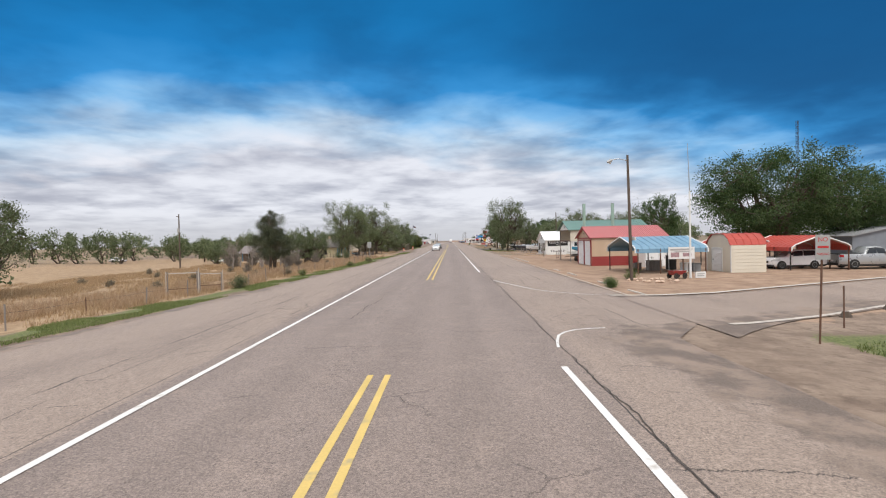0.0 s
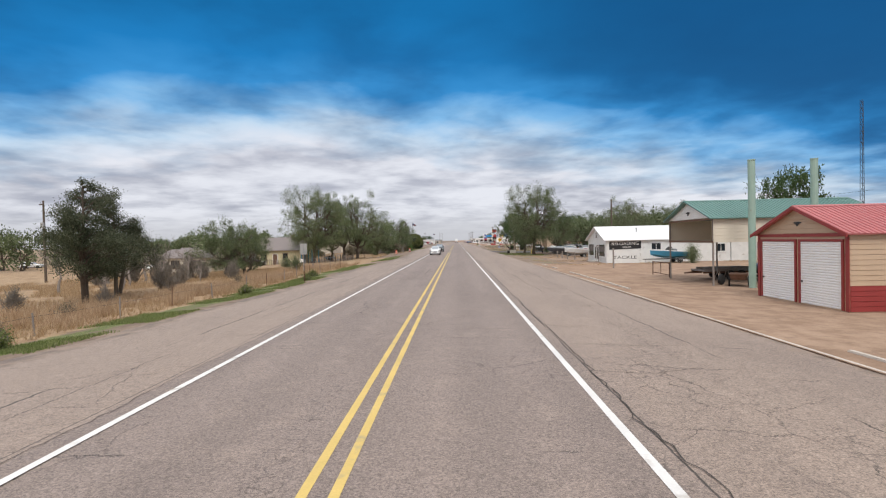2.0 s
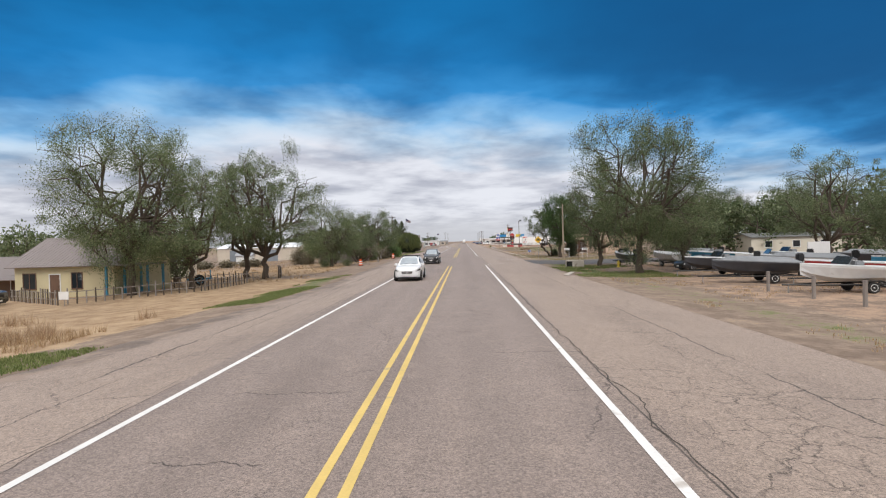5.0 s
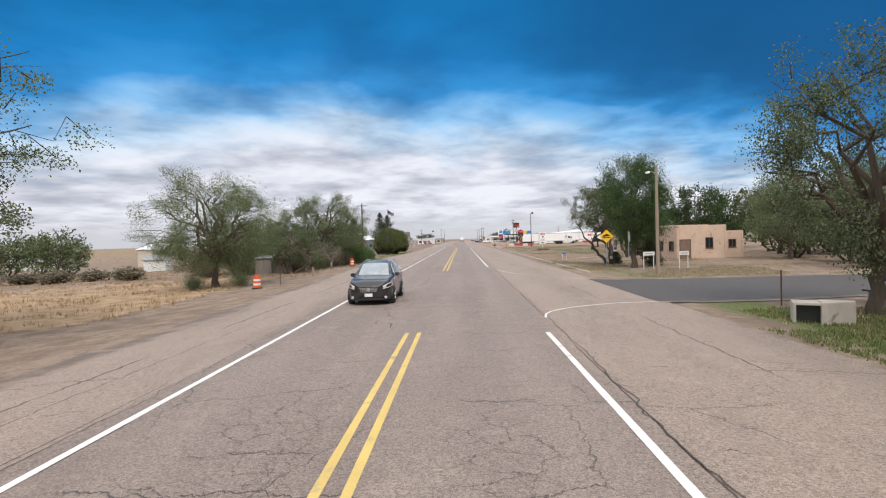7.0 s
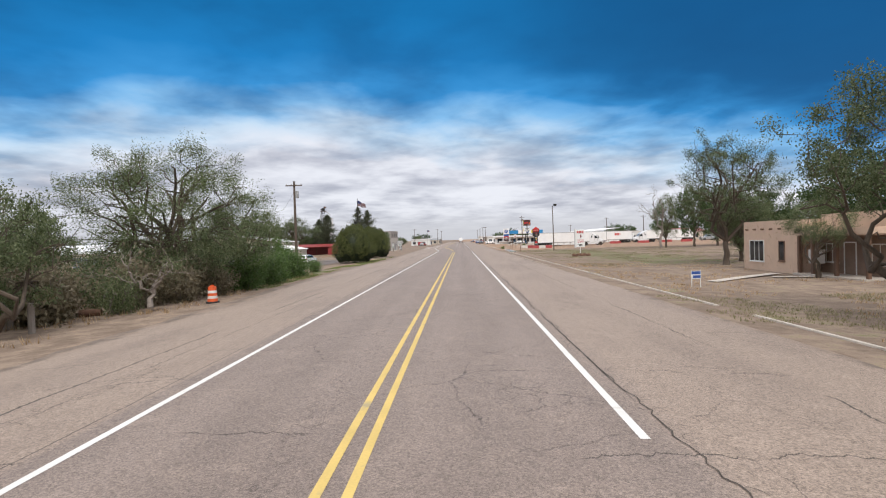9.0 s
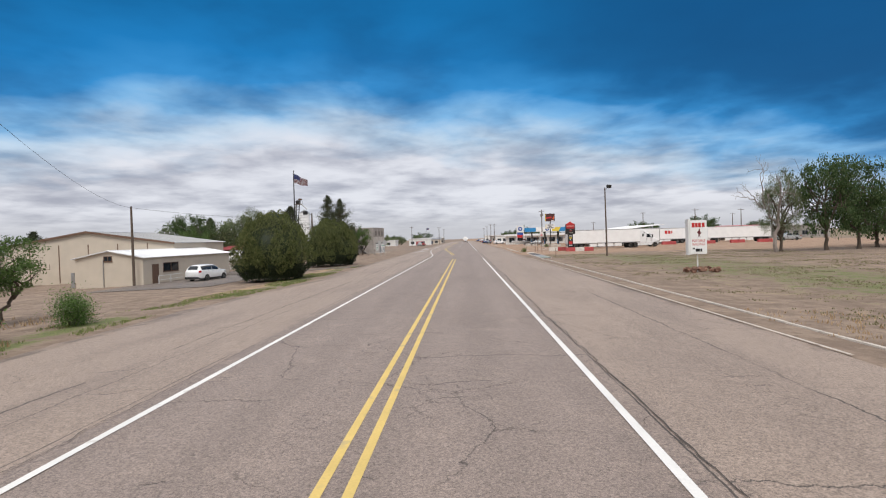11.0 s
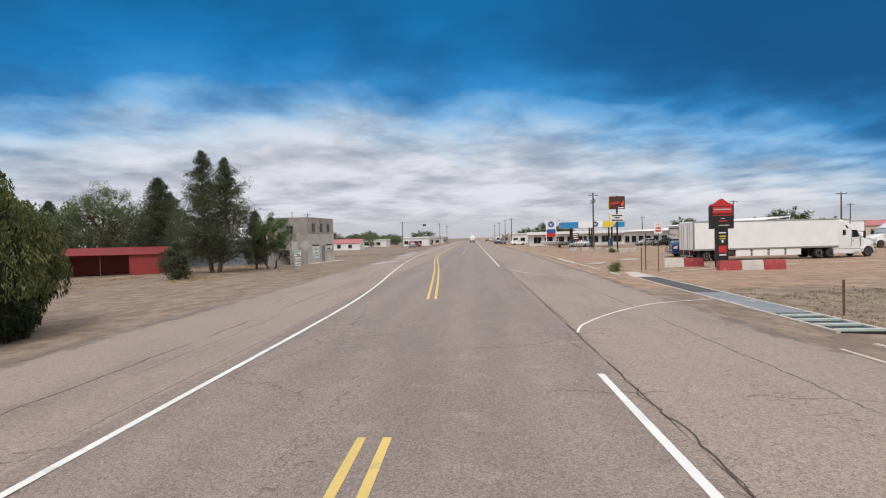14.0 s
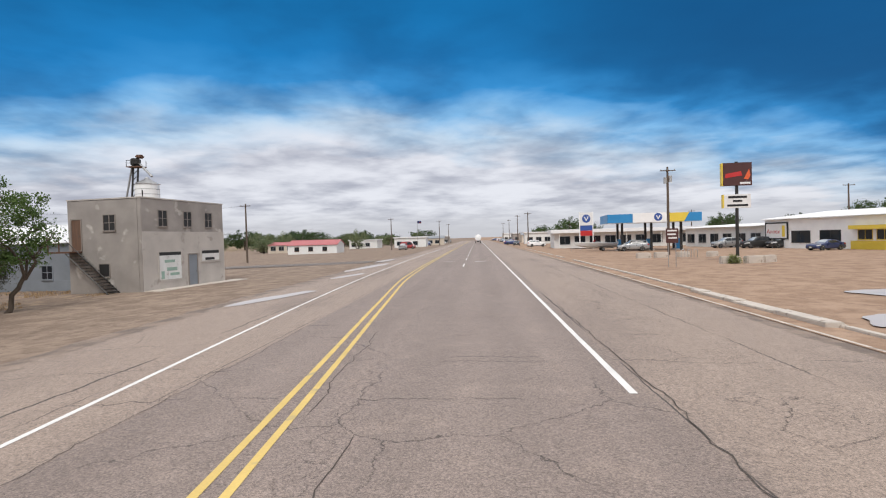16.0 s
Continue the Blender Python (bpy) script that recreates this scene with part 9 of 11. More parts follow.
def motel():
    t = thing("motel", 25.9, 205.0, "tan flat-roofed adobe motel with a shaded porch", "motel")
    parapet_block(t, 0.0, 8.5, 7.2, 14.2, 3.95)
    parapet_block(t, 1.6, 9.0, 0.6, 7.15, 4.25)
    parapet_block(t, 2.0, 8.0, -6.0, 0.55, 4.1)
    parapet_block(t, 8.05, 10.8, -4.6, 0.5, 3.35)
    m = face(0.0, 10.7, 0, 180)
    window(t, m, -2.5, -0.6, 0.75, 2.35, "white", 2)
    window(t, m, 1.4, 2.0, 0.9, 2.3, "brown_wood", 0)
    p = face(1.6, 3.9, 0, 180)
    # the porch
    mk("porch_roof", M["adobe"], t, box(-0.2, 1.59, 0.5, 7.19, 2.75, 3.25), bevel=0.08)
    for y in (0.8, 3.4, 5.6, 7.0):
        mk("porch_post", M["brown_wood"], t, box(-0.1, 0.1, y - 0.1, y + 0.1, -0.1, 2.745))
    mk("porch_floor", M["concrete"], t, box(-0.4, 1.59, 0.5, 7.19, -0.15, 0.08))
    # sheet of darker adobe on the wall: the porch's shade put into colour
    mk("porch_wall", M["adobe_dark"], t, fbox(p, -3.25, 3.25, 0.1, 2.7, 0.002, 0.02))
    door(t, p, -0.9, 0.05, 2.2, "brown_wood", "white", False)
    window(t, p, 1.4, 2.6, 0.9, 2.1, "white", 1)
    window(t, p, -2.6, -1.5, 0.9, 2.1, "white", 1)
    mk("cooler", M["white_metal"], t, box(0.4, 1.2, 6.1, 6.7, 0.75, 1.75), bevel=0.03, label="white window cooler on the porch")
    s = face(2.0, -2.7, 0, 180)
    window(t, s, -2.3, -1.0, 1.0, 2.1, "brown_wood", 1)
    window(t, s, 1.0, 2.3, 1.0, 2.1, "brown_wood", 1)
    n = face(5.0, -6.0, 0, -90)
    window(t, n, 0.5, 1.3, 1.3, 2.5, "brown_wood", 1)
    door(t, n, -2.6, -1.4, 2.3, "adobe_dark", "brown_wood")
    window(t, face(9.4, -4.6, 0, -90), -0.4, 0.4, 1.3, 2.2, "brown_wood", 1)
    for k in range(6):
        mk("roof_beam_end", M["brown_wood"], t, rod((-0.22, 8.0 + k * 1.1, 3.3), (0.0, 8.0 + k * 1.1, 3.3), 0.07, 8))


motel()
t = thing("yard_sign", 15.3, 205.0, "small blue and white yard sign on a wire frame", "sign", 5)
mk("plate", M["sign_white"], t, box(-0.3, 0.3, -0.012, 0.012, 0.45, 0.92))
mk("blue_block", M["sign_blue"], t, box(-0.28, 0.28, -0.018, -0.0125, 0.72, 0.9), box(-0.2, 0.28, -0.018, -0.0125, 0.5, 0.66))
for s in (-0.27, 0.27):
    mk("leg", M["white"], t, cyl(s, 0, -0.2, 0.95, 0.02, 6))


M["rubble_brick"] = material("brown_rubble_brick", (0.24, 0.13, 0.09), 0.9, vary=0.35, scale=3, bump=0.4, random_tone=0.3)


def portable_sign():
    t = thing("advertising_sign", 20.5, 256.4, "tall white box sign with red lettering on a post", "sign", 4)
    mk("post", M["white"], t, cyl(0.1, 0, -0.2, 1.5, 0.06, 10))
    t.matrix_world = at(20.5, 256.4, 4, (0.8, 1.0, 1.0))
    mk("sign_box", M["white_metal"], t, box(-0.75, 1.0, -0.2, 0.2, 1.4, 4.2), bevel=0.03)
    mk("picture_block", M["flag_red"], t, moved(prism([(-0.1, 2.75), (0.0, 3.0), (-0.16, 3.2), (0.0, 3.32), (0.04, 3.5), (0.16, 3.48), (0.14, 3.28), (0.3, 3.15), (0.12, 3.0), (0.2, 2.72), (0.06, 2.92)], "z", 0.002, 0.008), face(0.12, -0.2, 0, -90)), label="small red painted shape")
    mk("side_panel", M["white"], t, box(-0.98, -0.77, -0.25, 0.25, 1.35, 4.3), bevel=0.02)
    m = face(0.12, -0.2, 0, -90)
    bars(t, m, [(-0.7, -0.42, 3.62, 3.98), (-0.36, -0.1, 3.62, 3.98), (-0.04, 0.24, 3.62, 3.98), (0.36, 0.62, 3.62, 3.98)], "sign_red")
    lettering("word", "PORTABLE", M["sign_red"], t, m @ Matrix.Translation((0.0, 2.5, 0.004)), 0.3, 0.002, squeeze=0.95)
    lettering("word", "BUILDINGS", M["sign_red"], t, m @ Matrix.Translation((0.0, 2.22, 0.004)), 0.3, 0.002, squeeze=0.9)
    bars(t, m, [(-0.62, -0.42, 1.82, 1.94), (-0.34, 0.1, 1.62, 1.86), (0.16, 0.32, 1.62, 1.86)], "sign_black")
    rr = random.Random(3)
    p = thing("rubble_ring", 20.5, 255.4, "low heap of broken brown bricks round a sign post", "rubble")
    for k in range(46):
        a = rr.uniform(0, 6.28)
        q = rr.uniform(0.75, 1.05)
        mk("brick", M["rubble_brick"], p, moved(box(-0.16, 0.16, -0.1, 0.1, -0.08, 0.08), pose(math.cos(a) * 1.35 * q, math.sin(a) * 0.7 * q, rr.uniform(0.05, 0.34), rr.uniform(-25, 25), rr.uniform(-25, 25), rr.uniform(0, 180))), bevel=0.012)


portable_sign()
t = pole("flood_lamp", "dark wooden pole with a square floodlight", 22.6, 290.4, 10.2, 0.11, "pole_wood", "street lamp", (-0.12, 0))
mk("arm", M["dark_steel"], t, rod((-0.12, 0, 9.9), (0.35, -0.1, 10.2), 0.04))
mk("lamp_box", M["dark_steel"], t, moved(box(-0.3, 0.3, -0.25, 0.25, -0.22, 0.22), pose(0.45, -0.15, 10.35, 20, 0, 10)), bevel=0.03)


M["teal_steel"] = material("pale_teal_steel", (0.46, 0.52, 0.48), 0.5, vary=0.2, scale=2, stain=(0.3, 0.25, 0.2), stain_at=0.66)
M["plate_steel"] = material("worn_grey_plate", (0.24, 0.25, 0.26), 0.5, vary=0.3, scale=1.2, stain=(0.42, 0.38, 0.33), stain_at=0.58)


def grate():
    t = thing("drain_crossing", 12.1, 286.6, "concrete drain crossing with steel plate and pale bars", "drain", -1.4)
    mk("slab", M["concrete"], t, box(0, 0.14, 0, 25.5, -0.2, 0.06), box(1.5, 1.64, 0, 25.5, -0.2, 0.06), box(0.142, 1.498, 20.6, 25.5, -0.2, 0.055), bevel=0.015)
    mk("steel_plate", M["plate_steel"], t, box(0.142, 1.498, 3.7, 10.6, -0.2, 0.05), bevel=0.01)
    mk("asphalt_cap", M["street"], t, box(0.142, 1.498, 10.604, 20.596, -0.2, 0.045))
    bar = mesh_of("steel_bar", [box(0.142, 1.498, 0, 0.2, -0.05, 0.075)], M["teal_steel"])
    for k in range(4):
        ob = part("steel_bar", bar, t)
        ob.matrix_basis = Matrix.Translation((0, 0.15 + k * 0.95, 0))
    # black block just above the ground: the dark below the bars, painted
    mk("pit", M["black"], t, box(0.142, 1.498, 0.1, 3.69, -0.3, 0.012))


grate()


def barrier(x, y, rz, cols, label):
    t = thing("concrete_barrier", x, y, label, "barrier", rz, "painted barriers")
    for k, c in enumerate(cols):
        a = k * 1.78
        mk("block", M[c], t, loft([[(a + 0.01, -0.3, -0.1), (a + 1.77, -0.3, -0.1), (a + 1.77, 0.3, -0.1), (a + 0.01, 0.3, -0.1)], [(a + 0.01, -0.26, 0.45), (a + 1.77, -0.26, 0.45), (a + 1.77, 0.26, 0.45), (a + 0.01, 0.26, 0.45)], [(a + 0.04, -0.2, 0.76), (a + 1.74, -0.2, 0.76), (a + 1.74, 0.2, 0.76), (a + 0.04, 0.2, 0.76)]]), bevel=0.03)


M["barrier_red"] = material("worn_red_paint", (0.40, 0.06, 0.06), 0.7, vary=0.25, scale=2, stain=(0.5, 0.4, 0.36), stain_at=0.6)
M["barrier_white"] = material("worn_white_paint", (0.62, 0.58, 0.53), 0.7, vary=0.2, scale=2, stain=(0.4, 0.34, 0.29), stain_at=0.6)
barrier(20.8, 312.3, 4, ("barrier_red", "barrier_white", "barrier_red"), "low concrete barrier painted red and white")
barrier(18.4, 317.3, 4, ("barrier_white", "barrier_red"), "low concrete barrier painted white and red")
for x, y in ((58, 338), (66, 340), (72, 339), (50, 341)):
    barrier(x, y, 5, ("barrier_red", "barrier_red"), "low red concrete barrier in the truck lot")


def pylon():
    t = thing("pylon_sign", 22.2, 314.6, "black and red pylon sign on a dark pedestal", "sign", 0)
    t.matrix_world = at(22.2, 314.6, 0, (0.72, 0.72, 0.97))
    mk("pedestal", M["sign_black"], t, box(-0.65, 0.65, -0.28, 0.28, -0.2, 3.4), bevel=0.02)
    mk("head", M["sign_black"], t, box(-1.28, 1.28, -0.34, 0.34, 3.4, 5.35), bevel=0.03)
    mk("gable_top", M["sign_red"], t, prism([(-1.2, 5.352), (1.2, 5.352), (1.2, 5.5), (0.75, 5.6), (0, 6.0), (-0.75, 5.6), (-1.2, 5.5)], "y", -0.3, 0.3))
    m = face(0, -0.34, 0, -90)
    mk("red_field", M["sign_red"], t, fbox(m, -1.1, 1.1, 4.72, 5.3, 0.002, 0.012))
    bars(t, m, [(-0.95, 0.95, 5.0, 5.12)], "stucco_pale")
    bars(t, m, [(-1.05, 1.05, 4.52, 4.6), (-0.4, 0.5, 4.02, 4.12)], "sign_red")
    bars(t, m, [(-0.2, 0.25, 4.26, 4.33), (-0.45, 0.75, 3.66, 3.74)], "stucco_pale")
    q = face(0, -0.28, 0, -90)
    bars(t, q, [(-0.4, 0.4, 3.0, 3.12), (-0.12, 0.1, 2.2, 2.45)], "sign_white")
    bars(t, q, [(-0.35, 0.4, 2.72, 2.82), (-0.35, 0.35, 2.52, 2.6)], "canopy_yellow")
    mk("picture_block", M["sign_red"], t, fbox(q, -0.45, 0.45, 1.35, 1.95, 0.002, 0.01), label="dark red picture field")
    bars(t, q, [(-0.4, 0.4, 1.1, 1.22)], "sign_white")
    mk("footing", M["concrete"], t, box(-1.0, 1.0, -0.6, 0.6, -0.2, 0.05))


pylon()
trailer("semi_trailer", "long white box semi-trailer parked on the dirt lot", 23.6, 325.0, 9)
HX = pose(23.6, 325.0, 0, 0, 0, 9) @ Vector((14.6, 0, 0))
tractor("road_tractor", "white sleeper-cab road tractor under the trailer", HX.x, HX.y, 9, "car_white")
tractor("road_tractor", "dark blue sleeper-cab road tractor with a chrome bumper", 31.9, 334.6, 176, "blue_paint", "sign_white", guard=True)
tractor("road_tractor", "red sleeper-cab road tractor parked beyond the blue one", 38.0, 345.3, 176, "tractor_red", guard=True)
trailer("semi_trailer", "white box semi-trailer behind the blue tractor", 47.5, 336.6, 176)


def red_initials(t):
    for s in (-1, 1):
        m = face(5.0, s * 1.282, 0, 90 * s)
        bars(t, m, [(-1.1, -0.4, 2.6, 3.4), (-0.2, 0.4, 2.6, 3.4), (0.6, 0.85, 2.6, 3.4)], "sign_red")


trailer("semi_trailer", "white semi-trailer with red marks far across the lot", 60.5, 352, 182, letter=red_initials)
trailer("semi_trailer", "white semi-trailer parked at the far lot edge", 81, 350, 180)
tractor("road_tractor", "white road tractor at the far lot edge", 66.4, 350, 180, "car_white")
car("pickup_truck", "grey pickup truck parked at the far lot edge", 86, 350, 180, 5.7, 2.0, 1.95, "car_silver", "pickup", category="pickup")
t = thing("motor_home", 62.5, 356, "white motor home with dark windows", "motor home", 180)
mk("body", M["white_metal"], t, box(0, 8.5, -1.2, 1.2, 0.5, 3.3), bevel=0.15)
window(t, face(4, 1.2, 0, 90), -2.5, 1.5, 1.7, 2.6, "black", 3)
for s in (-1, 1):
    for x in (1.6, 6.8):
        wheel(t, x, s * 1.05, 0.42, 0.25, "galv", s)


def lot_sign(t):
    m = face(0.0, -0.04, 0, -90)
    panel(t, "plate", [(-0.32, 3.05), (0.32, 3.05), (0.32, 3.95), (-0.32, 3.95)], "sign_white", m)
    lettering("word", "NO", M["sign_red"], t, m @ Matrix.Translation((0, 3.75, 0.013)), 0.2, 0.001)
    bars(t, m, [(-0.2, 0.2, 3.43, 3.55), (-0.22, 0.22, 3.2, 3.33)], "sign_red")


road_sign("lot_sign", "white truck notice sign on a rusty post", 16.2, 312.3, 4.0, 0, lot_sign, "rust", 0.035, "sign")
for x, y, h in ((15.0, 312.7, 1.9), (15.6, 313.5, 3.1), (15.0, 290.4, 1.3)):
    t = thing("steel_post", x, y, "thin rusty steel post at the lot entrance", "post")
    mk("post", M["rust"], t, cyl(0, 0, -0.2, h, 0.04, 6))


def billboard():
    t = thing("billboard", 25.2, 355.6, "dark restaurant billboard on a tall black post", "billboard", -4)
    mk("post", M["dark_steel"], t, cyl(0, 0, -0.3, 9.2, 0.14, 12))
    mk("panel", M["sign_brown"], t, box(-1.25, 1.25, -0.2, 0.2, 7.0, 9.1), bevel=0.02)
    mk("edge", M["canopy_yellow"], t, box(-1.36, -1.252, -0.2, 0.2, 7.0, 9.1))
    m = face(0, -0.2, 0, -90)
    bars(t, m, [(0.2, 1.1, 7.12, 7.3)], "sign_white")
    mk("picture_block", M["orange"], t, moved(prism([(0.55, 7.6), (0.9, 7.5), (1.12, 7.9), (1.0, 8.5), (0.8, 8.1)], "z", 0.002, 0.01), m), label="small orange flame-like shape")
    mk("picture_block", M["sign_red"], t, moved(prism([(-1.1, 7.7), (0.4, 7.9), (0.3, 8.3), (-1.0, 8.1)], "z", 0.002, 0.009), m), label="dark red picture field")
    mk("letter_board", M["sign_white"], t, box(-1.15, 1.15, -0.15, 0.15, 4.95, 6.2))
    mk("edge", M["canopy_yellow"], t, box(-1.28, -1.152, -0.15, 0.15, 4.95, 6.2))
    q = face(0, -0.15, 0, -90)
    bars(t, q, [(-0.8, 0.8, 5.85, 6.05), (-0.4, 0.4, 5.5, 5.68), (-0.9, 0.9, 5.1, 5.28)], "sign_black")
    for k, (x, y) in enumerate(((-1.7, -0.9), (0.2, -1.1), (1.7, -0.6))):
        p = thing("planter_block", 25.2 + x, 354.4 + y, "low rough concrete planter block", "planter", 15 * k)
        mk("block", M["concrete"], p, box(-0.85, 0.85, -0.3, 0.3, -0.1, 0.62), bevel=0.08)


billboard()
plant("weed", 23.6, 353.0, 1.2)


def brown_sign(t):
    m = face(0.3, -0.04, 0, -90)
    panel(t, "plate", [(-0.5, 2.0), (0.5, 2.0), (0.5, 3.2), (-0.5, 3.2)], "sign_brown", m)
    bars(t, m, [(-0.38, 0.38, 2.95, 3.08), (-0.38, 0.3, 2.65, 2.78), (-0.3, 0.38, 2.35, 2.48)], "sign_white")
    mk("post", M["galv"], t, cyl(0.6, 0, -0.2, 3.1, 0.03, 6))


road_sign("guide_sign", "brown and white guide sign on two posts", 17.0, 350.2, 3.1, 0, brown_sign)
t = pole("utility_pole", "tall utility pole with transformers by the gas station", 25.6, 373.5, 11.2, 0.16)
crossarm(t, 10.7, 1.9, cans=2)
t = pole("utility_pole", "distant wooden utility pole with a crossarm", 66, 400, 10.5, 0.15)
crossarm(t, 10.2, 2.0)
for x, y in ((72, 372), (90, 380), (108, 420)):
    t = pole("utility_pole", "distant wooden utility pole with a crossarm", x, y, 10.0, 0.15)
    crossarm(t, 9.6, 2.0)


# ---- gas station and shops ----
def station():
    t = thing("gas_canopy", 29.5, 393, "gas station canopy with a blue and yellow fascia", "canopy", -6)
    mk("deck", M["white_metal"], t, box(-7.0, 7.0, -4.2, 4.2, 4.5, 5.5), bevel=0.04)
    for s in (-1, 1):
        m = face(0, s * 4.2, 0, 90 * s)
        k = 1 if s < 0 else -1
        mk("fascia_panel", M["teal"], t, fbox(m, *sorted((-7.0 * k, -3.2 * k)), 4.52, 5.9, 0.002, 0.06))
        mk("fascia_panel", M["white_metal"], t, fbox(m, *sorted((-3.19 * k, 2.2 * k)), 4.52, 6.0, 0.002, 0.06))
        mk("fascia_panel", M["canopy_yellow"], t, moved(prism([(2.21 * k, 4.52), (4.4 * k, 4.52), (5.2 * k, 5.9), (2.21 * k, 5.9)], "z", 0.002, 0.06), m))
        mk("fascia_panel", M["teal"], t, moved(prism([(4.41 * k, 4.52), (7.0 * k, 4.52), (7.0 * k, 5.9), (5.21 * k, 5.9)], "z", 0.002, 0.06), m))
        mk("round_badge", M["sign_blue"], t, moved(prism([(0.6 + 0.62 * math.cos(q * math.pi / 8), 5.3 + 0.62 * math.sin(q * math.pi / 8)) for q in range(16)], "z", 0.062, 0.1), m))
        mk("badge_mark", M["sign_white"], t, moved(prism([(0.25, 5.6), (0.4, 5.6), (0.6, 5.15), (0.8, 5.6), (0.95, 5.6), (0.68, 4.98), (0.52, 4.98)], "z", 0.102, 0.12), m))
    mk("fascia_panel", M["teal"], t, box(-7.06, -7.002, -4.2, 4.2, 4.52, 5.9))
    for x in (-4.5, 0, 4.5):
        for y in (-2.2, 2.2):
            mk("column", M["dark_steel"], t, box(x - 0.17, x + 0.17, y - 0.17, y + 0.17, -0.2, 4.498))
    for x in (-4.5, 0, 4.5):
        p = thing("fuel_pump", 29.5 + x, 393 - 0.1 * x, "upright fuel pump on a concrete island", "fuel pump", -6)
        mk("cabinet", M["teal"], p, box(-0.3, 0.3, -0.45, 0.45, 0.15, 1.9), bevel=0.04)
        mk("display", M["sign_white"], p, box(-0.32, 0.32, -0.3, 0.3, 1.1, 1.6))
        mk("island", M["concrete"], p, box(-0.6, 0.6, -1.6, 1.6, -0.1, 0.15), bevel=0.03)
    s = thing("price_sign", 22.4, 407, "tall white and blue fuel price sign", "sign", -4)
    for x in (-1.25, 1.25):
        mk("post", M["white_metal"], s, box(x - 0.1, x + 0.1, -0.1, 0.1, -0.2, 7.2))
    mk("top_panel", M["sign_white"], s, box(-1.14, 1.14, -0.15, 0.15, 4.6, 7.1))
    m = face(0, -0.15, 0, -90)
    mk("badge", M["sign_blue"], s, moved(prism([(0.8 * math.cos(q * math.pi / 8), 5.9 + 0.8 * math.sin(q * math.pi / 8)) for q in range(16)], "z", 0.002, 0.03), m))
    mk("badge_mark", M["sign_white"], s, moved(prism([(-0.45, 6.3), (-0.25, 6.3), (0, 5.7), (0.25, 6.3), (0.45, 6.3), (0.1, 5.5), (-0.1, 5.5)], "z", 0.032, 0.05), m))
    mk("price_panel", M["sign_blue"], s, box(-1.14, 1.14, -0.14, 0.14, 3.6, 4.59))
    mk("price_panel", M["sign_red"], s, box(-1.14, 1.14, -0.14, 0.14, 2.6, 3.59))
    b = thing("station_store", 18, 419, "long low white gas station store", "store", -3)
    mk("wall", M["white"], b, box(0, 30, 0, 9, -0.2, 3.2))
    mk("roof", M["white_roof"], b, box(-0.8, 30.8, -1.6, 9.4, 3.204, 4.0), bevel=0.05)
    m = face(0, 0, 0, -90)
    for k in range(9):
        window(b, m, 1.2 + 3.2 * k, 3.4 + 3.2 * k, 0.8, 2.5, "galv", 1)
    for k in range(5):
        mk("porch_post", M["white"], b, cyl(1 + 7 * k, -1.4, -0.2, 3.2, 0.07, 8))


station()


def annex():
    t = thing("store", 51.5, 371, "white metal store with yellow trim and dark windows", "store", 14)
    mk("wall", M["white_metal"], t, box(0, 12, 0, 20, -0.2, 4.3))
    mk("wall", M["white"], t, box(0.5, 12, 20.004, 40, -0.2, 3.4))
    roof_slab("roof_panel", "white_roof", t, (-0.6, -0.4, 4.42), (-0.6, 20.2, 4.42), (12.4, 20.2, 5.6), (12.4, -0.4, 5.6), 0.1, 0.5)
    roof_slab("roof_panel", "white_roof", t, (-0.4, 20.3, 3.52), (-0.4, 40.3, 3.52), (12.2, 40.3, 4.1), (12.2, 20.3, 4.1), 0.1, 0.5)
    m = face(0, 10, 0, 180)
    for u in (-5.0, -0.4):
        window(t, m, u, u + 3.0, 0.9, 2.5, "black", 1)
    mk("yellow_base", M["canopy_yellow"], t, fbox(m, 4.0, 10.0, -0.1, 1.1, 0.003, 0.05))
    mk("awning", M["canopy_yellow"], t, fbox(m, 4.4, 9.8, 2.6, 3.1, 0.0, 0.9))
    window(t, m, 5.0, 6.8, 1.3, 2.5, "canopy_yellow", 1)
    window(t, m, 7.4, 9.2, 1.3, 2.5, "canopy_yellow", 1)
    sg = mk("wall_sign", M["sign_black"], t, fbox(m, -9.8, -5.6, 1.3, 3.9, 0.06, 0.15))
    mk("sign_face", M["sign_white"], sg, fbox(m, -9.6, -5.8, 1.5, 3.7, 0.152, 0.165))
    lettering("word", "Annex", M["sign_red"], sg, m @ Matrix.Translation((-8.2, 2.5, 0.17)), 1.0, 0.004, squeeze=0.95)
    mk("sign_picture", M["canopy_yellow"], sg, fbox(m, -6.6, -6.1, 1.7, 3.4, 0.167, 0.18), label="yellow picture block")
    w = face(0.5, 30, 0, 180)
    for k in range(6):
        window(t, w, -9.4 + 3.2 * k, -7.4 + 3.2 * k, 0.7, 2.3, "galv", 1)
    n = face(0, 0, 0, -90)
    window(t, n, 1.0, 4.0, 0.9, 2.6, "galv", 1)
    y = thing("yellow_canopy", 46.5, 404, "small yellow-roofed shop stall", "stall", 8)
    mk("wall", M["cream"], y, box(0, 5, 0, 5, -0.2, 2.9))
    mk("roof", M["canopy_yellow"], y, box(-0.5, 5.5, -0.6, 5.4, 2.904, 3.5), bevel=0.05)
    window(y, face(0, 0, 0, -90), 1.2, 3.6, 1.0, 2.2, "galv", 1)


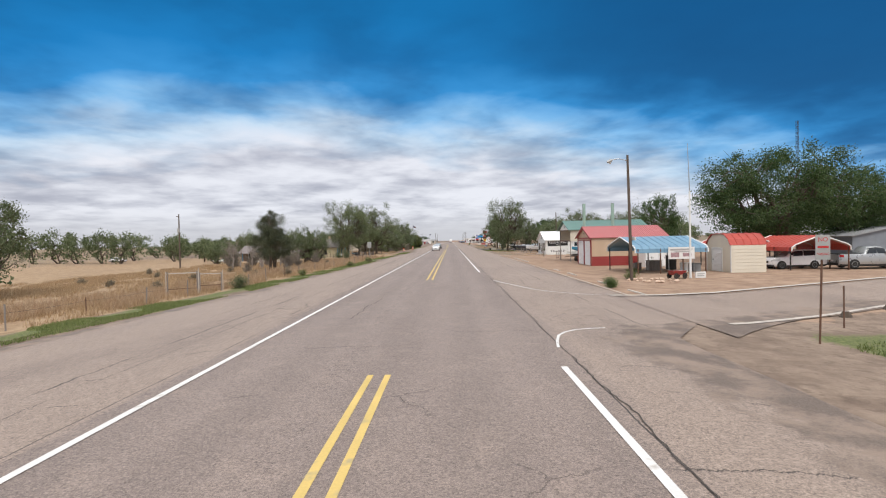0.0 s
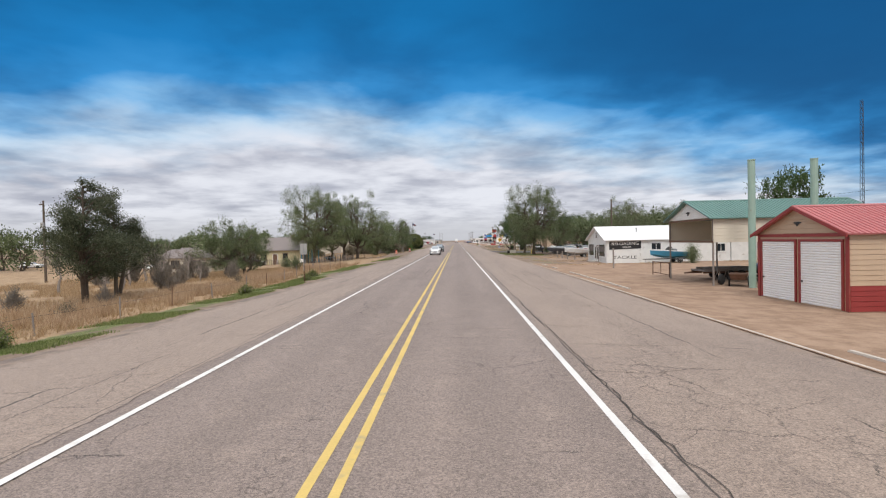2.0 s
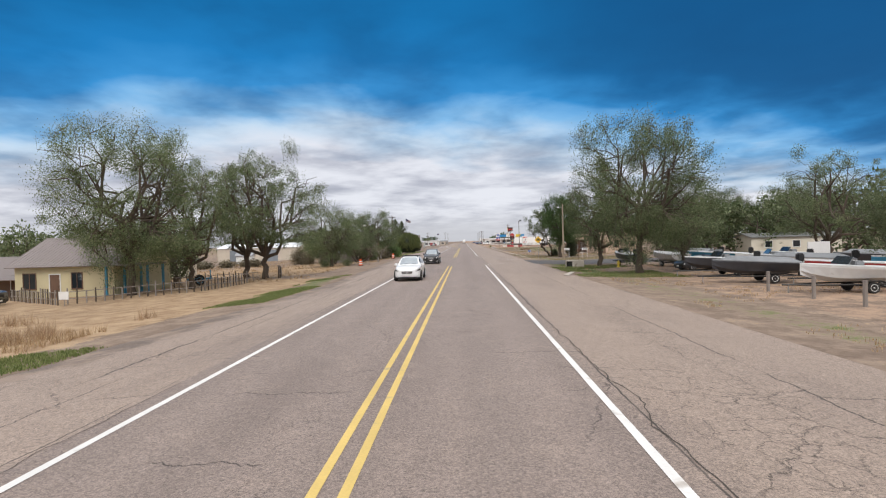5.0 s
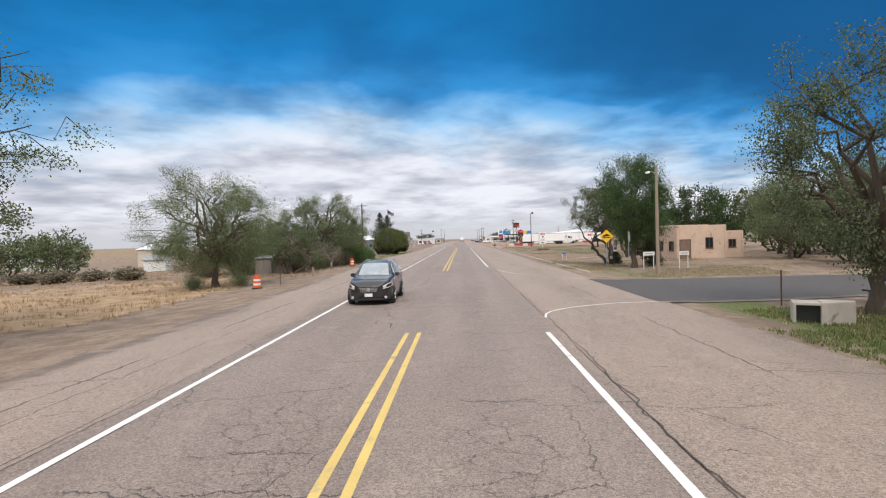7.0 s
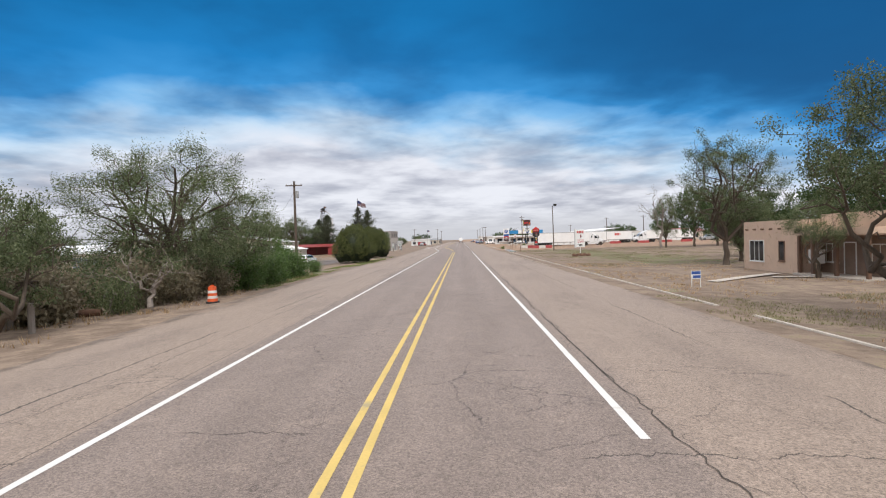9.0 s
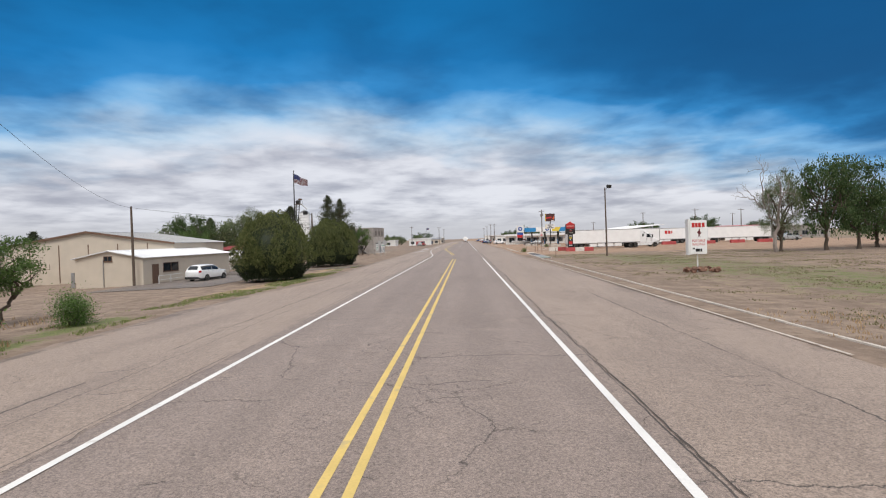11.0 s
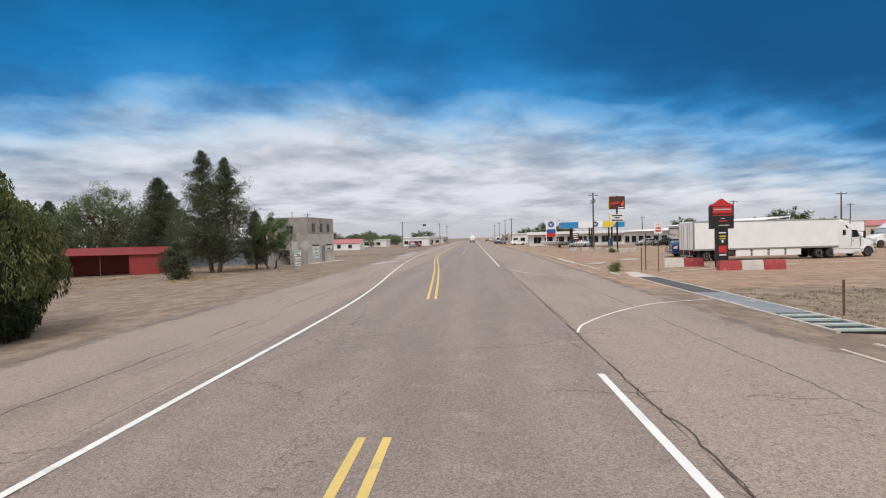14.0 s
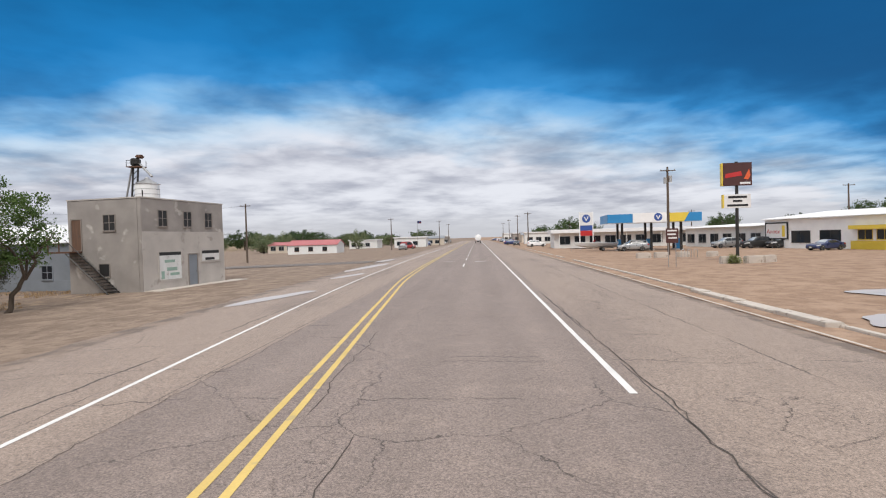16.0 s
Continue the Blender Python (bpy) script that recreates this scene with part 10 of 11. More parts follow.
annex()
car("sedan", "dark blue sedan parked before the store", 46.2, 375.8, 195, 4.6, 1.8, 1.42, "car_blue", "sedan")
car("parked_suv", "black sport utility car parked at the store", 45.2, 390.0, 185, 4.9, 1.95, 1.8, "black", "suv")
car("parked_suv", "black pickup-sized car beside the store", 48.2, 388.0, 185, 5.2, 1.95, 1.85, "car_dark", "suv")
car("parked_suv", "silver sport utility car by the store", 43.0, 395.0, 185, 4.8, 1.9, 1.75, "car_silver", "suv")
car("parked_suv", "grey-green sport utility car at the pumps", 26.4, 391.0, 175, 4.8, 1.9, 1.75, "car_silver", "suv")
boat("motor_boat", "long white ski boat on a trailer", 21.6, 396.0, 175, 7.0, 2.2, "boat_white", outboard=False)
for k, (x, y) in enumerate(((20.2, 366.5), (22.4, 367.2), (24.8, 367.0), (27.6, 366.0))):
    t = thing("planter_block", x, y, "low rough concrete planter block", "planter", 12 * k)
    mk("block", M["concrete"], t, box(-0.8, 0.8, -0.3, 0.3, -0.1, 0.6), bevel=0.08)
t = thing("bike_rack", 24.0, 365.5, "bent steel bicycle rack", "rack")
for k in range(3):
    mk("hoop", M["galv"], t, tube([(k * 0.7, 0, -0.1), (k * 0.7, 0, 0.8), (k * 0.7 + 0.2, 0, 0.95), (k * 0.7 + 0.4, 0, 0.8), (k * 0.7 + 0.4, 0, -0.1)], 0.03, 6))

# ---- left side: the field ----
def pipe_gate(x, y, rz, w, h, label):
    t = thing("pipe_gate", x, y, label, "gate", rz)
    for u in (0, w):
        mk("post", M["grey_wood"], t, cyl(u, 0, -0.3, h, 0.045, 8))
    mk("top_rail", M["stucco_pale"], t, box(-0.1, w + 0.1, -0.02, 0.02, h * 0.9, h * 0.94))
    mk("side_frame", M["stucco_pale"], t, box(-0.12, -0.08, -0.02, 0.02, 0, h), box(w + 0.08, w + 0.12, -0.02, 0.02, 0, h * 1.12))
    mk("lower_rail", M["rust"], t, rod((0, 0, 0.5), (w, 0, 0.5), 0.025))


pipe_gate(-18.6, 40.0, 33, 1.9, 1.75, "weathered white pipe gate frame in dry grass")
pipe_gate(-17.6, 42.6, 20, 1.5, 1.5, "grey wooden stock gate beside the fence")
rng = random.Random(9)
posts = []
for k in range(22):
    y = 18 + k * 4.3
    x = np.interp(y, *LEFT_EDGE) - 4.2 + rng.uniform(-0.2, 0.2)
    t = thing("fence_post", x, y, "thin leaning fence post in dry grass", "fence post", rng.uniform(0, 90), "field fence")
    hh = rng.uniform(0.9, 1.25)
    mk("post", M["grey_wood" if k % 3 else "rust"], t, tube([(0, 0, -0.2), (rng.uniform(-0.06, 0.06), rng.uniform(-0.06, 0.06), hh)], 0.038 if k % 3 else 0.025, 6))
    posts.append((x, y, gz(x, y) + 0.75))
for a, b in zip(posts[:-1], posts[1:]):
    cable("fence_wire", a, b, 0.03, "thin sagging fence wire between posts", 0.006)
t = pole("utility_pole", "lone weathered utility pole in the field", -55, 109.0, 11.2, 0.15)
mk("pole_box", M["sign_grey"], t, box(-0.2, 0.2, -0.4, -0.14, 7.4, 8.2))
mk("cut_arm", M["pole_wood"], t, box(-0.5, 0.1, -0.16, -0.06, 10.6, 10.75))
car("field_car", "white old car abandoned in the dry field", -106, 166, 20, 4.8, 1.85, 1.6, "car_white", "suv")
for x, y, L in ((-60, 142, 9), (-66, 150, 6)):
    t = thing("scrap_heap", x, y, "pale heap of scrap panels in the field", "scrap", 30)
    for k in range(6):
        mk("scrap_panel", M["white_peel"], t, moved(box(-L / 6, L / 6, -0.5, 0.5, 0, 0.08), pose(rng.uniform(-L / 3, L / 3), rng.uniform(-1, 1), 0.25 + 0.12 * k, rng.uniform(-15, 15), rng.uniform(-15, 15), rng.uniform(0, 180))))


def back_sign(t):
    m = face(0.0, -0.03, 0, -90)
    panel(t, "plate", [(-0.3, 2.25), (0.3, 2.25), (0.3, 3.15), (-0.3, 3.15)], "sign_grey", m)
    mk("post_channel", M["galv"], t, box(-0.03, 0.03, -0.06, -0.045, 0.9, 3.1))


road_sign("road_sign", "bare grey back of a road sign on a rusty post", -11.1, 82.4, 3.1, -8, back_sign, "rust", 0.035)

# ---- the house and its yard ----


def house():
    t = thing("house", -38.0, 144.2, "cream house with mauve metal roofs and a porch", "house", 0)
    W, L, e, a = 8.4, 9.0, 3.0, 5.3
    gable(t, W, L, e, a, "yellow_wall", "purple_roof", over=0.5, rib=0.35)
    m = face(0, -W / 2, 0, -90)
    window(t, m, 0.8, 1.9, 0.9, 2.2, "brown_wood", 1)
    window(t, m, 5.2, 6.1, 0.9, 2.2, "brown_wood", 1)
    door(t, m, 3.2, 4.1, 2.1, "brown_wood", "white")
    g = face(0, 0, 0, 180)
    mk("dark_gable", M["grey_wood"], t, moved(prism([(-W / 2 + 0.1, e), (W / 2 - 0.1, e), (0, a - 0.1)], "z", 0.003, 0.03), g), label="grey boarded gable end")
    r = face(L, 0, 0, 0)
    window(t, r, -3.0, -1.8, 0.9, 2.2, "white", 1)
    window(t, r, 1.0, 2.2, 0.9, 2.2, "white", 1)
    mk("porch_roof", M["purple_roof"], t, box(L - 0.4, L + 2.6, -W / 2 - 1.6, -W / 2 + 3.4, 2.75, 2.9))
    for x in (L + 0.3, L + 2.4):
        for y in (-W / 2 - 1.4, -W / 2 + 0.9, -W / 2 + 3.2):
            mk("porch_post", M["boat_blue"], t, box(x - 0.08, x + 0.08, y - 0.08, y + 0.08, -0.3, 2.748))
    mk("porch_wall", M["yellow_wall"], t, box(L + 0.02, L + 0.1, -W / 2 + 0.2, W / 2 - 0.2, 0, 2.7))
    mk("chimney", M["adobe"], t, box(5.6, 6.2, -0.3, 0.3, 4.9, 6.0), bevel=0.02)
    wing = thing("house_wing", -56.5, 147.4, "long low house wing with a mauve metal roof", "house", 0)
    gable(wing, 8.0, 18.2, 2.5, 4.1, "adobe_dark", "purple_roof", over=0.6, rib=0.35)
    mm = face(0, -4.0, 0, -90)
    for u in (2.0, 6.5, 11.0):
        window(wing, mm, u, u + 1.6, 0.9, 2.0, "white", 1)
    door(wing, mm, 15.0, 15.9, 2.05, "brown_wood", "white")
    for k in range(5):
        mk("porch_post", M["boat_blue"], wing, box(1 + 4 * k - 0.06, 1 + 4 * k + 0.06, -5.6, -5.48, -0.3, 2.15))
    roof_slab("porch_roof", "purple_roof", wing, (0, -5.8, 2.15), (17.5, -5.8, 2.15), (17.5, -4.2, 2.5), (0, -4.2, 2.5), 0.06, 0.5)


house()
t = thing("small_house", -43, 119, "small tan house with a low brown roof", "house", 0)
gable(t, 5.5, 7.5, 2.5, 3.6, "cream", "purple_roof", over=0.4, rib=0.5)
window(t, face(0, -2.75, 0, -90), 1.4, 2.6, 0.9, 2.0, "brown_wood", 1)
window(t, face(0, -2.75, 0, -90), 4.6, 5.8, 0.9, 2.0, "brown_wood", 1)
car("pickup_truck", "dark pickup truck standing in the yard", -37.0, 134.2, 8, 5.6, 1.95, 1.85, "car_dark", "pickup", category="pickup")
t = thing("letterbox", -18.0, 109.0, "letterbox on a crooked wooden trestle", "letterbox", 20)
mk("trestle", M["grey_wood"], t, rod((-0.25, 0, -0.1), (0, 0, 0.9), 0.04), rod((0.25, 0, -0.1), (0, 0, 0.9), 0.04), rod((0, -0.2, -0.1), (0, 0, 0.9), 0.04))
mk("box", M["dark_steel"], t, prism([(-0.1, 0.9), (0.1, 0.9), (0.1, 1.05), (0.05, 1.13), (-0.05, 1.13), (-0.1, 1.05)], "x", -0.26, 0.26))
t = thing("yard_notice", -26.4, 131.2, "small white notice on the yard fence", "sign")
mk("plate", M["sign_white"], t, box(-0.35, 0.35, -0.02, 0.02, 0.45, 1.0))
mk("stake", M["grey_wood"], t, cyl(0, 0.05, -0.2, 0.95, 0.03, 6))


def yard_fence(pts, seed, h=1.1):
    rng = random.Random(seed)
    t = thing("yard_fence", pts[0][0], pts[0][1], "uneven dark picket and wire yard fence", "fence")
    ox, oy, oz = pts[0][0], pts[0][1], gz(*pts[0])
    for (ax, ay), (bx, by) in zip(pts[:-1], pts[1:]):
        n = max(1, int(math.hypot(bx - ax, by - ay) / 0.55))
        for k in range(n):
            x, y = ax + (bx - ax) * k / n, ay + (by - ay) * k / n
            z = gz(x, y) - oz
            mk("picket", M["grey_wood" if k % 2 else "bark"], t, box(x - ox - 0.04, x - ox + 0.04, y - oy - 0.03, y - oy + 0.03, z - 0.2, z + h * rng.uniform(0.75, 1.1)))
        z0, z1 = gz(ax, ay) - oz, gz(bx, by) - oz
        for zz in (0.35, 0.8):
            mk("rail", M["grey_wood"], t, rod((ax - ox, ay - oy, z0 + zz * h), (bx - ox, by - oy, z1 + zz * h), 0.03, 4))
    return t


yard_fence([(-37.5, 139.0), (-27.5, 132.0), (-20.5, 138.5), (-20.3, 147.5)], 4)
yard_fence([(-27.5, 146.5), (-20.2, 149.6)], 5)
yard_fence([(-18.8, 151.5), (-19.3, 154.0)], 6, 1.4)
t = thing("farm_implement", -25.6, 147.8, "old teal farm implement with spoked wheels", "implement", 30)
mk("frame", M["boat_blue"], t, box(-1.2, 1.2, -0.15, 0.15, 0.5, 0.7), box(-0.2, 0.2, -0.9, 0.9, 0.45, 0.58), rod((1.0, 0, 0.6), (1.0, 0, 1.5), 0.06), rod((-0.9, 0, 0.6), (-0.9, 0, 1.3), 0.06))
for s in (-1, 1):
    wheel(t, 0, s * 0.9, 0.5, 0.12, "boat_blue", s)
t = thing("mobile_home", -50, 168, "pale mobile home half hidden by elms", "mobile home", 0)
gable(t, 4.4, 12, 2.6, 3.2, "cream", "galv", rib=0.6)
for u in (1.5, 5.5, 9.0):
    window(t, face(0, -2.2, 0, -90), u, u + 1.3, 1.0, 2.0, "white", 1)
t = thing("metal_barn", -77, 262, "long tan metal barn beyond the vacant lot", "barn", 0)
gable(t, 14, 26, 4.2, 5.6, "tan_wall", "white_roof", rib=0.8)
mk("barn_door", M["grey_metal"], t, box(4, 8.5, -7.06, -7.003, 0, 3.6))
mk("barn_door", M["grey_metal"], t, box(15, 19.5, -7.06, -7.003, 0, 3.6))
for x, y, w in ((-96, 250, 5), (-108, 255, 4), (-60, 232, 4)):
    t = thing("outbuilding", x, y, "small pale outbuilding among far trees", "outbuilding", 10)
    gable(t, w * 0.8, w, 2.3, 3.0, "white_peel", "galv", rib=0.6)


def privy():
    t = thing("plank_shed", -23.0, 197.3, "small leaning grey plank shed", "shed", 12)
    mk("wall", M["grey_wood"], t, box(-0.95, 0.95, -0.9, 0.9, -0.2, 1.95))
    roof_slab("roof_panel", "galv", t, (-1.15, -1.1, 1.98), (1.15, -1.1, 1.98), (1.15, 1.1, 2.3), (-1.15, 1.1, 2.3), 0.05, 0.3)
    for f, w in ((face(0, -0.9, 0, -90), 0.95), (face(0.95, 0, 0, 0), 0.9)):
        n = 9
        for k in range(n):
            a = -w + 2 * w * k / n
            mk("plank", M["grey_wood"], t, fbox(f, a + 0.01, a + 2 * w / n - 0.01, -0.1, 1.93, 0.003, 0.028 + 0.006 * (k % 3)))


privy()


def barrel(x, y):
    t = thing("traffic_barrel", x, y, "orange and white striped traffic barrel", "traffic barrel", 0, "traffic barrels")
    mk("base", M["rubber"], t, cyl(0, 0, 0.0, 0.09, 0.4, 20, 0.36))
    prof = [(0.29, 0.09), (0.285, 0.3), (0.27, 0.5), (0.255, 0.72), (0.24, 0.92), (0.2, 0.99)]
    bands = ((0.09, 0.27, 0.295, 0.288, "orange"), (0.27, 0.43, 0.283, 0.277, "reflective"), (0.43, 0.59, 0.272, 0.266, "orange"), (0.59, 0.75, 0.26, 0.254, "reflective"), (0.75, 0.98, 0.248, 0.235, "orange"))
    for z0, z1, r0, r1, c in bands:
        mk("band", M[c], t, cyl(0, 0, z0, z1, r0, 20, r1))
    mk("handle", M["orange"], t, box(-0.13, 0.13, -0.03, 0.03, 0.98, 1.08), bevel=0.02)


barrel(-14.4, 174.0)
barrel(-13.7, 204.6)
for x, y, h in ((-13.6, 176.8, 1.45), (-13.9, 187.0, 0.9), (-17.4, 195.9, 1.3), (-19.6, 196.6, 1.1)):
    t = thing("old_post", x, y, "old grey wooden post at the verge", "post")
    mk("post", M["grey_wood"] if h < 1.4 else M["rust"], t, cyl(0, 0, -0.3, h, 0.13 if h < 1.4 else 0.03, 8))
t = thing("board_fence", -21.0, 197.2, "grey board fence in the thicket", "fence", 8)
for k in range(9):
    mk("fence_board", M["grey_wood"], t, box(-1.4 + 0.32 * k, -1.12 + 0.32 * k, -0.02, 0.02, -0.2, 1.15 + 0.08 * (k % 3)))
t = thing("drain_pipe", -18.6, 201.0, "short rusty drain pipe lying in dry grass", "pipe", 25)
mk("pipe", M["rust"], t, moved(lathe([(0.16, -0.5), (0.2, -0.5), (0.2, 0.5), (0.16, 0.5)], 14, "x"), Matrix.Translation((0, 0, 0.2))))
t = pole("utility_pole", "weathered utility pole with a crossarm and transformer", -17.6, 232.4, 10.8, 0.15)
crossarm(t, 10.3, 1.9, cans=1, insul=4)

# ---- the tan buildings and the junipers ----


def tan_buildings():
    t = thing("tan_building", -36.4, 265.8, "low tan metal building with a white roof", "building", 90)
    W, L, e, a = 7.4, 19.5, 3.0, 3.75
    gable(t, W, L, e, a, "tan_wall", "white_roof", over=0.3, rib=0.5)
    m = face(0, 0, 0, 180)
    window(t, m, -0.5, 0.3, 2.75, 3.2, "brown_wood", 1)
    mk("downpipe", M["galv"], t, cyl(-0.06, 0.6, 0, 2.9, 0.05, 8))
    mk("gate_panel", M["galv"], t, fbox(m, -4.2, -3.8, 0, 1.6, 0.003, 0.05))
    r = face(0, -W / 2, 0, -90)
    door(t, r, 1.6, 2.6, 2.15, "brown_wood", "brown_wood")
    window(t, r, 3.6, 5.0, 1.35, 2.25, "brown_wood", 0)
    window(t, r, 5.1, 6.5, 1.35, 2.25, "brown_wood", 0)
    for u in (1.0, 3.2):
        mk("rail_post", M["white"], t, fbox(r, u, u + 0.06, -0.2, 1.0, 1.0, 1.06))
    mk("hand_rail", M["white"], t, fbox(r, 1.0, 5.6, 0.95, 1.02, 1.0, 1.06), fbox(r, 1.0, 5.6, 0.5, 0.55, 1.0, 1.06))
    mk("ramp", M["concrete"], t, fbox(r, 0.8, 6.0, -0.2, 0.12, 0.003, 0.98))
    big = thing("metal_hall", -48, 278, "large tan metal hall with a dark roof edge", "hall", 90)
    gable(big, 23, 13.5, 4.9, 6.6, "tan_wall", "galv", over=0.3, rib=0.6)
    bm_ = face(0, 0, 0, 180)
    for u in (-8, -4, 0, 4, 8):
        mk("wall_rib", M["brown_wood"], big, fbox(bm_, u - 0.06, u + 0.06, 0, 5.0, 0.003, 0.04))
    for s in (-1, 1):
        mk("rake_trim", M["brown_wood"], big, prism([(s * 11.8, 4.72), (s * 11.8, 4.98), (0, 6.76), (0, 6.5)], "x", -0.36, -0.3))


tan_buildings()
pole("utility_pole", "dark wooden pole at the building corner", -33.2, 265.0, 8.3, 0.13)
cable("power_cable", (-33.2, 265.0, 6.8), (-17.6, 232.4, 8.8), 0.9, "thin black power cable sagging between poles")
cable("power_cable", (-33.2, 265.0, 6.8), (-21.0, 288.0, 6.5), 0.5, "thin black power cable sagging to the lamp pole")
sheet("parking_apron", M["old_street"], lambda u, v: (-33.5 + 12 * u, 258 + 30 * v, gz(-33.5 + 12 * u, 258 + 30 * v) + 0.02), 8, 20, "dark asphalt apron beside the tan building", "pavement")
car("parked_suv", "white patrol-style sport utility car with dark glass", -27.7, 269.4, 80, 4.9, 2.0, 1.8, "car_white", "suv")
t = thing("flagpole", -18.5, 272.4, "tall grey flagpole with a flag in the wind", "flagpole")
mk("pole", M["dark_steel"], t, tube([(0, 0, -0.3), (0.05, 0, 12.0)], [0.11, 0.05], 10))
mk("finial", M["galv"], t, tube([(0.05, 0, 12.0), (0.05, 0, 12.06), (0.05, 0, 12.15)], [0.03, 0.08, 0.02], 10))


def flag_strip(u0, u1, v0, v1, off=0.0):
    n = 10
    v, f = [], []
    for k in range(n + 1):
        u = u0 + (u1 - u0) * k / n
        w = 0.22 * math.sin(u * 4.2) * (0.3 + u / 1.9)
        dz = -0.5 * u + 0.06 * math.sin(u * 5)
        for vv in (v0, v1):
            for d in (off + 0.006, -off - 0.006):
                v.append((0.1 + u * 0.98, w + d, 11.7 - vv * (1 - 0.22 * u) + dz))
        if k:
            b = 4 * k
            f += [(b - 4, b, b + 2, b - 2), (b - 3, b - 1, b + 3, b + 1), (b - 4, b - 3, b + 1, b), (b - 2, b + 2, b + 3, b - 1)]
    return v, f


fl = mk("flag", M["flag_white"], t, flag_strip(0.0, 1.6, 0.0, 1.1))
for k in range(0, 13, 2):
    mk("red_stripe", M["flag_red"], fl, flag_strip(0.0, 1.602, k * 1.1 / 13 + (0.001 if k else 0), (k + 1) * 1.1 / 13, 0.006))
mk("blue_field", M["flag_blue"], fl, flag_strip(0.0, 0.72, 0.0, 0.595, 0.012))
t = pole("flood_lamp", "wooden pole with a square floodlight on a side arm", -21.2, 288.0, 8.0, 0.13, "pole_wood", "street lamp")
mk("arm", M["dark_steel"], t, rod((0, 0, 7.8), (-0.75, 0, 7.95), 0.04))
mk("lamp_box", M["dark_steel"], t, moved(box(-0.3, 0.3, -0.22, 0.22, -0.25, 0.25), pose(-0.95, 0, 8.1, 15, 0, 0)), bevel=0.03)


def steps():
    t = thing("entry_steps", -37.4, 294.5, "concrete steps with a white pipe railing", "steps", 0)
    for k in range(4):
        mk("step", M["concrete"], t, box(-1.5, 1.2 - 0.3 * k, -0.9, 0.9, 0.18 * k - 0.2 * (k == 0), 0.18 * (k + 1) - 0.002))
    for y in (-0.9, 0.9):
        for x in (-1.4, -0.3, 0.9):
            z = 0.72 if x < 0 else 0.2
            mk("rail_post", M["white"], t, cyl(x, y, z - 0.2, z + 0.95, 0.03, 8))
        for h in (0.5, 0.9):
            mk("rail", M["white"], t, tube([(-1.4, y, 0.72 + h), (-0.3, y, 0.72 + h), (0.9, y, 0.2 + h)], 0.025, 6))


steps()
sheet("drive", M["old_street"], lambda u, v: (-31.0 + 18.5 * u, 279.6 + 4.5 * v - 3.0 * (1 - u), gz(-31.0 + 18.5 * u, 281) + 0.02), 14, 4, "grey asphalt drive between the junipers", "pavement")
t = thing("long_carport", -72, 338, "long open carport with a red roof", "carport", 0)
roof_slab("roof_panel", "red_trim", t, (0, -3, 2.7), (20, -3, 2.7), (20, 3, 3.3), (0, 3, 3.3), 0.12, 0.5)
for k in range(6):
    for y in (-2.8, 2.8):
        mk("post", M["brown_wood"], t, box(4 * k * 0.98 + 0.1, 4 * k * 0.98 + 0.25, y - 0.07, y + 0.07, -0.2, 2.6))
mk("back_wall", M["adobe_dark"], t, box(0, 20, 2.85, 2.95, -0.2, 3.1))
car("delivery_van", "white high-roof delivery van in the yard", -49.8, 324.4, 172, 6.0, 2.0, 2.6, "car_white", "van", category="van")
car("red_truck", "old dark red truck parked in the yard", -64.5, 325.5, 165, 5.8, 2.0, 2.0, "car_red", "pickup", category="pickup")
t = thing("stock_trailer", -71, 332, "pale stock trailer behind the red truck", "trailer", 165)
mk("box", M["white"], t, box(-2.5, 2.5, -1.1, 1.1, 0.6, 2.6), bevel=0.08)
for s in (-1, 1):
    wheel(t, -0.4, s * 1.0, 0.36, 0.22, "galv", s)
    wheel(t, 0.5, s * 1.0, 0.36, 0.22, "galv", s)


def red_shed():
    t = thing("red_shed", -54.5, 327.4, "open red metal shed with a sloping roof", "shed", 6)
    L, D = 18.4, 5.2
    mk("end_wall", M["red_trim"], t, prism([(0, -0.2), (D, -0.2), (D, 3.5), (0, 2.75)], "x", L - 0.08, L))
    mk("end_wall", M["red_trim"], t, prism([(0, -0.2), (D, -0.2), (D, 3.5), (0, 2.75)], "x", 0, 0.08))
    mk("back_wall", M["red_trim"], t, box(0.082, L - 0.082, D - 0.08, D, -0.2, 3.46))
    mk("front_panel", M["red_trim"], t, box(L - 3.4, L - 0.082, 0.0, 0.06, -0.2, 2.68))
    roof_slab("roof_panel", "red_trim", t, (-0.2, -0.3, 2.78), (L + 0.15, -0.3, 2.78), (L + 0.15, D + 0.2, 3.62), (-0.2, D + 0.2, 3.62), 0.06, 0.35)
    for x in (0.1, 3.9, 7.8, 11.6):
        mk("post", M["rust"], t, cyl(x, 0.05, -0.2, 2.7, 0.06, 8))


red_shed()

# ---- the concrete building ----


